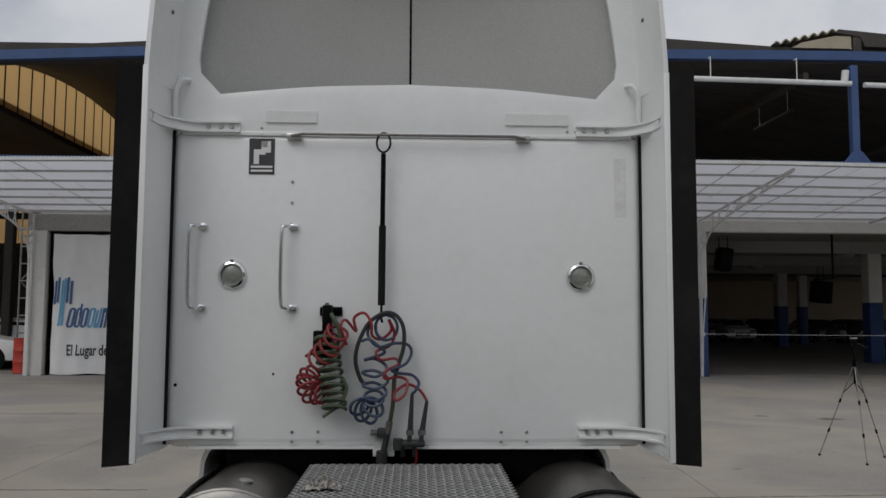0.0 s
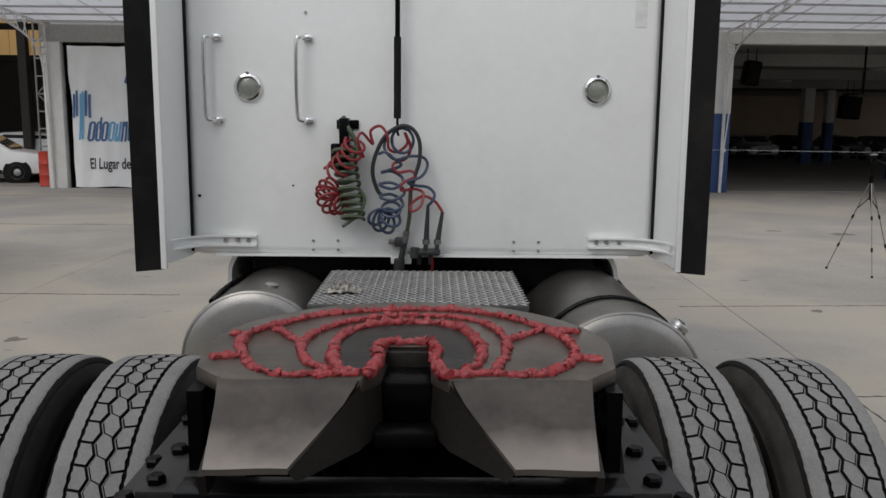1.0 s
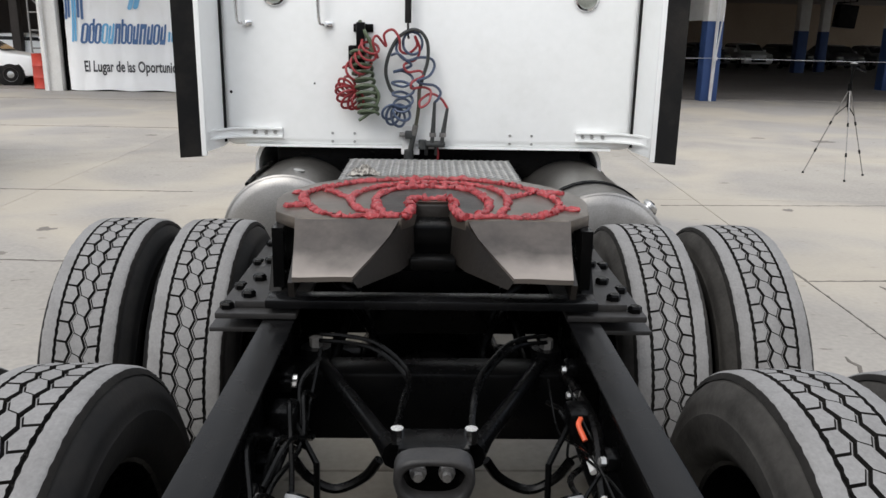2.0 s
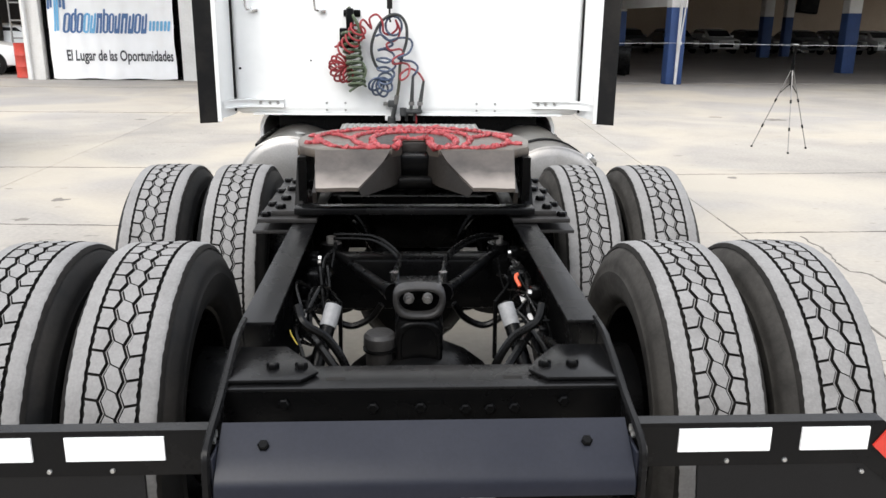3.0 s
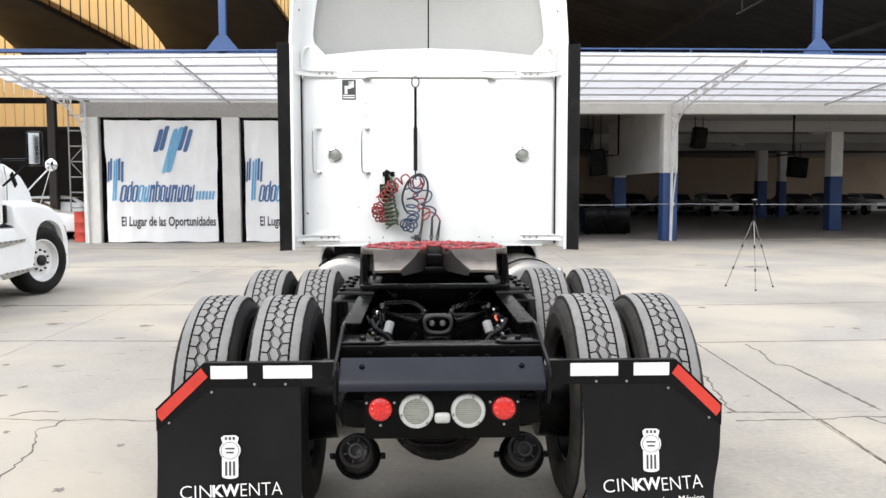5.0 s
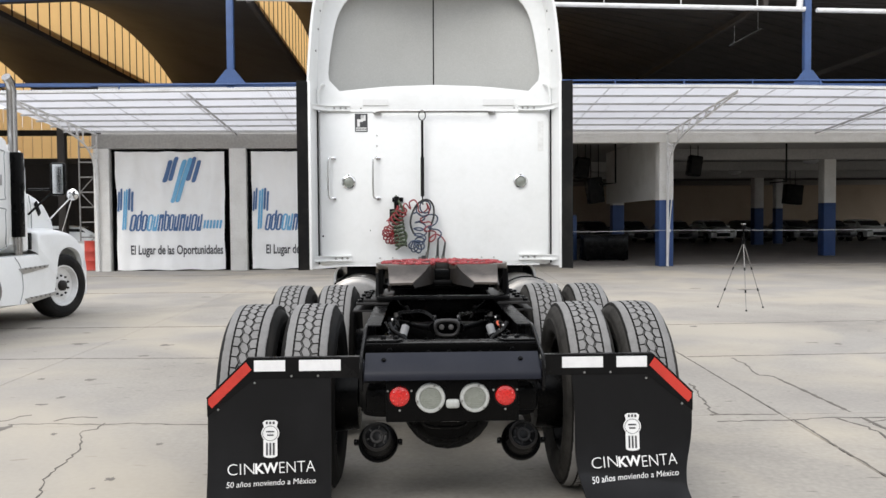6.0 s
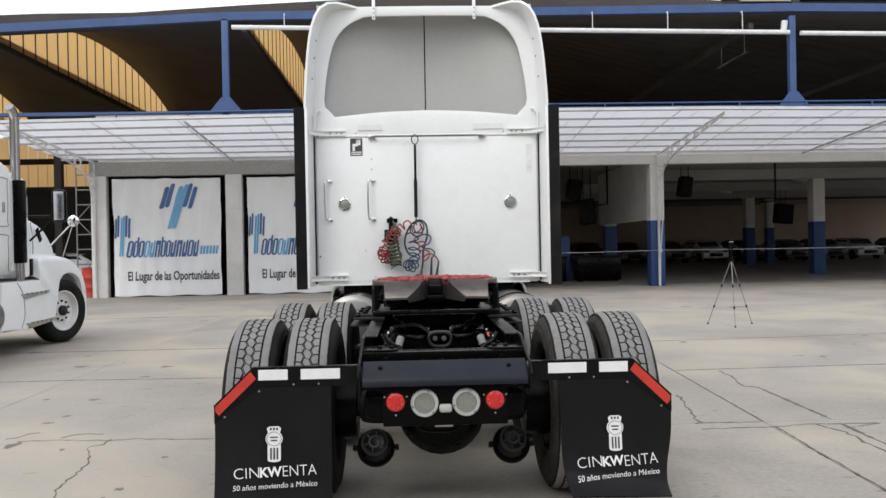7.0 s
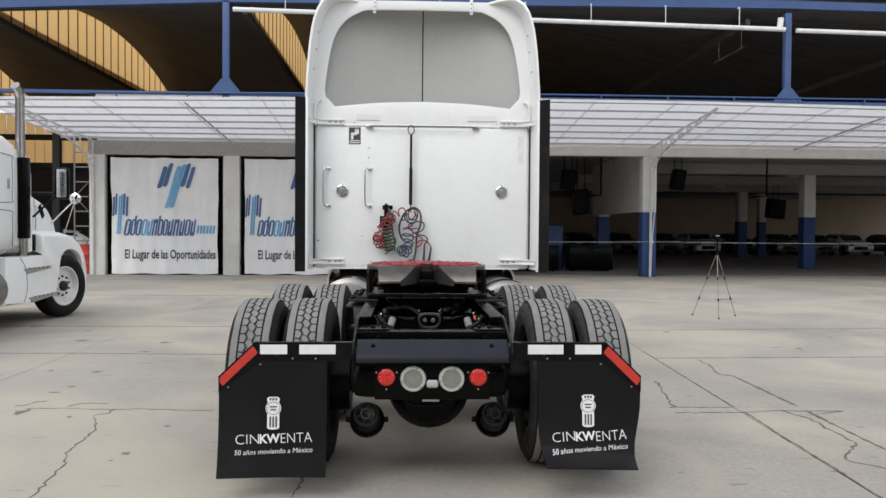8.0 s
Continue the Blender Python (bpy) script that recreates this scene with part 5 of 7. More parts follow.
part("drooping_hose", tube(bmesh.new(), smooth_line([(-0.16, 0.05, 0.6), (-0.13, 0.06, 0.545), (-0.04, 0.07, 0.53), (0.05, 0.08, 0.535), (0.1, 0.1, 0.58)], 5), 0.008, 7), LINE, truck)

# mud flaps on their bars
def flap_curl(f, g, s):
    """How far the flap stands off its upright plane, across (f) and down (g)."""
    c = 0.018 * math.sin(f * 3.3 + 0.4) * g ** 2 - (0.085 if s > 0 else 0.065) * g ** 2.4
    if s > 0:
        c -= 0.10 * max(0.0, (g - 0.84 - 0.05 * f) / 0.16) ** 1.6
    return c


for sgn in (-1, 1):
    def mx(u, v, w, s=sgn):
        return (s * u, w, v)
    bm = bmesh.new()
    prism(bm, [(0.45, 0.785), (0.97, 0.785), (1.185, 0.615), (1.205, 0.60), (1.205, 0.688), (1.0, 0.882), (0.45, 0.882)], mx, 0.065, 0.075)
    prism(bm, [(0.45, 0.882), (1.0, 0.882), (1.205, 0.688), (1.209, 0.693), (1.003, 0.889), (0.45, 0.889)], mx, 0.066, 0.1)
    rack = part("flap_bar", bm, SATIN, truck, "black flap bar with reflective tape")
    for a, b in ((0.548, 0.752), (0.82, 0.972)):
        part("reflector", cube(*sorted((a * sgn, b * sgn)), 0.060, 0.065, 0.822, 0.876), REFLECT_WHITE, rack, "white reflective strip")
    bm = bmesh.new()
    prism(bm, [(0.985, 0.83), (1.18, 0.643), (1.197, 0.665), (1.197, 0.69), (1.012, 0.868)], mx, 0.060, 0.065)
    part("reflector", bm, REFLECT_RED, rack, "red reflective strip")
    bolts(rack, [(sgn * 0.66, 0.066, 0.797), (sgn * 0.79, 0.066, 0.797), (sgn * 0.97, 0.066, 0.765), (sgn * 1.15, 0.066, 0.635)], 0.006, 0.006, material=ALU, name="screw")
    bm = bmesh.new()
    nx, nz = 10, 36
    grid = []
    for i in range(nx + 1):
        f = i / nx
        colv = []
        for j in range(nz + 1):
            g = j / nz
            x = 0.598 + 0.605 * f
            top = 0.80 if x < 0.98 else 0.80 - (x - 0.98) * 0.78
            bot = 0.132 if sgn < 0 else 0.19 + 0.02 * (1 - f) ** 2
            z = top + (bot - top) * g
            if sgn > 0:
                x += 0.012 * math.sin(g * 7) * g + 0.03 * g * (1 - f) - 0.055 * g ** 1.6 * f
            curl = flap_curl(f, g, sgn)
            colv.append(bm.verts.new((sgn * x, 0.078 + curl, z)))
        grid.append(colv)
    for i in range(nx):
        for j in range(nz):
            bm.faces.new((grid[i][j], grid[i + 1][j], grid[i + 1][j + 1], grid[i][j + 1]))
    solid(bm, 0.01)
    flap = part("mud_flap", bm, FLAP, truck, "black rubber mud flap with white printing")

    def on_flap(bm, x0, z0, tilt=0.0, s=sgn):
        """Lays a print on the flap's curved face."""
        bmesh.ops.transform(bm, matrix=pose(0, 0, 0, 0, -tilt, 0), verts=bm.verts)
        for v in bm.verts:
            v.co.x += x0
            v.co.z += z0
            x, z = abs(v.co.x), v.co.z
            f = (x - 0.598) / 0.605
            top = 0.80 if x < 0.98 else 0.80 - (x - 0.98) * 0.78
            g = (top - z) / (top - (0.132 if s < 0 else 0.19 + 0.02 * (1 - f) ** 2))
            curl = flap_curl(f, g, s)
            v.co.y = 0.078 + curl - 0.021
        return bm

    cx, cz = sgn * 0.895, 0.518 if sgn < 0 else 0.528
    bm = bmesh.new()
    # badge: crown, round face and striped stem
    stem = [(-0.034, -0.03), (-0.034, -0.108)] + [(0.034 * math.cos(a), -0.108 + 0.012 * math.sin(a)) for a in (math.pi * (1 + k / 8) for k in range(1, 8))] + [(0.034, -0.108), (0.034, -0.03)]
    disc = [(0.044 * math.cos(a), 0.042 * math.sin(a)) for a in (2 * math.pi * k / 32 for k in range(32))]
    crown = [(-0.030, 0.026), (0.030, 0.026), (0.037, 0.054), (0.024, 0.064), (-0.024, 0.064), (-0.037, 0.054)]
    for loop_ in (stem, disc, crown):
        bm.faces.new([bm.verts.new((u, 0.0003 if loop_ is disc else 0.0, v)) for u, v in loop_])
    part("badge", on_flap(bm, cx, cz), INK_WHITE, flap, "white printed badge")
    bm = bmesh.new()
    def dab(u0, u1, v0, v1):
        bm.faces.new([bm.verts.new((u, 0, v)) for u, v in ((u0, v0), (u1, v0), (u1, v1), (u0, v1))])
    for u in (-0.0165, 0.0, 0.0165):
        dab(u - 0.0045, u + 0.0045, -0.106, -0.046)
        dab(u - 0.005, u + 0.005, 0.045, 0.058)
    dab(-0.020, 0.020, 0.005, 0.012)
    dab(-0.016, 0.016, -0.012, -0.005)
    for k in range(32):
        p, q = [(2 * math.pi * (k + e) / 32) for e in (0, 1)]
        bm.faces.new([bm.verts.new((r * math.cos(t), 0, r * 0.955 * math.sin(t))) for r, t in ((0.036, p), (0.0385, p), (0.0385, q), (0.036, q))])
    b = on_flap(bm, cx, cz)
    for v in b.verts:
        v.co.y -= 0.0025
    part("badge_mark", b, INK_BLACK, flap)
    part("print_line", on_flap(lettering("CIN", 0.131, 0.053, 0, -0.014), cx - 0.143, cz - 0.172, 2 if sgn < 0 else 4), INK_WHITE, flap, "white printed lettering")
    part("print_line", on_flap(lettering("KW", 0.113, 0.051, 0, 0.03), cx - 0.0175, cz - 0.169, 2 if sgn < 0 else 4), INK_WHITE, flap, "white printed lettering")
    part("print_line", on_flap(lettering("ENTA", 0.175, 0.053, 0, -0.014), cx + 0.131, cz - 0.164, 2 if sgn < 0 else 4), INK_WHITE, flap, "white printed lettering")
    part("print_line", on_flap(lettering("50 años moviendo a México", 0.435, None, 0.12, 0.0), cx + 0.005, cz - 0.238, 2 if sgn < 0 else 4), INK_WHITE, flap, "white printed lettering")

# wheels
R, PITCH = 0.537, 54


def tyre_mesh():
    half = [(0.33, 0.10), (0.345, 0.125), (0.37, 0.14), (0.38, 0.139), (0.40, 0.148), (0.436, 0.150), (0.440, 0.147), (0.46, 0.146), (0.478, 0.142), (0.482, 0.138), (0.503, 0.128), (0.513, 0.114), (0.522, 0.1)]
    return lathe(bmesh.new(), [(r, -x) for r, x in half] + half[::-1], axis=(1, 0, 0), seg=76)


def on_tyre(bm, u, s, r):
    a = s / R
    return bm.verts.new((u, r * math.sin(a), r * math.cos(a)))


def drawn_in(pts, gaps):
    """The outline with each edge moved inward by its own gap (corners in counter-clockwise order)."""
    n, lines = len(pts), []
    for i in range(n):
        (x0, y0), (x1, y1) = pts[i], pts[(i + 1) % n]
        d = math.hypot(x1 - x0, y1 - y0)
        nx, ny = -(y1 - y0) / d, (x1 - x0) / d
        lines.append((nx, ny, nx * x0 + ny * y0 + gaps[i]))
    out = []
    for i in range(n):
        (a, b, e), (c, d, f) = lines[i - 1], lines[i]
        k = a * d - b * c
        out.append(((e * d - b * f) / k, (a * f - e * c) / k))
    return out


def tread_mesh():
    """Shoulder ribs, a middle row of slanted six-sided blocks and a row of five-sided ones at each side."""
    bm = bmesh.new()
    p = 2 * math.pi * R / PITCH
    near, far, edge_at, slant = 0.0167, 0.0293, 0.0668, 0.13 * p

    def block(pts):
        cu, cs = sum(q[0] for q in pts) / len(pts), sum(q[1] for q in pts) / len(pts)
        top = [on_tyre(bm, q[0], q[1], R - 0.004 * (q[0] / 0.11) ** 2) for q in pts]
        low = [on_tyre(bm, q[0] + (q[0] - cu) * 0.03, q[1] + (q[1] - cs) * 0.03, R - 0.015) for q in pts]
        mid = on_tyre(bm, cu, cs, R - 0.004 * (cu / 0.11) ** 2)
        for i in range(len(pts)):
            j = (i + 1) % len(pts)
            bm.faces.new((top[i], top[j], mid))
            bm.faces.new((top[i], low[i], low[j], top[j])).material_index = 1

    for k in range(PITCH):
        s = k * p
        six = [(near, s - p / 2 - slant), (far, s - slant), (near, s + p / 2 - slant), (-near, s + p / 2 + slant), (-far, s + slant), (-near, s - p / 2 + slant)]
        block(drawn_in(six, (0.0064, 0.0064, 0.0016, 0.0064, 0.0064, 0.0016)))
        # a low thin rib runs along the zigzag groove at each side
        for sg in (1, -1):
            way = [(sg * near, s - p / 2 - sg * slant), (sg * far, s - sg * slant), (sg * near, s + p / 2 - sg * slant)]
            for (u0, s0), (u1, s1) in zip(way, way[1:]):
                top = [on_tyre(bm, u, v, R - 0.0075) for u, v in ((u0 - 0.0013, s0), (u0 + 0.0013, s0), (u1 + 0.0013, s1), (u1 - 0.0013, s1))]
                low = [on_tyre(bm, u, v, R - 0.014) for u, v in ((u0 - 0.0022, s0), (u0 + 0.0022, s0), (u1 + 0.0022, s1), (u1 - 0.0022, s1))]
                bm.faces.new(top)
                for a_, b_ in ((0, 3), (1, 2)):
                    bm.faces.new((top[a_], top[b_], low[b_], low[a_])).material_index = 1
        # the blocks beside it, with a toothed outer edge
        for sg in (1, -1):
            m, lean = s + p / 2 - sg * slant, 0.006
            five = [(sg * near, m), (sg * far, m - p / 2), (sg * edge_at, m - p / 2 - lean), (sg * edge_at, m + p / 2 - lean), (sg * far, m + p / 2)]
            gaps = [0.0064, 0.0036, 0.0042, 0.0036, 0.0064]
            if sg < 0:
                five, gaps = five[:1] + five[:0:-1], gaps
            q = drawn_in(five, gaps)
            if sg < 0:
                q = q[:1] + q[:0:-1]
            a, b = q[2], q[3]
            teeth = [(a[0] + (b[0] - a[0]) * f - sg * w, a[1] + (b[1] - a[1]) * f) for f, w in ((0.2, 0.0022), (0.3, 0), (0.45, 0), (0.55, 0.0022), (0.7, 0.0022), (0.8, 0))]
            q = q[:3] + teeth + q[3:]
            block(q if sg > 0 else q[::-1])
    # groove floor
    floor_ = [[on_tyre(bm, u, k * p, R - 0.013) for u in (-0.075, 0.075)] for k in range(PITCH)]
    for k in range(PITCH):
        q, r = floor_[k], floor_[(k + 1) % PITCH]
        bm.faces.new((q[0], q[1], r[1], r[0])).material_index = 1
    for sg in (-1, 1):
        n = PITCH * 4
        edge = []
        for k in range(n):
            s = k * p / 4
            inner = 0.0706 + (0.0024 if k % 2 else 0)
            worn = 0.0007 * math.sin(k * 1.7) + 0.0008 * math.sin(k * 0.61)
            edge.append([on_tyre(bm, sg * inner, s, R - 0.015), on_tyre(bm, sg * inner, s, R - 0.0025), on_tyre(bm, sg * 0.104, s, R - 0.005), on_tyre(bm, sg * (0.1115 + worn + (0.0015 if k % 2 else 0)), s, R - 0.010), on_tyre(bm, sg * (0.120 + worn * 0.2), s, R - 0.024 + worn)])
        for k in range(n):
            a, b = edge[k], edge[(k + 1) % n]
            for i in range(4):
                bm.faces.new((a[i], a[i + 1], b[i + 1], b[i])).material_index = 1 if i in (0, 3) else 0
    return bm


def rim_mesh():
    return lathe(bmesh.new(), [(0.34, -0.11), (0.325, -0.1), (0.31, -0.02), (0.28, 0.06), (0.2, 0.075), (0.15, 0.07), (0.12, 0.09), (0.0, 0.095)], axis=(1, 0, 0), seg=40)


wheel_0 = part("wheel", rim_mesh(), BLACK, truck, "black steel wheel")
tyre_0 = part("tyre", tyre_mesh(), RUBBER, wheel_0)
tread_0 = part("tread", tread_mesh(), TREAD, wheel_0, "dusty grey block tread")
tread_0.data.materials.append(GROOVE)
spots = [(sg * x, y) for y in (0.82, 2.19) for sg in (-1, 1) for x in (0.765, 1.095)]
for i, (x, y) in enumerate(spots):
    m = pose(x, y, R, 17 * i, 0, 0 if x > 0 else 180)
    if i == 0:
        wheel_0.matrix_basis = m
    else:
        w = again(wheel_0, truck, m, "black steel wheel")
        t = again(tyre_0, w)
        if x > 0:
            t.material_slots[0].link = "OBJECT"
            t.material_slots[0].material = DUSTY
        again(tread_0, w, None, "dusty grey block tread")

# axles, differentials and suspension
for y in (0.82, 2.19):
    bm = bmesh.new()
    tube(bm, [(-1.0, y, R), (-0.3, y, R), (0.3, y, R), (1.0, y, R)], 0.075, 14)
    lathe(bm, [(0, -0.2), (0.12, -0.2), (0.23, -0.12), (0.28, 0.0), (0.26, 0.14), (0.18, 0.24), (0, 0.26)], (0, y, R - 0.03), (0, -1, 0), 24)
    ax = part("axle", bm, BLACK, truck, "black drive axle")
    for sg in (-1, 1):
        part("brake_drum", lathe(bmesh.new(), [(0.1, 0), (0.2, 0.01), (0.21, 0.16), (0.1, 0.17)], (sg * 0.5, y, R), (sg, 0, 0), 24), BLACK, ax)
        part("air_spring", lathe(bmesh.new(), [(0.06, 0.0), (0.11, 0.01), (0.13, 0.06), (0.13, 0.14), (0.11, 0.19), (0.07, 0.2)], (sg * 0.36, y - 0.33, 0.5), (0, 0, 1), 20), RUBBER, ax)
    # cast tower with a rounded upper window and a lower recess, carrying two rods up to the rails
    def cast_frame(cz, w, h, iw, ih, power, drop, y0):
        bm, n, rows = bmesh.new(), 32, []
        for (a_, b_, q, yy) in ((iw, ih, power, y0 + 0.035), (iw, ih, power, y0 + 0.006), (iw + 0.004, ih + 0.004, power, y0), (w - 0.006, h - 0.006, 3.6, y0), (w, h, 3.6, y0 + 0.007), (w, h, 3.6, y0 + 0.045)):
            row = []
            for k in range(n):
                t_ = 2 * math.pi * k / n
                c_, s_ = math.cos(t_), math.sin(t_)
                r_ = (abs(c_) ** q + abs(s_) ** q) ** (-1 / q)
                row.append(bm.verts.new((a_ * r_ * c_ * (1 - drop * max(0.0, -s_)), yy, cz + b_ * r_ * s_)))
            rows.append(row)
        for p_, q_ in zip(rows, rows[1:]):
            for k in range(n):
                bm.faces.new((p_[k], p_[(k + 1) % n], q_[(k + 1) % n], q_[k]))
        return bm
    tower = part("rod_tower", cast_frame(0.938, 0.076, 0.052, 0.059, 0.035, 3.0, 0.16, y - 0.122), CASTING, ax, "dusty black cast tower with two windows", 60)
    bm = bmesh.new()
    prism(bm, [(-0.068, 0.70), (0.068, 0.70), (0.070, 0.86), (0.060, 0.884), (-0.060, 0.884), (-0.070, 0.86)], in_xz, y - 0.118, y - 0.05, bevel=0.012)
    part("foot", bm, BLACK, tower)
    part("foot_face", cast_frame(0.80, 0.068, 0.082, 0.05, 0.064, 3.0, 0.0, y - 0.122), BLACK, tower, angle=60)
    bm = bmesh.new()
    box(bm, -0.07, 0.07, y - 0.055, y + 0.03, 0.875, 0.975, bevel=0.006)
    prism(bm, [(-0.09, 0.6), (0.09, 0.6), (0.07, 0.74), (0.07, 0.871), (-0.07, 0.871), (-0.07, 0.74)], in_xz, y - 0.085, y - 0.02, bevel=0.006)
    part("core", bm, BLACK, tower)
    for u in (-0.038, 0.038):
        part("stud", lathe(bmesh.new(), [(0.02, 0.0), (0.018, 0.02), (0.01, 0.026), (0, 0.027)], (u * 0.75, y - 0.085, 0.825), (0, -1, 0.2), 10), SATIN, tower)
    for x in (-0.035, 0.035):
        part("bolt", lathe(bmesh.new(), [(0, 0.03), (0.009, 0.03), (0.009, 0.016), (0.016, 0.014), (0.016, 0.0)], (x * 0.78 - 0.003, y - 0.074, 0.94), seg=8), BOLT, tower)
        part("fitting", tube(bmesh.new(), [(x * 2.05, y - 0.03, 0.975), (x * 2.05, y - 0.03, 1.005)], 0.013, 8), CHROME, tower)
    for sg in (-1, 1):
        rod = part("torque_rod", tube(bmesh.new(), [(sg * 0.075, y + 0.01, 0.925), (sg * 0.11, y + 0.1, 0.915), (sg * 0.28, y + 0.52, 0.895), (sg * 0.31, y + 0.58, 0.89)], 0.02, 10, radii=(0.03, 0.019, 0.017, 0.028)), BLACK, ax)
        part("bush", tube(bmesh.new(), [(sg * 0.31, y + 0.58, 0.84), (sg * 0.31, y + 0.58, 0.925)], 0.04, 12), BLACK, rod)
        part("bush_cap", tube(bmesh.new(), [(sg * 0.31, y + 0.58, 0.925), (sg * 0.31, y + 0.58, 0.95)], 0.018, 6), BOLT, rod)
        shock = part("shock_absorber", tube(bmesh.new(), [(sg * 0.334, y - 0.44, 0.66), (sg * 0.272, y - 0.30, 0.85), (sg * 0.236, y - 0.20, 0.966)], 0.021, 12), BLACK, ax)
        part("sleeve", tube(bmesh.new(), [(sg * 0.2515, y - 0.243, 0.916), (sg * 0.237, y - 0.203, 0.963)], 0.0225, 14), GREY_SLEEVE, shock, "pale grey sleeve")
        part("air_line", tube(bmesh.new(), smooth_line([(sg * 0.325, y - 0.28, 0.99), (sg * 0.305, y - 0.32, 0.957), (sg * 0.245, y - 0.32, 0.913), (sg * 0.2, y - 0.33, 0.84), (sg * 0.19, y - 0.34, 0.76)], 6), 0.012, 8), LINE, ax)
        part("air_line", tube(bmesh.new(), smooth_line([(sg * 0.30, y + 0.12, 0.85), (sg * 0.27, y + 0.13, 0.80), (sg * 0.213, y + 0.13, 0.772), (sg * 0.15, y + 0.13, 0.80), (sg * 0.115, y + 0.12, 0.85)], 6), 0.011, 8), LINE, ax)
        arc = [(-0.3, y + 0.57, 0.945), (-0.22, y + 0.53, 0.955), (-0.135, y + 0.45, 0.965), (-0.06, y + 0.37, 0.925), (-0.07, y + 0.18, 0.935), (-0.075, y - 0.02, 0.98)] if sg < 0 else [(0.31, y + 0.57, 0.945), (0.25, y + 0.53, 0.955), (0.19, y + 0.47, 0.955), (0.116, y + 0.28, 0.966), (0.085, y + 0.1, 0.985), (0.073, y - 0.02, 0.975)]
        for d in (0, 0.02):
            part("air_line", tube(bmesh.new(), smooth_line([(a, b + d, c + d * 0.5) for a, b, c in arc], 6), 0.006, 7), LINE, ax)
        part("air_line", tube(bmesh.new(), smooth_line([(sg * 0.36, y - 0.05, 0.85), (sg * 0.26, y - 0.35, 0.9), (sg * 0.16, y - 0.5, 0.8), (sg * 0.2, y - 0.52, 0.7)], 6), 0.012, 7), LINE, ax)
        part("air_line", tube(bmesh.new(), smooth_line([(sg * 0.1, y - 0.25, 0.55), (sg * 0.2, y - 0.33, 0.5), (sg * 0.3, y - 0.28, 0.52), (sg * 0.33, y - 0.2, 0.7)], 6), 0.011, 7), LINE, ax)
        part("height_valve", cube(*sorted((sg * 0.30, sg * 0.36)), y + 0.16, y + 0.24, 0.86, 0.94, bevel=0.012), BLACK, ax)
        part("valve_arm", tube(bmesh.new(), [(sg * 0.31, y + 0.2, 0.9), (sg * 0.24, y + 0.05, 0.88), (sg * 0.24, y + 0.03, 0.7)], 0.007, 6), BLACK, ax)
        if y > 1:
            continue
        tilt = pose(sg * 0.386, y - 0.44, 0.384, -29, 0, 0)
        def chamber_piece(profile, seg=28, m_=tilt):
            bm = lathe(bmesh.new(), profile, seg=seg)
            bmesh.ops.transform(bm, matrix=m_, verts=bm.verts)
            return bm
        ch = part("brake_chamber", chamber_piece([(0, 0.082), (0.045, 0.085), (0.056, 0.09), (0.068, 0.086), (0.077, 0.066), (0.083, 0.02), (0.088, -0.012), (0.098, -0.03), (0.098, -0.055), (0.09, -0.07), (0.078, -0.12), (0.04, -0.15)]), SATIN, ax, "black round brake chamber")
        part("cap_ring", chamber_piece([(0.062, 0.088), (0.066, 0.094), (0.073, 0.087), (0.077, 0.076)]), CASTING, ch)
        part("emboss", chamber_piece([(0.022, 0.084), (0.026, 0.091), (0.034, 0.091), (0.038, 0.084)], 20), CASTING, ch)
        part("clamp_ring", chamber_piece([(0.094, -0.022), (0.102, -0.02), (0.107, -0.027), (0.107, -0.057), (0.1, -0.063)]), BLACK, ch)
        for k in range(6):
            a = math.pi * k / 3 + 0.3
            part("rib", tube(bmesh.new(), [tilt @ Vector((r_ * math.cos(a), -0.0885, r_ * math.sin(a))) for r_ in (0.040, 0.056)], 0.0045, 6), CASTING, ch)
        for side_ in (-1, 1):
            bm = cube(side_ * 0.117 - 0.013, side_ * 0.117 + 0.013, 0.018, 0.064, -0.012, 0.012, bevel=0.004)
            tube(bm, [(side_ * 0.12, -0.015, 0), (side_ * 0.12, 0.085, 0)], 0.006, 6)
            bmesh.ops.transform(bm, matrix=tilt, verts=bm.verts)
            part("clamp", bm, BLACK, ch)
# capped pot beside the rear tower
pot = part("breather_pot", lathe(bmesh.new(), [(0.04, 0.60), (0.042, 0.79), (0.048, 0.80), (0.048, 0.828), (0.04, 0.838), (0.0, 0.84)], (-0.115, 0.73, 0.0), (0, 0, 1), 24), CASTING, truck, "dusty black capped pot beside the cast tower")
part("cap_seam", lathe(bmesh.new(), [(0.044, 0.784), (0.05, 0.786), (0.05, 0.792), (0.044, 0.794)], (-0.115, 0.73, 0.0), (0, 0, 1), 24), BLACK, pot)
# wiring and air lines along the inside of both rails
loom = part("wiring", tube(bmesh.new(), smooth_line([(0.36, 0.45, 0.9), (0.33, 0.7, 0.87), (0.35, 0.95, 0.93), (0.34, 1.3, 0.9)], 6), 0.012, 7), LINE, truck)
part("sleeve", tube(bmesh.new(), [(0.335, 0.66, 0.865), (0.327, 0.74, 0.885)], 0.0075, 8), TAPE, loom, "white tape sleeve")
part("sleeve", tube(bmesh.new(), [(0.318, 0.80, 0.905), (0.316, 0.83, 0.912)], 0.007, 8), TAPE, loom, "white tape sleeve")
part("clip", tube(bmesh.new(), smooth_line([(0.32, 0.9, 0.92), (0.310, 0.93, 0.94), (0.318, 0.95, 0.945)], 3), 0.006, 7), ORANGE_CLIP, loom, "orange clip")
rnd = random.Random(31)
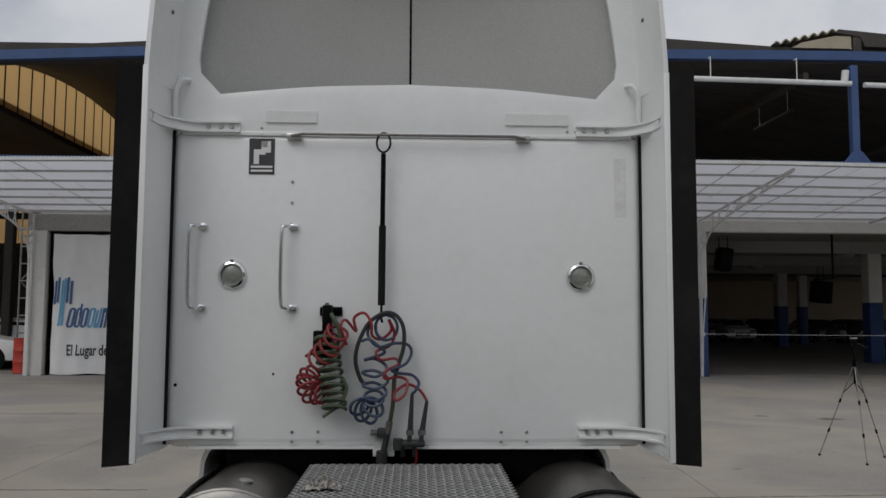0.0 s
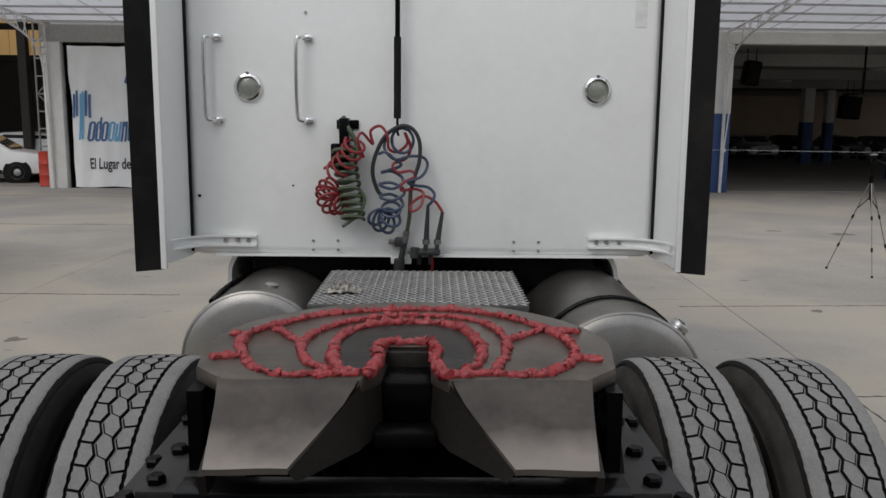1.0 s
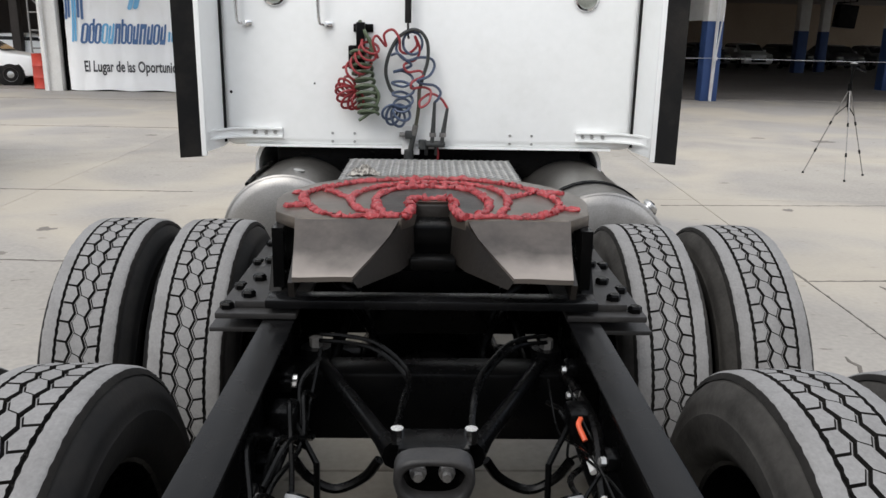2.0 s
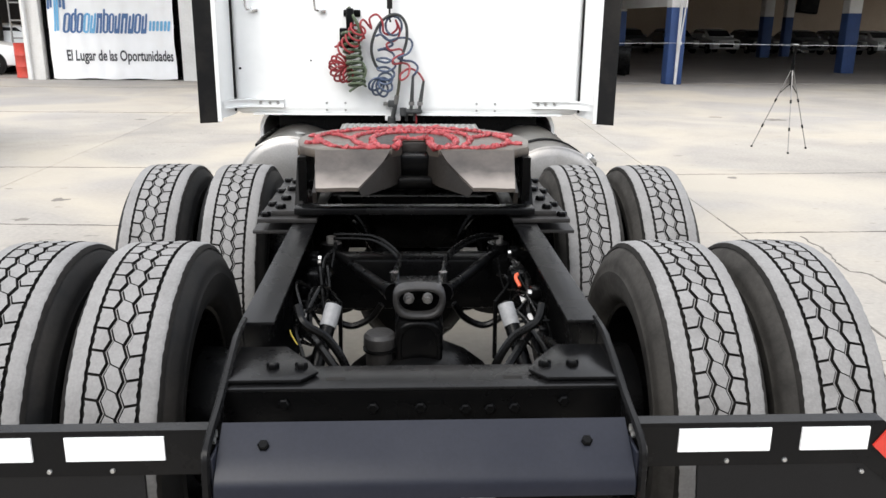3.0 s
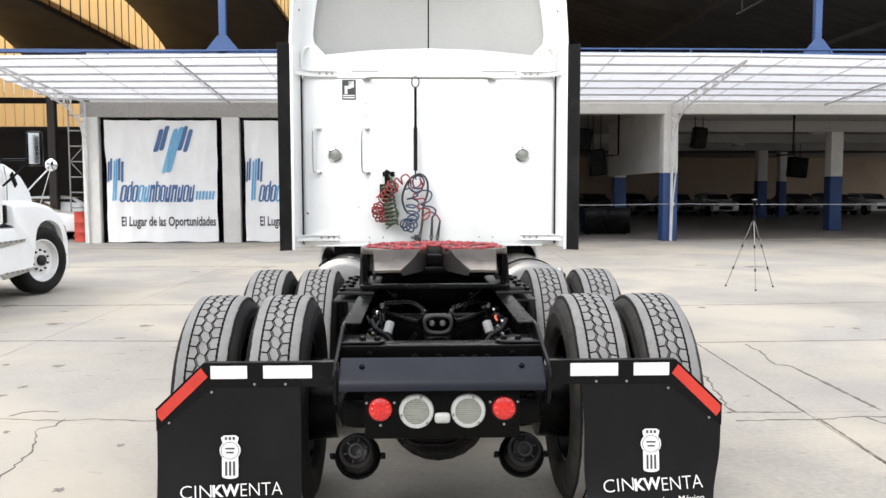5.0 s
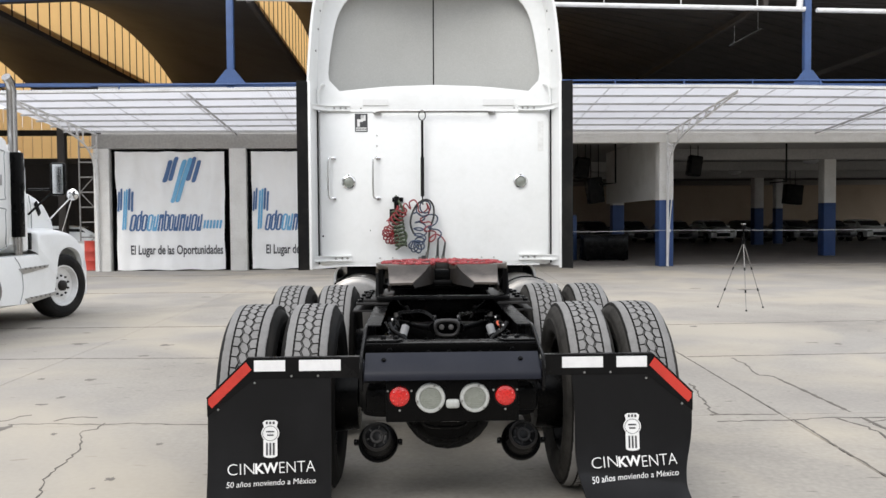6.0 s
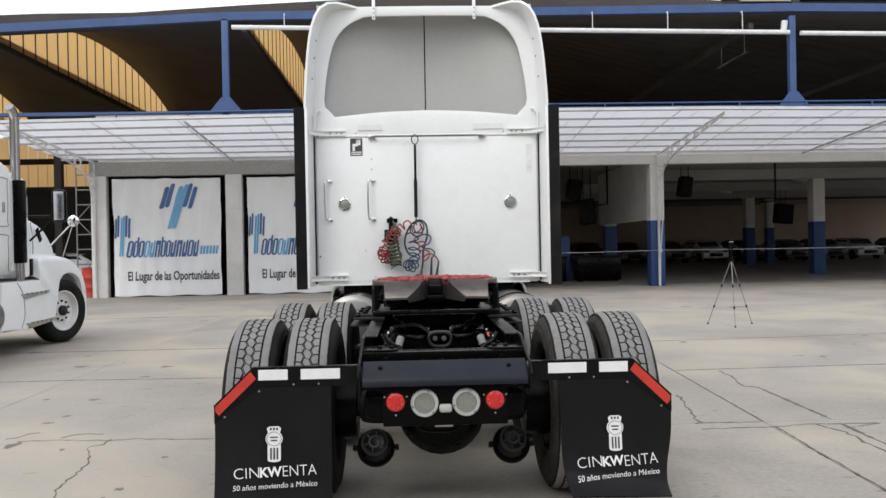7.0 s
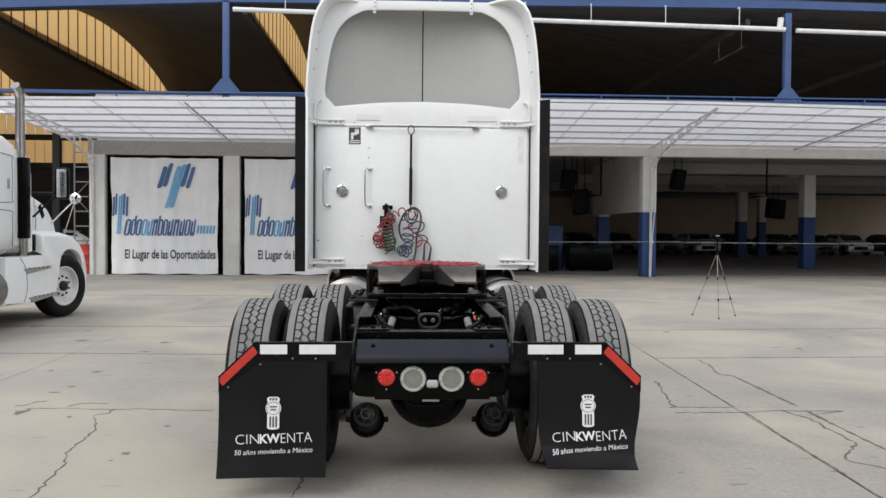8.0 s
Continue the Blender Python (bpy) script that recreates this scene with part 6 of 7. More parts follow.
for sg in (-1, 1):
    for k in range(7):
        x, y, z = rnd.uniform(0.3, 0.36), rnd.uniform(0.42, 0.75), rnd.uniform(0.82, 0.95)
        pts = [(sg * x, y, z)]
        for _ in range(4):
            y += rnd.uniform(0.08, 0.2)
            pts.append((sg * rnd.uniform(0.26, 0.365), y, rnd.uniform(0.82, 0.965)))
        part("wire", tube(bmesh.new(), smooth_line(pts, 6), rnd.choice((0.003, 0.004, 0.006)), 6), LINE, loom)
    for k in range(6):
        y, z = rnd.uniform(0.45, 1.25), rnd.uniform(0.84, 0.94)
        f = part("fitting", cube(*sorted((sg * 0.335, sg * 0.365)), y, y + rnd.uniform(0.03, 0.06), z, z + 0.03, bevel=0.006), BLACK, loom)
        part("nut", tube(bmesh.new(), [(sg * 0.325, y + 0.015, z + 0.015), (sg * 0.337, y + 0.015, z + 0.015)], 0.009, 6), BOLT if k % 2 else ALU, f)
part("wire", tube(bmesh.new(), smooth_line([(-0.345, 0.52, 0.93), (-0.335, 0.49, 0.925), (-0.32, 0.47, 0.91)], 5), 0.0016, 6), YELLOW_WIRE, loom, "yellow wire")

# fifth wheel and its mounting
FZ = 1.266
fifth = part("fifth_wheel_base", cube(-0.44, 0.44, 1.38, 1.46, 1.035, 1.06, bevel=0.005), SATIN, truck, "black mounting of the fifth wheel")
for sg in (-1, 1):
    bm = bmesh.new()
    box(bm, *sorted((sg * 0.36, sg * 0.575)), 1.39, 2.15, 1.003, 1.02, bevel=0.003)
    box(bm, *sorted((sg * 0.34, sg * 0.53)), 1.43, 2.05, 1.02, 1.04, bevel=0.003)
    box(bm, *sorted((sg * 0.453, sg * 0.60)), 1.42, 2.2, 0.955, 0.968, bevel=0.003)
    box(bm, *sorted((sg * 0.453, sg * 0.465)), 1.42, 2.2, 0.86, 0.955)
    pl = part("mounting_plate", bm, CASTING, fifth)
    bolts(pl, [(sg * 0.55, y, 1.02) for y in (1.43, 1.6, 1.85, 2.08)] + [(sg * 0.50, y, 1.04) for y in (1.47, 1.62, 1.8, 1.95)], 0.02, 0.018, (0, 0, 1), BLACK)
    bm = bmesh.new()
    prism(bm, [(1.52, 1.04), (1.98, 1.04), (1.86, 1.2), (1.64, 1.2)], in_yz, sg * 0.42, sg * 0.455)
    part("pedestal", bm, BLACK, fifth)
part("cross_plate", cube(-0.36, 0.36, 2.08, 2.1, 0.9, 1.07, bevel=0.003), BLACK, fifth)
part("lock_bar", cube(-0.40, 0.40, 1.52, 1.56, 1.10, 1.13, bevel=0.006), BLACK, fifth)
# top plate: rounded front, notch for the pin, sloping ramps behind
bm = bmesh.new()
half = [(0.05, 1.68), (0.05, 1.52), (0.085, 1.45), (0.36, 1.45), (0.43, 1.53), (0.449, 1.66)]
for k in range(13):
    a = radians(4 + 86 * k / 12)
    half.append((0.458 * math.cos(a), 1.68 + 0.458 * math.sin(a)))
outline = half + [(-x, y) for x, y in reversed(half[:-1])]
prism(bm, outline, in_xy, FZ - 0.035, FZ, bevel=0.006)
top = part("top_plate", bm, PLATE, fifth, "greasy brown steel top plate")
for sg in (-1, 1):
    bm = bmesh.new()
    rows = []
    for y, z in ((1.458, FZ - 0.001), (1.446, FZ - 0.004), (1.437, FZ - 0.014), (1.41, 1.2285), (1.38, 1.211), (1.34, 1.190), (1.30, 1.171), (1.272, 1.158)):
        f = (1.458 - y) / 0.186
        xs = [0.086 + 0.114 * f + (0.366 - 0.018 * f - 0.086 - 0.114 * f) * k / 8 for k in range(9)]
        rows.append([bm.verts.new((sg * x, y, z + 0.0015 * math.sin(x * 31 + y * 40))) for x in xs])
    for p, q in zip(rows, rows[1:]):
        for k in range(8):
            bm.faces.new((p[k], p[k + 1], q[k + 1], q[k]))
    solid(bm, 0.016)
    part("ramp", bm, RAMP, fifth, "steel ramp with wear and sky sheen coloured in towards its foot")
    bm = bmesh.new()
    prism(bm, [(1.45, FZ - 0.04), (1.36, 1.18), (1.28, 1.14), (1.29, 1.10), (1.5, 1.12), (1.8, 1.14), (1.9, FZ - 0.03)], in_yz, sg * 0.345, sg * 0.36)
    # curved cheek beside the pin's way in
    cheek = [(0.055, 1.70), (0.055, 1.52), (0.088, 1.45), (0.132, 1.385), (0.20, 1.276)]
    tops = [FZ - 0.02, FZ - 0.02, FZ - 0.014, 1.205, 1.15]
    lows = [1.15, 1.14, 1.14, 1.135, 1.122]
    inward = [0.0, 0.005, 0.03, 0.045, 0.012]
    a_, b_ = [bm.verts.new((sg * x, y, z)) for (x, y), z in zip(cheek, tops)], [bm.verts.new((sg * (x - d), y + 0.02, z)) for (x, y), z, d in zip(cheek, lows, inward)]
    for i in range(4):
        bm.faces.new((a_[i], a_[i + 1], b_[i + 1], b_[i]))
    part("web", bm, PLATE_DARK, fifth)
    bm = bmesh.new()
    prism(bm, [(1.46, 1.235), (1.46, 1.07), (1.75, 1.07), (1.75, 1.235)], in_yz, sg * 0.40, sg * 0.43)
    part("side_web", bm, BLACK, fifth)
bm = bmesh.new()
prism(bm, [(0.457 * math.cos(a), 1.68 + 0.457 * math.sin(a)) for a in (radians(180 * k / 24) for k in range(25))] + [(0.437 * math.cos(a), 1.68 + 0.437 * math.sin(a)) for a in (radians(180 - 180 * k / 24) for k in range(25))], in_xy, FZ - 0.12, FZ - 0.03)
part("skirt", bm, PLATE, fifth)
part("notch_lining", cube(-0.049, 0.049, 1.655, 1.678, FZ - 0.12, FZ - 0.006, bevel=0.003), PLATE_DARK, fifth)
part("release_bar", cube(-0.062, 0.062, 1.44, 1.5, 1.125, 1.16, bevel=0.008), BLACK, fifth)
part("throat_block", cube(-0.052, 0.052, 1.58, 1.64, 1.12, 1.184, bevel=0.006), BLACK, fifth)
part("jaw", cube(-0.12, 0.12, 1.55, 1.85, FZ - 0.13, FZ - 0.04, bevel=0.01), BLACK, fifth)


# dark wiped grease inside the innermost ring
bm = bmesh.new()
film = [(0.056, 1.50), (0.10, 1.50), (0.135, 1.56), (0.148, 1.66), (0.122, 1.80), (0.055, 1.872), (-0.03, 1.88), (-0.112, 1.83), (-0.152, 1.73), (-0.146, 1.59), (-0.12, 1.51), (-0.058, 1.50), (-0.058, 1.66), (-0.045, 1.695), (0.04, 1.695), (0.055, 1.66)]
prism(bm, film, in_xy, FZ - 0.004, FZ + 0.0015)
part("grease_film", bm, PLATE_DARK, top, "dark wiped film of old grease")


def bead(pts, r=0.0095):
    """A lumpy bead of grease along a line on the top plate."""
    rnd = random.Random(int(pts[0][0] * 1000) + len(pts))
    line = smooth_line([(x, y, FZ + 0.002) for x, y in pts], 26)
    keep = [line[0]]
    for p in line[1:]:
        if (p - keep[-1]).length > 0.0042:
            keep.append(p)
    line = [p + Vector((rnd.uniform(-0.004, 0.004), rnd.uniform(-0.004, 0.004), rnd.uniform(-0.002, 0.003))) for p in keep]
    bm = bmesh.new()
    tube(bm, line, r, 8, radii=[r * (rnd.uniform(0.55, 1.05) + (0.35 if rnd.random() < 0.25 else 0)) * 0.88 for _ in line])
    for v in bm.verts:
        v.co += Vector((rnd.uniform(-1, 1), rnd.uniform(-1, 1), rnd.uniform(-0.6, 1))) * 0.0036
    part("grease_bead", bm, GREASE, top, "thick bead of red grease", 100)


def ring(cx, cy, rx, ry, a0, a1, n=14):
    return [(cx + rx * math.cos(radians(a0 + (a1 - a0) * k / n)), cy + ry * math.sin(radians(a0 + (a1 - a0) * k / n))) for k in range(n + 1)]


# outer ring, second and third rings, the way in, and the short strokes between them
bead([(-0.09, 1.47), (-0.18, 1.465), (-0.27, 1.475), (-0.34, 1.57), (-0.38, 1.75), (-0.32, 1.864), (-0.218, 1.976), (-0.04, 2.03), (0.12, 2.025), (0.254, 1.94), (0.322, 1.836), (0.366, 1.705), (0.35, 1.576), (0.294, 1.485), (0.24, 1.468), (0.17, 1.475), (0.09, 1.462)], 0.0115)
bead([(-0.143, 1.475), (-0.207, 1.55), (-0.241, 1.686), (-0.219, 1.8), (-0.153, 1.893), (-0.036, 1.957), (0.103, 1.948), (0.181, 1.884), (0.219, 1.752), (0.212, 1.612), (0.173, 1.48)], 0.0105)
bead([(-0.095, 1.47), (-0.133, 1.50), (-0.157, 1.587), (-0.162, 1.731), (-0.121, 1.837), (-0.033, 1.891), (0.061, 1.882), (0.132, 1.807), (0.161, 1.651), (0.147, 1.545), (0.115, 1.48)], 0.0125)
bead([(-0.08, 1.465), (-0.062, 1.53), (-0.064, 1.665), (-0.045, 1.70), (0.04, 1.70), (0.056, 1.66), (0.06, 1.55), (0.075, 1.47), (0.09, 1.452)], 0.0145)
for p, q in (((-0.333, 1.832), (-0.245, 1.7)), ((0.321, 1.826), (0.22, 1.72)), ((-0.41, 1.575), (-0.35, 1.6)), ((-0.415, 1.775), (-0.375, 1.75)), ((0.345, 1.81), (0.405, 1.805)), ((0.352, 1.595), (0.405, 1.572))):
    bead([p, ((p[0] + q[0]) / 2, (p[1] + q[1]) / 2), q], 0.011)

# deck plate with raised lozenges
deck = part("deck_plate", cube(-0.415, 0.41, 2.84, 3.55, 1.06, 1.1, bevel=0.004), DECK, truck, "diamond-patterned aluminium deck plate")
bm = bmesh.new()
for i in range(24):
    for j in range(30):
        x, y = -0.402 + (i + 0.5 * (j % 2)) * 0.0343, 2.853 + j * 0.0234
        a = radians(42 if j % 2 else -42)
        c, s = math.cos(a), math.sin(a)
        pts = [(0.0185, 0), (0, 0.0052), (-0.0185, 0), (0, -0.0052)]
        base = [bm.verts.new((x + u * c - v * s, y + u * s + v * c, 1.1)) for u, v in pts]
        peak = [bm.verts.new((x + 0.6 * (u * c - v * s), y + 0.6 * (u * s + v * c), 1.104)) for u, v in pts]
        bm.faces.new(peak)
        for k in range(4):
            bm.faces.new((base[k], base[(k + 1) % 4], peak[(k + 1) % 4], peak[k]))
tagged(part("lozenge_relief", bm, RELIEF, deck), kind="stuff")

# fuel tanks
for sg in (-1, 1):
    tx, ty = (-0.715, 3.27) if sg < 0 else (0.795, 2.92)
    bm = lathe(bmesh.new(), [(0.305, 0.035), (0.31, 0.04), (0.31, 2.1), (0, 2.12)], (tx, ty, 0.745), (0, 1, 0), 40)
    tank = part("fuel_tank", bm, TANK_SIDE, truck, "dull aluminium fuel tank")
    part("end_cap", lathe(bmesh.new(), [(0, -0.035), (0.15, -0.03), (0.26, -0.012), (0.3, 0.0), (0.311, 0.012), (0.312, 0.03), (0.30, 0.036)], (tx, ty, 0.745), (0, 1, 0), 40), TANK, tank)
    part("rim", lathe(bmesh.new(), [(0.306, 0.002), (0.314, 0.006), (0.316, 0.011), (0.314, 0.016), (0.308, 0.018)], (tx, ty, 0.745), (0, 1, 0), 44), TANK, tank)
    if sg > 0:
        for y in (ty + 0.28, ty + 1.1):
            # strap with a raised bead along each edge
            part("strap", lathe(bmesh.new(), [(0.309, -0.022), (0.319, -0.019), (0.319, -0.011), (0.313, -0.006), (0.313, 0.006), (0.319, 0.011), (0.319, 0.019), (0.309, 0.022)], (tx, y, 0.745), (0, 1, 0), 40), BLACK, tank, "black steel tank strap")
        neck = part("filler_neck", lathe(bmesh.new(), [(0.03, -0.02), (0.03, 0.012), (0.038, 0.014), (0.038, 0.030), (0.032, 0.036), (0, 0.037)], (tx + 0.225, ty + 0.12, 0.745 + 0.215), (0.7, 0, 0.71), 20), ALU, tank, "bright filler neck with its cap")
        part("cap_grip", tube(bmesh.new(), [(tx + 0.245, ty + 0.09, 0.99), (tx + 0.245, ty + 0.15, 0.99)], 0.007, 8), BLACK, neck)
        part("hose", tube(bmesh.new(), smooth_line([(tx + 0.26, ty + 0.16, 0.95), (tx + 0.29, ty + 0.22, 0.93), (tx + 0.305, ty + 0.3, 0.88)], 5), 0.012, 8), LINE, tank)
    else:
        part("plug", lathe(bmesh.new(), [(0.03, 0.0), (0.03, 0.008), (0.022, 0.012), (0, 0.012)], (tx + 0.05, ty + 0.16, 0.745 + 0.305), (0.16, 0, 0.99), 18), ALU, tank, "bright tank plug")
        part("hose", tube(bmesh.new(), smooth_line([(tx - 0.2, ty + 0.1, 0.99), (tx - 0.2, ty + 0.3, 1.0), (tx - 0.17, ty + 0.5, 1.02), (tx - 0.15, ty + 0.8, 1.03)], 5), 0.014, 8), LINE, tank)
    # white side skirt
    bm = bmesh.new()
    sec = [(0.88, 1.145), (0.94, 1.125), (0.98, 1.07), (0.995, 0.97), (1.0, 0.5)]
    pts = [(sg * p.x, p.z) for p in smooth_line([(x, 0, z) for x, z in sec], 4)]
    loop = pts + [(u - sg * 0.02, v - 0.012) for u, v in reversed(pts)]
    prism(bm, loop, in_xz, 3.95, 6.3)
    part("side_skirt", bm, WHITE, truck)
part("under_body", cube(-0.86, 0.86, 3.9, 6.2, 0.95, 1.128, bevel=0.02), BLACK, truck)
part("gearbox", cube(-0.3, 0.3, 3.9, 6.0, 0.45, 0.94, bevel=0.08), BLACK, truck)


# ---- loose things ----
# crumpled rag on the deck plate
bm = bmesh.new()
rnd = random.Random(4)
grid = [[bm.verts.new((-0.10 + 0.0125 * i + rnd.uniform(-0.006, 0.006), -0.055 + 0.012 * j + rnd.uniform(-0.006, 0.006),
                       0.004 + max(0, rnd.uniform(-0.02, 0.075)) * math.sin(math.pi * (i + 0.5) / 17) * math.sin(math.pi * (j + 0.5) / 10))) for j in range(10)] for i in range(17)]
for i in range(16):
    for j in range(9):
        bm.faces.new((grid[i][j], grid[i + 1][j], grid[i + 1][j + 1], grid[i][j + 1]))
solid(bm, 0.003)
rag = tagged(part("rag", bm, RAG, angle=10), "crumpled pale rag lying on the deck plate", "rag")
rag.matrix_basis = pose(-0.268, 3.05, 1.105) @ Matrix.Scale(0.72, 4)

# camera tripod
tripod = thing("tripod", "thin black camera tripod standing on the concrete", "tripod")
feet, head = ((5.21, 9.95), (5.44, 9.29), (5.95, 9.78)), Vector((5.56, 9.70, 1.16))
part("column", tube(bmesh.new(), [head + Vector((0, 0, -0.25)), head + Vector((0, 0, 0.22))], 0.014, 10), BLACK, tripod)
part("collar", tube(bmesh.new(), [head + Vector((0, 0, -0.04)), head + Vector((0, 0, 0.05))], 0.028, 12), BLACK, tripod)
h = part("pan_head", cube(5.535, 5.585, 9.67, 9.73, 1.38, 1.46, bevel=0.01), BLACK, tripod)
part("mount", cube(5.53, 5.59, 9.665, 9.735, 1.46, 1.475, bevel=0.003), ALU, h)
part("pan_handle", tube(bmesh.new(), [(5.56, 9.68, 1.42), (5.62, 9.5, 1.36)], 0.008, 8), BLACK, tripod)
for x, y in feet:
    f = Vector((x, y, 0.0))
    leg = part("leg", tube(bmesh.new(), [head, head.lerp(f, 0.4)], 0.0085, 10), BOLT, tripod)
    part("lower_tube", tube(bmesh.new(), [head.lerp(f, 0.4), head.lerp(f, 0.985)], 0.006, 8), BOLT, leg)
    for k in (0.4, 0.72):
        part("clamp", tube(bmesh.new(), [head.lerp(f, k - 0.02), head.lerp(f, k + 0.02)], 0.013, 8), BLACK, leg)
    part("foot", tube(bmesh.new(), [head.lerp(f, 0.98), f], 0.014, 8), RUBBER, leg)
    part("brace", tube(bmesh.new(), [head + Vector((0, 0, -0.22)), head.lerp(f, 0.32)], 0.006, 6), BLACK, tripod)


# second tractor unit, parked beside the first with its front wheel turned
def other_truck():
    t = thing("semi_truck", "white tractor unit parked with its front wheel turned out", "truck", "", "", Matrix.Translation((-6.98, 9.6, 0)))
    def shell(sections, name, m=WHITE, label=""):
        """A smooth body through rounded rectangles (y, half width, bottom, top, roundness)."""
        bm = bmesh.new()
        rings = []
        for y, w, z0, z1, n in sections:
            ring_, cz, hz = [], (z0 + z1) / 2, (z1 - z0) / 2
            for k in range(36):
                a = 2 * math.pi * k / 36
                c, s = math.cos(a), math.sin(a)
                r = (abs(c) ** n + abs(s) ** n) ** (-1 / n)
                ring_.append(bm.verts.new((w * r * c, y, cz + hz * r * s)))
            rings.append(ring_)
        for a, b in zip(rings, rings[1:]):
            for k in range(36):
                bm.faces.new((a[k], a[(k + 1) % 36], b[(k + 1) % 36], b[k]))
        bm.faces.new(rings[0]), bm.faces.new(rings[-1])
        return part(name, bm, m, t, label, 45)
    seam = surf("seam_grey", (0.3, 0.31, 0.32), (0.2, 0.2, 0.21), 0.6)
    sl = shell([(-4.2, 1.03, 1.12, 2.9, 12), (-1.78, 1.03, 1.12, 2.9, 12), (-1.7, 1.01, 1.14, 2.87, 10)], "sleeper")
    for z0, z1 in ((1.2, 1.78), (1.9, 2.6)):
        loop = [(-3.2, z0), (-1.95, z0), (-1.85, z0 + 0.1), (-1.85, z1 - 0.1), (-1.95, z1), (-3.2, z1)]
        part("locker_seam", tube(bmesh.new(), smooth_line([(1.031, y, z) for y, z in loop], 4), 0.008, 5), seam, sl)
    part("locker_handle", cube(1.03, 1.05, -2.0, -1.95, 2.1, 2.25, bevel=0.006), ALU, sl)
    cab = shell([(-1.66, 0.99, 1.12, 2.74, 12), (-1.16, 0.99, 1.12, 2.74, 12), (-1.1, 0.97, 1.14, 2.68, 9), (-0.85, 0.85, 1.14, 2.4, 6), (-0.55, 0.72, 1.14, 2.05, 5)], "cab")
    part("side_window", cube(0.97, 0.994, -1.36, -1.16, 2.05, 2.5, bevel=0.01), GLASS_DARK, cab)
    part("windscreen", moved(cube(-0.7, 0.7, -0.012, 0.012, -0.3, 0.3, bevel=0.01), 0, -0.83, 2.44, 42), GLASS_DARK, cab)
    part("cab_corner_fairing", cube(0.9, 1.0, -1.24, -1.1, 1.14, 2.0, bevel=0.04), WHITE, cab)
    hood = shell([(-0.72, 0.84, 0.95, 2.1, 5), (-0.3, 0.82, 0.95, 2.08, 4.5), (0.1, 0.76, 0.95, 1.97, 4), (0.45, 0.68, 0.9, 1.8, 3.6), (0.78, 0.58, 0.85, 1.52, 3.2), (1.0, 0.5, 0.8, 1.26, 3), (1.12, 0.4, 0.8, 1.06, 3)], "hood")
    part("hood_vent", moved(cube(-0.01, 0.012, -0.05, 0.05, -0.12, 0.12, bevel=0.01), 0.828, -0.42, 1.8, 35, 0, 0), BLACK, hood)
    part("hood_seam", tube(bmesh.new(), smooth_line([(0.842, -0.68, 1.3), (0.842, -0.66, 1.7), (0.80, -0.64, 2.0)], 4), 0.008, 5), seam, hood)
    part("hinge_gap", cube(0.85, 0.99, -1.08, -0.98, 1.16, 1.42, bevel=0.01), BLACK, hood)
    for sg in (-1, 1):
        # fender: side sheet with the wheel opening, and a rounded top running in to the hood
        crown_ = [(-0.98, 1.12), (-0.96, 1.36), (-0.86, 1.43), (-0.4, 1.435), (0.0, 1.415), (0.33, 1.35), (0.58, 1.22), (0.74, 1.04), (0.81, 0.84), (0.80, 0.62)]
        crown_ = [(p.x, p.z) for p in smooth_line([(y, 0, z) for y, z in crown_], 4)]
        opening = [(0.63, 0.62), (0.62, 0.83), (0.52, 1.03), (0.32, 1.13), (0.08, 1.165), (-0.14, 1.13), (-0.28, 1.03), (-0.34, 0.88), (-0.37, 0.7)]
        opening = [(p.x, p.z) for p in smooth_line([(y, 0, z) for y, z in opening], 4)]
        bm = bmesh.new()
        n = len(crown_)
        rings = [[bm.verts.new((sg * x, y, z + dz)) for y, z in crown_] for x, dz in ((1.085, -0.075), (1.075, -0.03), (1.045, 0.0), (0.95, 0.03), (0.6, 0.1))]
        low = []
        for k in range(n):
            y, z = crown_[k]
            j = (1 - k / (n - 1)) * (len(opening) - 1)
            i = min(int(j), len(opening) - 2)
            u, v = [opening[i][c] + (opening[i + 1][c] - opening[i][c]) * (j - i) for c in (0, 1)]
            low.append(bm.verts.new((sg * 1.09, u, v)))
        lip_ = [bm.verts.new((sg * 1.02, v.co.y, v.co.z - 0.012)) for v in low]
        rings = [lip_, low] + rings
        for A, B in zip(rings, rings[1:]):
            for k in range(n - 1):
                bm.faces.new((A[k], A[k + 1], B[k + 1], B[k]))
        solid(bm, 0.02)
        part("fender", bm, WHITE, t, angle=50)
        bm = bmesh.new()
        prism(bm, [(-2.18, 0.38), (-2.16, 1.09), (-0.36, 1.09), (-0.37, 0.72), (-0.42, 0.44), (-1.49, 0.37)], in_yz, sg * 0.84, sg * 1.085, bevel=0.035)
        fa = part("step_fairing", bm, WHITE, t)
        part("fairing_seam", tube(bmesh.new(), smooth_line([(sg * 1.086, -1.72, 1.07), (sg * 1.086, -1.55, 0.9), (sg * 1.086, -1.5, 0.6), (sg * 1.086, -1.6, 0.39)], 5), 0.008, 5), seam, fa)
        for z, y0, y1 in ((0.85, -1.62, -0.71), (0.40, -1.46, -0.46)):
            bm = bmesh.new()
            prism(bm, [(y0, z + 0.05), (y1 + 0.03, z + 0.065), (y1, z + 0.02), (y0 + 0.12, z - 0.035)], in_yz, sg * 1.06, sg * 1.105, bevel=0.008)
            part("step", bm, ALU, fa, "ribbed aluminium step")
            for k in range(5):
                part("step_rib", cube(*sorted((sg * 1.06, sg * 1.11)), y0 + 0.16 + 0.15 * k, y0 + 0.2 + 0.15 * k, z + 0.03, z + 0.058), BOLT, fa)
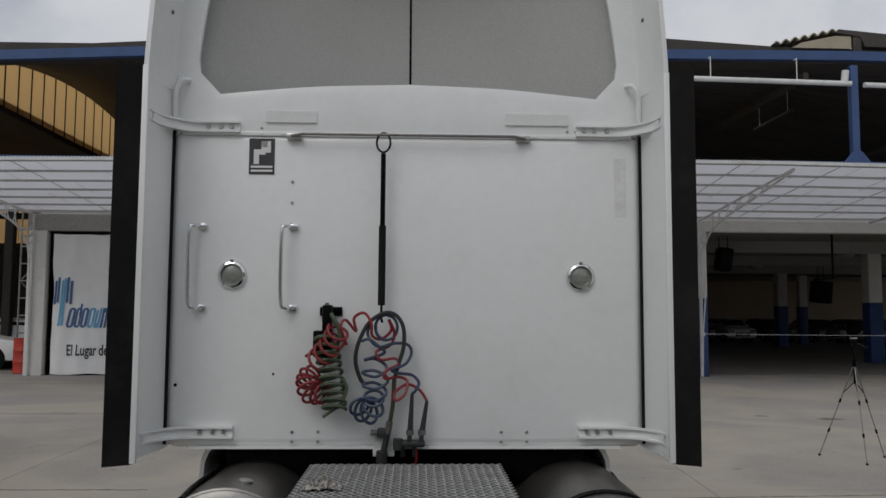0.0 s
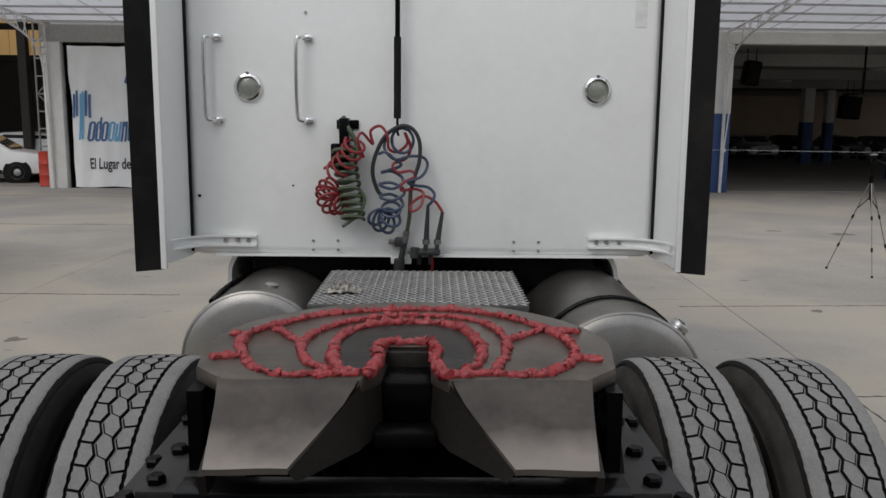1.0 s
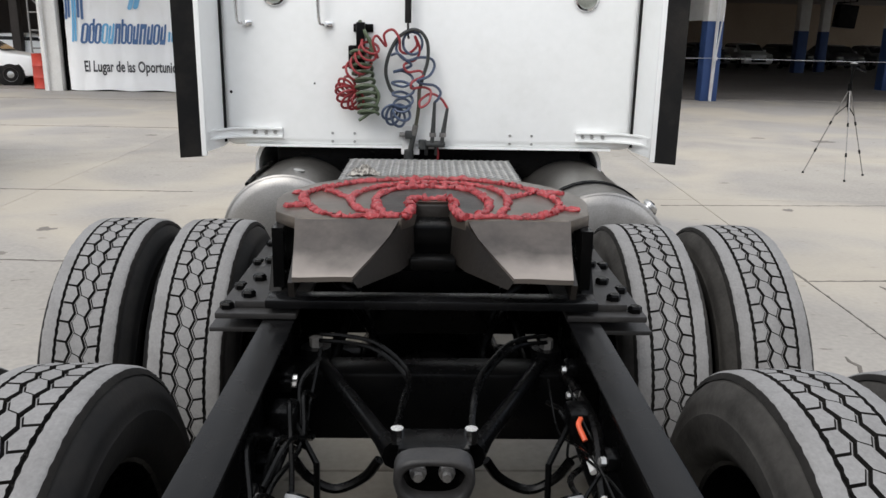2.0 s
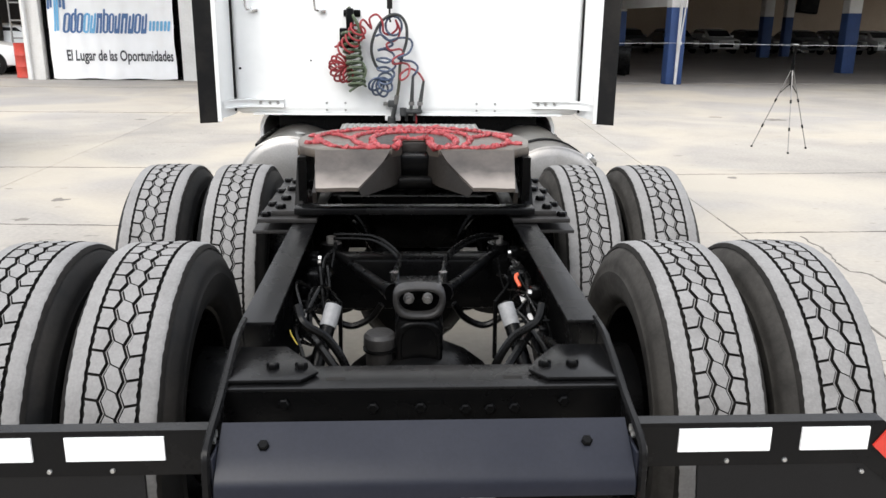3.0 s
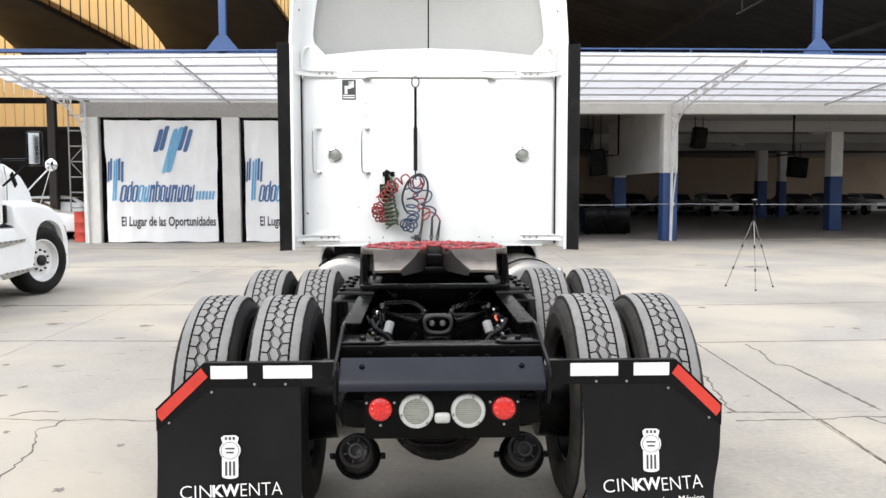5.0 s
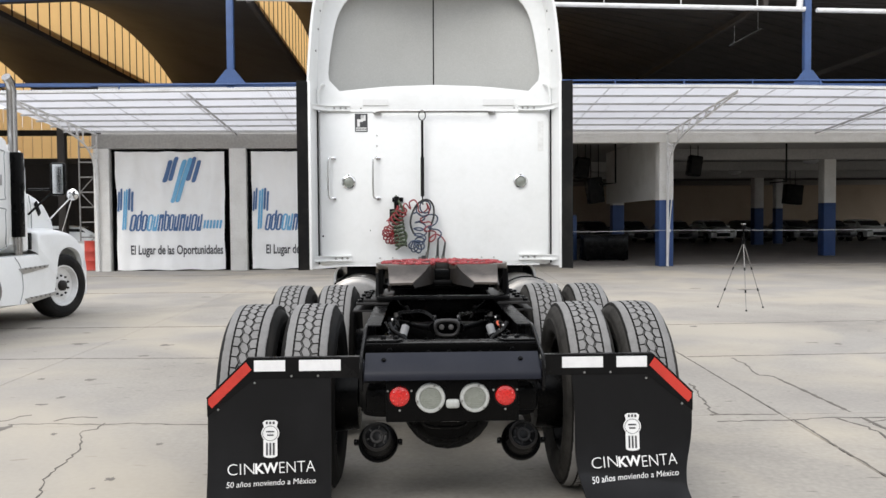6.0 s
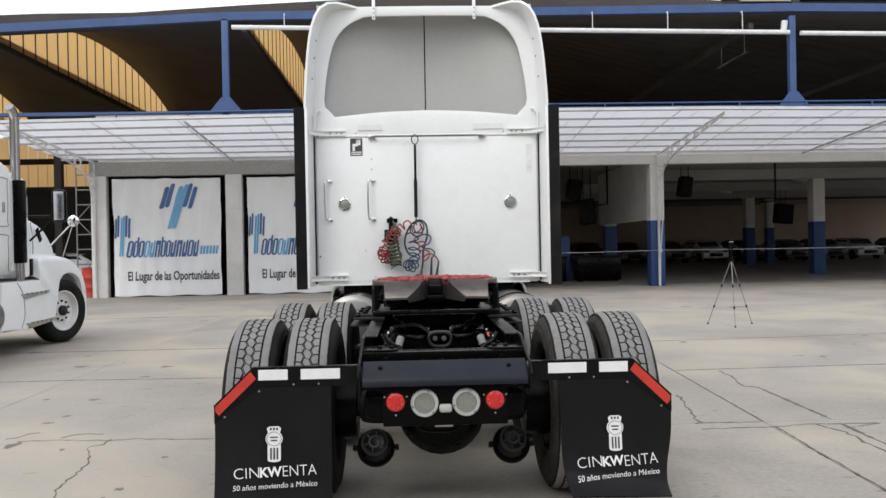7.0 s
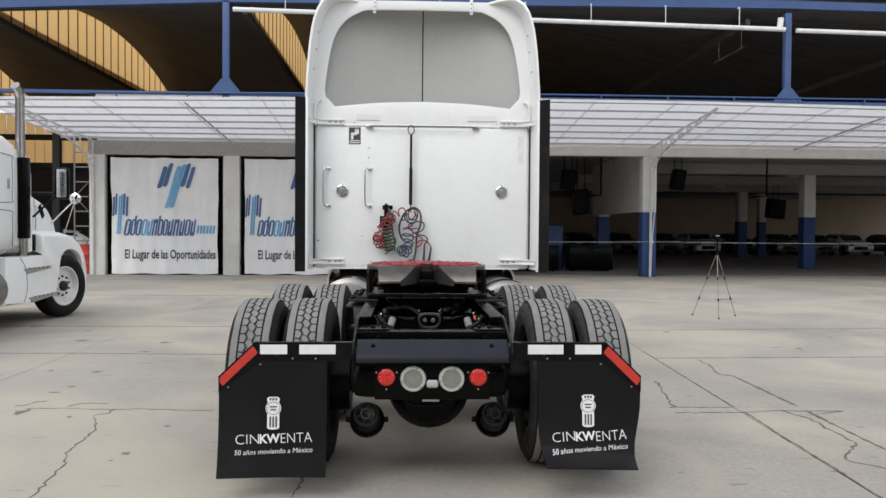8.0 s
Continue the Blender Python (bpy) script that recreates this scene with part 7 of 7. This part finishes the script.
        part("fuel_tank", lathe(bmesh.new(), [(0, -0.03), (0.28, -0.01), (0.31, 0.02), (0.31, 1.4), (0, 1.42)], (sg * 0.80, -3.55, 0.62), (0, 1, 0), 32), TANK, t)
        st = part("exhaust_pipe", tube(bmesh.new(), [(sg * 0.99, -1.5, 2.55), (sg * 0.99, -1.5, 3.5), (sg * 0.985, -1.54, 3.62), (sg * 0.975, -1.62, 3.68)], 0.067, 16), STACK, t, "dull chrome exhaust pipe")
        part("muffler_shield", cube(*sorted((sg * 0.98, sg * 1.12)), -1.6, -1.44, 1.36, 2.6, bevel=0.02), BLACK, st, "dark muffler shield")
        part("lower_pipe", tube(bmesh.new(), [(sg * 1.03, -1.5, 1.1), (sg * 1.03, -1.5, 1.37)], 0.06, 14), STACK, st)
        mi = part("door_mirror", cube(*sorted((sg * 1.11, sg * 1.34)), -0.62, -0.5, 2.0, 2.52, bevel=0.045, seg=3), BLACK, t, "black door mirror")
        part("glass", cube(*sorted((sg * 1.165, sg * 1.325)), -0.626, -0.618, 2.03, 2.49), MIRROR_DULL, mi, "pale mirror glass")
        for z in (2.08, 1.85):
            part("arm", tube(bmesh.new(), [(sg * 0.93, -0.95, z - 0.15 * (z < 2)), (sg * 1.18, -0.56, 2.1)], 0.018, 8), BLACK, mi)
        cm = part("hood_mirror", lathe(bmesh.new(), [(0, -0.03), (0.07, -0.015), (0.095, 0.0), (0.085, 0.04), (0.0, 0.07)], (sg * 1.25, -0.09, 2.03), (0, 1, 0), 20), CHROME, t, "round chrome hood mirror")
        part("stalk", tube(bmesh.new(), [(sg * 0.8, 0.0, 1.6), (sg * 1.22, -0.07, 1.99)], 0.013, 8), CHROME, cm)
        part("stay", tube(bmesh.new(), [(sg * 1.04, -0.05, 1.4), (sg * 1.23, -0.07, 1.97)], 0.007, 6), CHROME, cm)
        wh = part("wheel", lathe(bmesh.new(), [(0.34, -0.11), (0.335, 0.12), (0.315, 0.12), (0.29, 0.03), (0.19, 0.0), (0.165, 0.06), (0.09, 0.07), (0, 0.07)], (0, 0, 0), (1, 0, 0), 36), WHITE_STEEL, t, "white steel wheel turned to the side")
        wh.matrix_basis = pose(sg * 0.96, -0.05, R, 0, 0, (-17 if sg > 0 else 163))
        ty = again(tyre_0, wh)
        tagged(ty, "black tyre")
        part("hub", lathe(bmesh.new(), [(0.088, 0.06), (0.084, 0.115), (0.055, 0.135), (0, 0.14)], (0, 0, 0), (1, 0, 0), 20), PLATE_DARK, wh, "dark greasy hub")
        bolts(wh, [(0.05, 0.16 * math.sin(a), 0.16 * math.cos(a)) for a in (2 * math.pi * k / 10 for k in range(10))], 0.02, 0.034, (1, 0, 0), BLACK, "nut")
    part("front_axle", tube(bmesh.new(), [(-0.9, 0, 0.45), (0.9, 0, 0.45)], 0.06, 10), BLACK, t)
    part("bumper", cube(-1.05, 1.05, 0.75, 0.95, 0.3, 0.62, bevel=0.05), WHITE, t)
    part("under_frame", cube(-0.45, 0.45, -4.2, 0.9, 0.6, 0.95, bevel=0.02), BLACK, t)
    for sg in (-1, 1):
        w = again(wheel_0, t, pose(sg * 1.0, -3.9, R, 0, 0, 0 if sg > 0 else 180))
        again(tyre_0, w), again(tread_0, w)
    return t


other_truck()


# parked cars
def car(m, paint, label, group=""):
    c = thing("parked_car", label, "car", group, "", m)
    bm = bmesh.new()
    side = [(-2.15, 0.35), (-2.2, 0.62), (-2.05, 0.85), (-1.2, 0.98), (-0.55, 1.38), (0.2, 1.48), (1.2, 1.44), (1.9, 1.02), (2.15, 0.95), (2.2, 0.5), (2.1, 0.3), (-2.0, 0.28)]
    rows = []
    for x in (-0.88, -0.8, 0.8, 0.88):
        k = 1.0 if abs(x) < 0.85 else 0.0
        rows.append([bm.verts.new((x * (0.82 if z > 1.1 else 1), y, z - (0.0 if k else 0.05 * (z > 0.9)))) for y, z in side])
    for a, b in zip(rows, rows[1:]):
        for i in range(len(side)):
            j = (i + 1) % len(side)
            bm.faces.new((a[i], a[j], b[j], b[i]))
    bm.faces.new(rows[0]), bm.faces.new(rows[-1][::-1])
    bmesh.ops.recalc_face_normals(bm, faces=bm.faces)
    bmesh.ops.bevel(bm, geom=bm.edges[:], offset=0.045, segments=2, profile=0.5, affect="EDGES", clamp_overlap=True)
    body_ = part("body", bm, paint, c, angle=50)
    for sg in (-1, 1):
        for y in (-1.35, 1.35):
            part("wheel_arch", lathe(bmesh.new(), [(0, 0.012), (0.385, 0.012), (0.40, 0.0)], (sg * 0.876, y, 0.34), (sg, 0, 0), 24), RUBBER, body_)
        part("sill", cube(*sorted((sg * 0.86, sg * 0.885)), -0.95, 0.95, 0.28, 0.4, bevel=0.01), RUBBER, body_)
        part("door_seam", cube(*sorted((sg * 0.87, sg * 0.884)), 0.02, 0.035, 0.42, 0.95), RUBBER, body_)
    bm = bmesh.new()
    prism(bm, [(-1.12, 1.02), (-0.58, 1.33), (-0.5, 1.36), (-1.0, 1.0)], in_yz, -0.68, 0.68)
    part("windscreen", moved(bm, 0, -0.04, 0.03), GLASS_DARK, c)
    for sg in (-1, 1):
        bm = bmesh.new()
        prism(bm, [(-0.85, 1.0), (-0.42, 1.33), (1.1, 1.36), (1.45, 1.05)], in_yz, sg * 0.72, sg * 0.79)
        part("side_window", bm, GLASS_DARK, c)
        part("headlamp", cube(*sorted((sg * 0.48, sg * 0.82)), -2.2, -2.06, 0.66, 0.8, bevel=0.03), CLEAR_LENS, c)
        part("door_mirror", cube(*sorted((sg * 0.86, sg * 1.02)), -0.85, -0.75, 0.98, 1.1, bevel=0.02), paint, c)
        for y in (-1.35, 1.35):
            w = part("wheel", lathe(bmesh.new(), [(0.2, -0.1), (0.31, -0.09), (0.325, 0.0), (0.31, 0.09), (0.21, 0.1)], (sg * 0.815, y, 0.325), (sg, 0, 0), 24), RUBBER, c)
            part("rim", lathe(bmesh.new(), [(0.21, 0.09), (0.19, 0.06), (0.05, 0.08), (0, 0.09)], (sg * 0.815, y, 0.325), (sg, 0, 0), 20), ALU, w)
    part("grille", cube(-0.45, 0.45, -2.215, -2.15, 0.4, 0.62, bevel=0.015), BLACK, c)
    return c


GREY_PAINT = surf("grey_car_paint", (0.2, 0.2, 0.21), (0.15, 0.15, 0.16), 0.3, 0.4, coat=0.5)
DARK_PAINT = surf("dark_car_paint", (0.03, 0.03, 0.035), (0.05, 0.05, 0.05), 0.3, 0.2, coat=0.5)
car(pose(-13.6, 24.6, 0, 0, 0, 90 + 12), WHITE, "white hatchback parked beside the facade")
car(pose(-14.6, 31.0, 0, 0, 0, 100), WHITE, "white car parked inside the hall", "cars in the hall")
for k in range(11):
    x = 9.5 + 2.75 * k
    car(pose(x, 50 + (k % 3) * 0.4, 0, 0, 0, 6 - k), (WHITE, DARK_PAINT, GREY_PAINT, GREY_PAINT)[k % 4], ("white car", "dark car", "grey car", "grey car")[k % 4] + " parked in a row in the dark workshop", "row of parked cars")

drum = thing("drum", "red steel drum standing beside the pier", "drum")
part("shell", lathe(bmesh.new(), [(0, 0), (0.29, 0), (0.3, 0.02), (0.29, 0.04), (0.29, 0.3), (0.3, 0.32), (0.29, 0.34), (0.29, 0.62), (0.3, 0.64), (0.29, 0.66), (0.29, 0.95), (0.3, 0.97), (0.28, 0.98), (0, 0.97)], (-10.74, 23.2, 0), (0, 0, 1), 28), RED_PLASTIC, drum)

# ladder-like scaffold in the left hall
sc = thing("scaffold", "tall steel scaffold frame inside the hall", "scaffold")
for x in (-12.3, -11.3):
    part("upright", tube(bmesh.new(), [(x, 26, 0), (x, 26, 5.0)], 0.03, 8), WALL_GREY, sc)
for k in range(9):
    part("rung", tube(bmesh.new(), [(-12.3, 26, 0.5 + 0.55 * k), (-11.3, 26, 0.5 + 0.55 * k)], 0.025, 8), WALL_GREY, sc)
for z0, z1 in ((0.5, 1.6), (2.7, 1.6), (2.7, 3.8)):
    part("brace", tube(bmesh.new(), [(-12.3, 26.03, z0), (-11.3, 26.03, z1)], 0.018, 8), WALL_GREY, sc)

# dark steel columns and yellow gable in the left hall
for x in (-14.6, -13.0):
    setting("hall_column", cube(x - 0.15, x + 0.15, 29.85, 30.15, 0, 6.0, bevel=0.01), ROOF, "dark steel column inside the hall", "column")
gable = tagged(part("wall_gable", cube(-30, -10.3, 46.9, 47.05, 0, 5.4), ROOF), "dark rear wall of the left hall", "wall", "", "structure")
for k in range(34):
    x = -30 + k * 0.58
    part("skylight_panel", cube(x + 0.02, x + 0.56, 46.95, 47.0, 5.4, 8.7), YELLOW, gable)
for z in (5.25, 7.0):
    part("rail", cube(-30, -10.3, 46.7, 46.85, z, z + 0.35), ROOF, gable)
lamp_ = thing("strip_lamp", "unlit white strip lamp under the hall roof", "lamp")
part("tray", cube(14.15, 14.29, 28.4, 31.6, 9.28, 9.34, bevel=0.01), PURLIN_DARK, lamp_)
for sy in (-1.2, 1.2):
    part("hanger", tube(bmesh.new(), [(14.22, 30.0 + sy, 9.34), (14.22, 30.0 + sy, 10.3)], 0.008, 6), WHITE_STEEL, lamp_)

# dark strip added where a beam's shade crosses the ceiling
setting("beam_shade_band", cube(9.2, 46, 45.5, 46.0, 3.98, 4.44, bevel=0.03), ROOF, "dark band added across the workshop ceiling for a beam's shade", "duct")
for x, y in ((19.1, 42.9), (19.2, 34.1)):
    fan = thing("ceiling_lamp", "round white lamp on the workshop ceiling", "lamp", "round ceiling lamps", "", Matrix.Translation((x, y, 0)))
    part("bowl", lathe(bmesh.new(), [(0, 4.18), (0.2, 4.2), (0.34, 4.28), (0.37, 4.36), (0.37, 4.4)], axis=(0, 0, 1), seg=24), WHITE_STEEL, fan)
    part("base", lathe(bmesh.new(), [(0.39, 4.39), (0.39, 4.45), (0.0, 4.45)], axis=(0, 0, 1), seg=24), CEIL, fan)

# workshop machines beside the open bay
def machine(x, y, w, d, h, label, top=False):
    c = thing("workbench", label, "workbench", "workshop benches", "", Matrix.Translation((x, y, 0)))
    part("cabinet", cube(-w / 2, w / 2, -d / 2, d / 2, 0.05, h, bevel=0.02), BLACK, c)
    part("worktop", cube(-w / 2 - 0.03, w / 2 + 0.03, -d / 2 - 0.03, d / 2 + 0.03, h, h + 0.05, bevel=0.01), SATIN, c)
    for sg in (-1, 1):
        part("foot", cube(sg * w * 0.4 - 0.05, sg * w * 0.4 + 0.05, -d * 0.4, d * 0.4, 0, 0.05), BLACK, c)
        part("drawer", cube(sg * w * 0.25 - w * 0.21, sg * w * 0.25 + w * 0.21, -d / 2 - 0.015, -d / 2, h * 0.55, h * 0.9, bevel=0.008), SATIN, c)
    return c


machine(4.9, 26.0, 1.9, 0.8, 0.95, "dark steel workbench with drawers")
machine(7.2, 26.4, 1.7, 0.8, 0.95, "dark steel workbench with drawers")
cab_ = thing("tool_cabinet", "blue steel tool cabinet on the workshop floor", "cabinet")
part("body", cube(5.4, 6.3, 27.0, 27.6, 0.0, 1.75, bevel=0.02), BLUE_STEEL, cab_)
part("door", cube(5.43, 6.27, 26.985, 27.0, 0.05, 1.7, bevel=0.006), BLUE_STEEL, cab_)
for (x, y, w, h, top_, tilt) in ((21.2, 40, 1.0, 1.1, 3.45, 5), (6.4, 26.6, 0.55, 0.8, 3.95, 8), (6.95, 26.8, 0.62, 1.0, 3.2, -7), (11.0, 27.2, 0.5, 0.8, 4.05, 8)):
    sp = thing("loudspeaker", "black loudspeaker hung from the workshop ceiling", "loudspeaker", "hung loudspeakers", "", Matrix.Translation((x, y, 0)))
    part("case", moved(cube(-w / 2, w / 2, -0.25, 0.25, -h / 2, h / 2, bevel=0.06), 0, 0, top_ - h / 2, 0, tilt, 0), BLACK, sp)
    part("grille", moved(cube(-w / 2 + 0.06, w / 2 - 0.06, -0.265, -0.25, -h / 2 + 0.06, h / 2 - 0.06, bevel=0.02), 0, 0, top_ - h / 2, 0, tilt, 0), RUBBER, sp)
    for sx in (-0.15, 0.15):
        part("hanger", tube(bmesh.new(), [(sx, 0, top_ - 0.05), (sx, 0, 4.45)], 0.018, 6), BLACK, sp)
for x, y in ((7.3, 25.0), (13.4, 24.5)):
    hp = thing("drop_pipe", "dark pipe dropping from the workshop ceiling", "pipe")
    part("run", tube(bmesh.new(), [(x, y, 4.45), (x, y, 2.9), (x - 0.6, y, 2.85)], 0.035, 8), BLACK, hp)
# unseen yard walls; the one behind the camera is raised to block low sky
setting("wall_yard", cube(-34, 36, -24.3, -24, 0, 9.0), WALL_GREY, "unseen grey wall closing the yard, raised to block low sky", "wall")
setting("wall_yard_left", cube(-34.3, -34, -24.3, 22, 0, 6), WALL_GREY, "plain grey wall closing the yard", "wall")
setting("wall_yard_right", cube(36, 36.3, -24.3, 22, 0, 6), WALL_GREY, "plain grey wall closing the yard", "wall")


# concrete slabs of the yard, with open joints
def slab_corner(i, j):
    """Where the i-th long joint meets the j-th cross joint; the slabs were not cast quite square."""
    x = -4.15 + 6.89 * i
    lean = {0: 0.0, 1: 0.06}.get(i, 0.02)
    y = 2.33 + 2.93 * j + ((0.2 if j == 1 else 0.0) if i <= 0 else (-0.26 if j == 1 else -0.16 if j > 1 else 0.0) if i == 1 else -0.1)
    return Vector((x + lean * (y - 2.33), y, 0))


def slab_mesh(i, j):
    a, b, c, d = [slab_corner(p, q) for p, q in ((i, j), (i + 1, j), (i + 1, j + 1), (i, j + 1))]
    mid, bm, rings = (a + b + c + d) / 4, bmesh.new(), []
    for inset, z in ((0.004, -0.1), (0.004, -0.004), (0.008, 0.0)):
        rings.append([bm.verts.new((p.x + math.copysign(inset, mid.x - p.x), p.y + math.copysign(inset, mid.y - p.y), z)) for p in (a, b, c, d)])
    for low, high in zip(rings, rings[1:]):
        for k in range(4):
            bm.faces.new((low[k], low[(k + 1) % 4], high[(k + 1) % 4], high[k]))
    bm.faces.new(rings[-1])
    return bm


for i in range(-5, 7):
    for j in range(-5, 7):
        part("slab", slab_mesh(i, j), CONCRETE, ground)
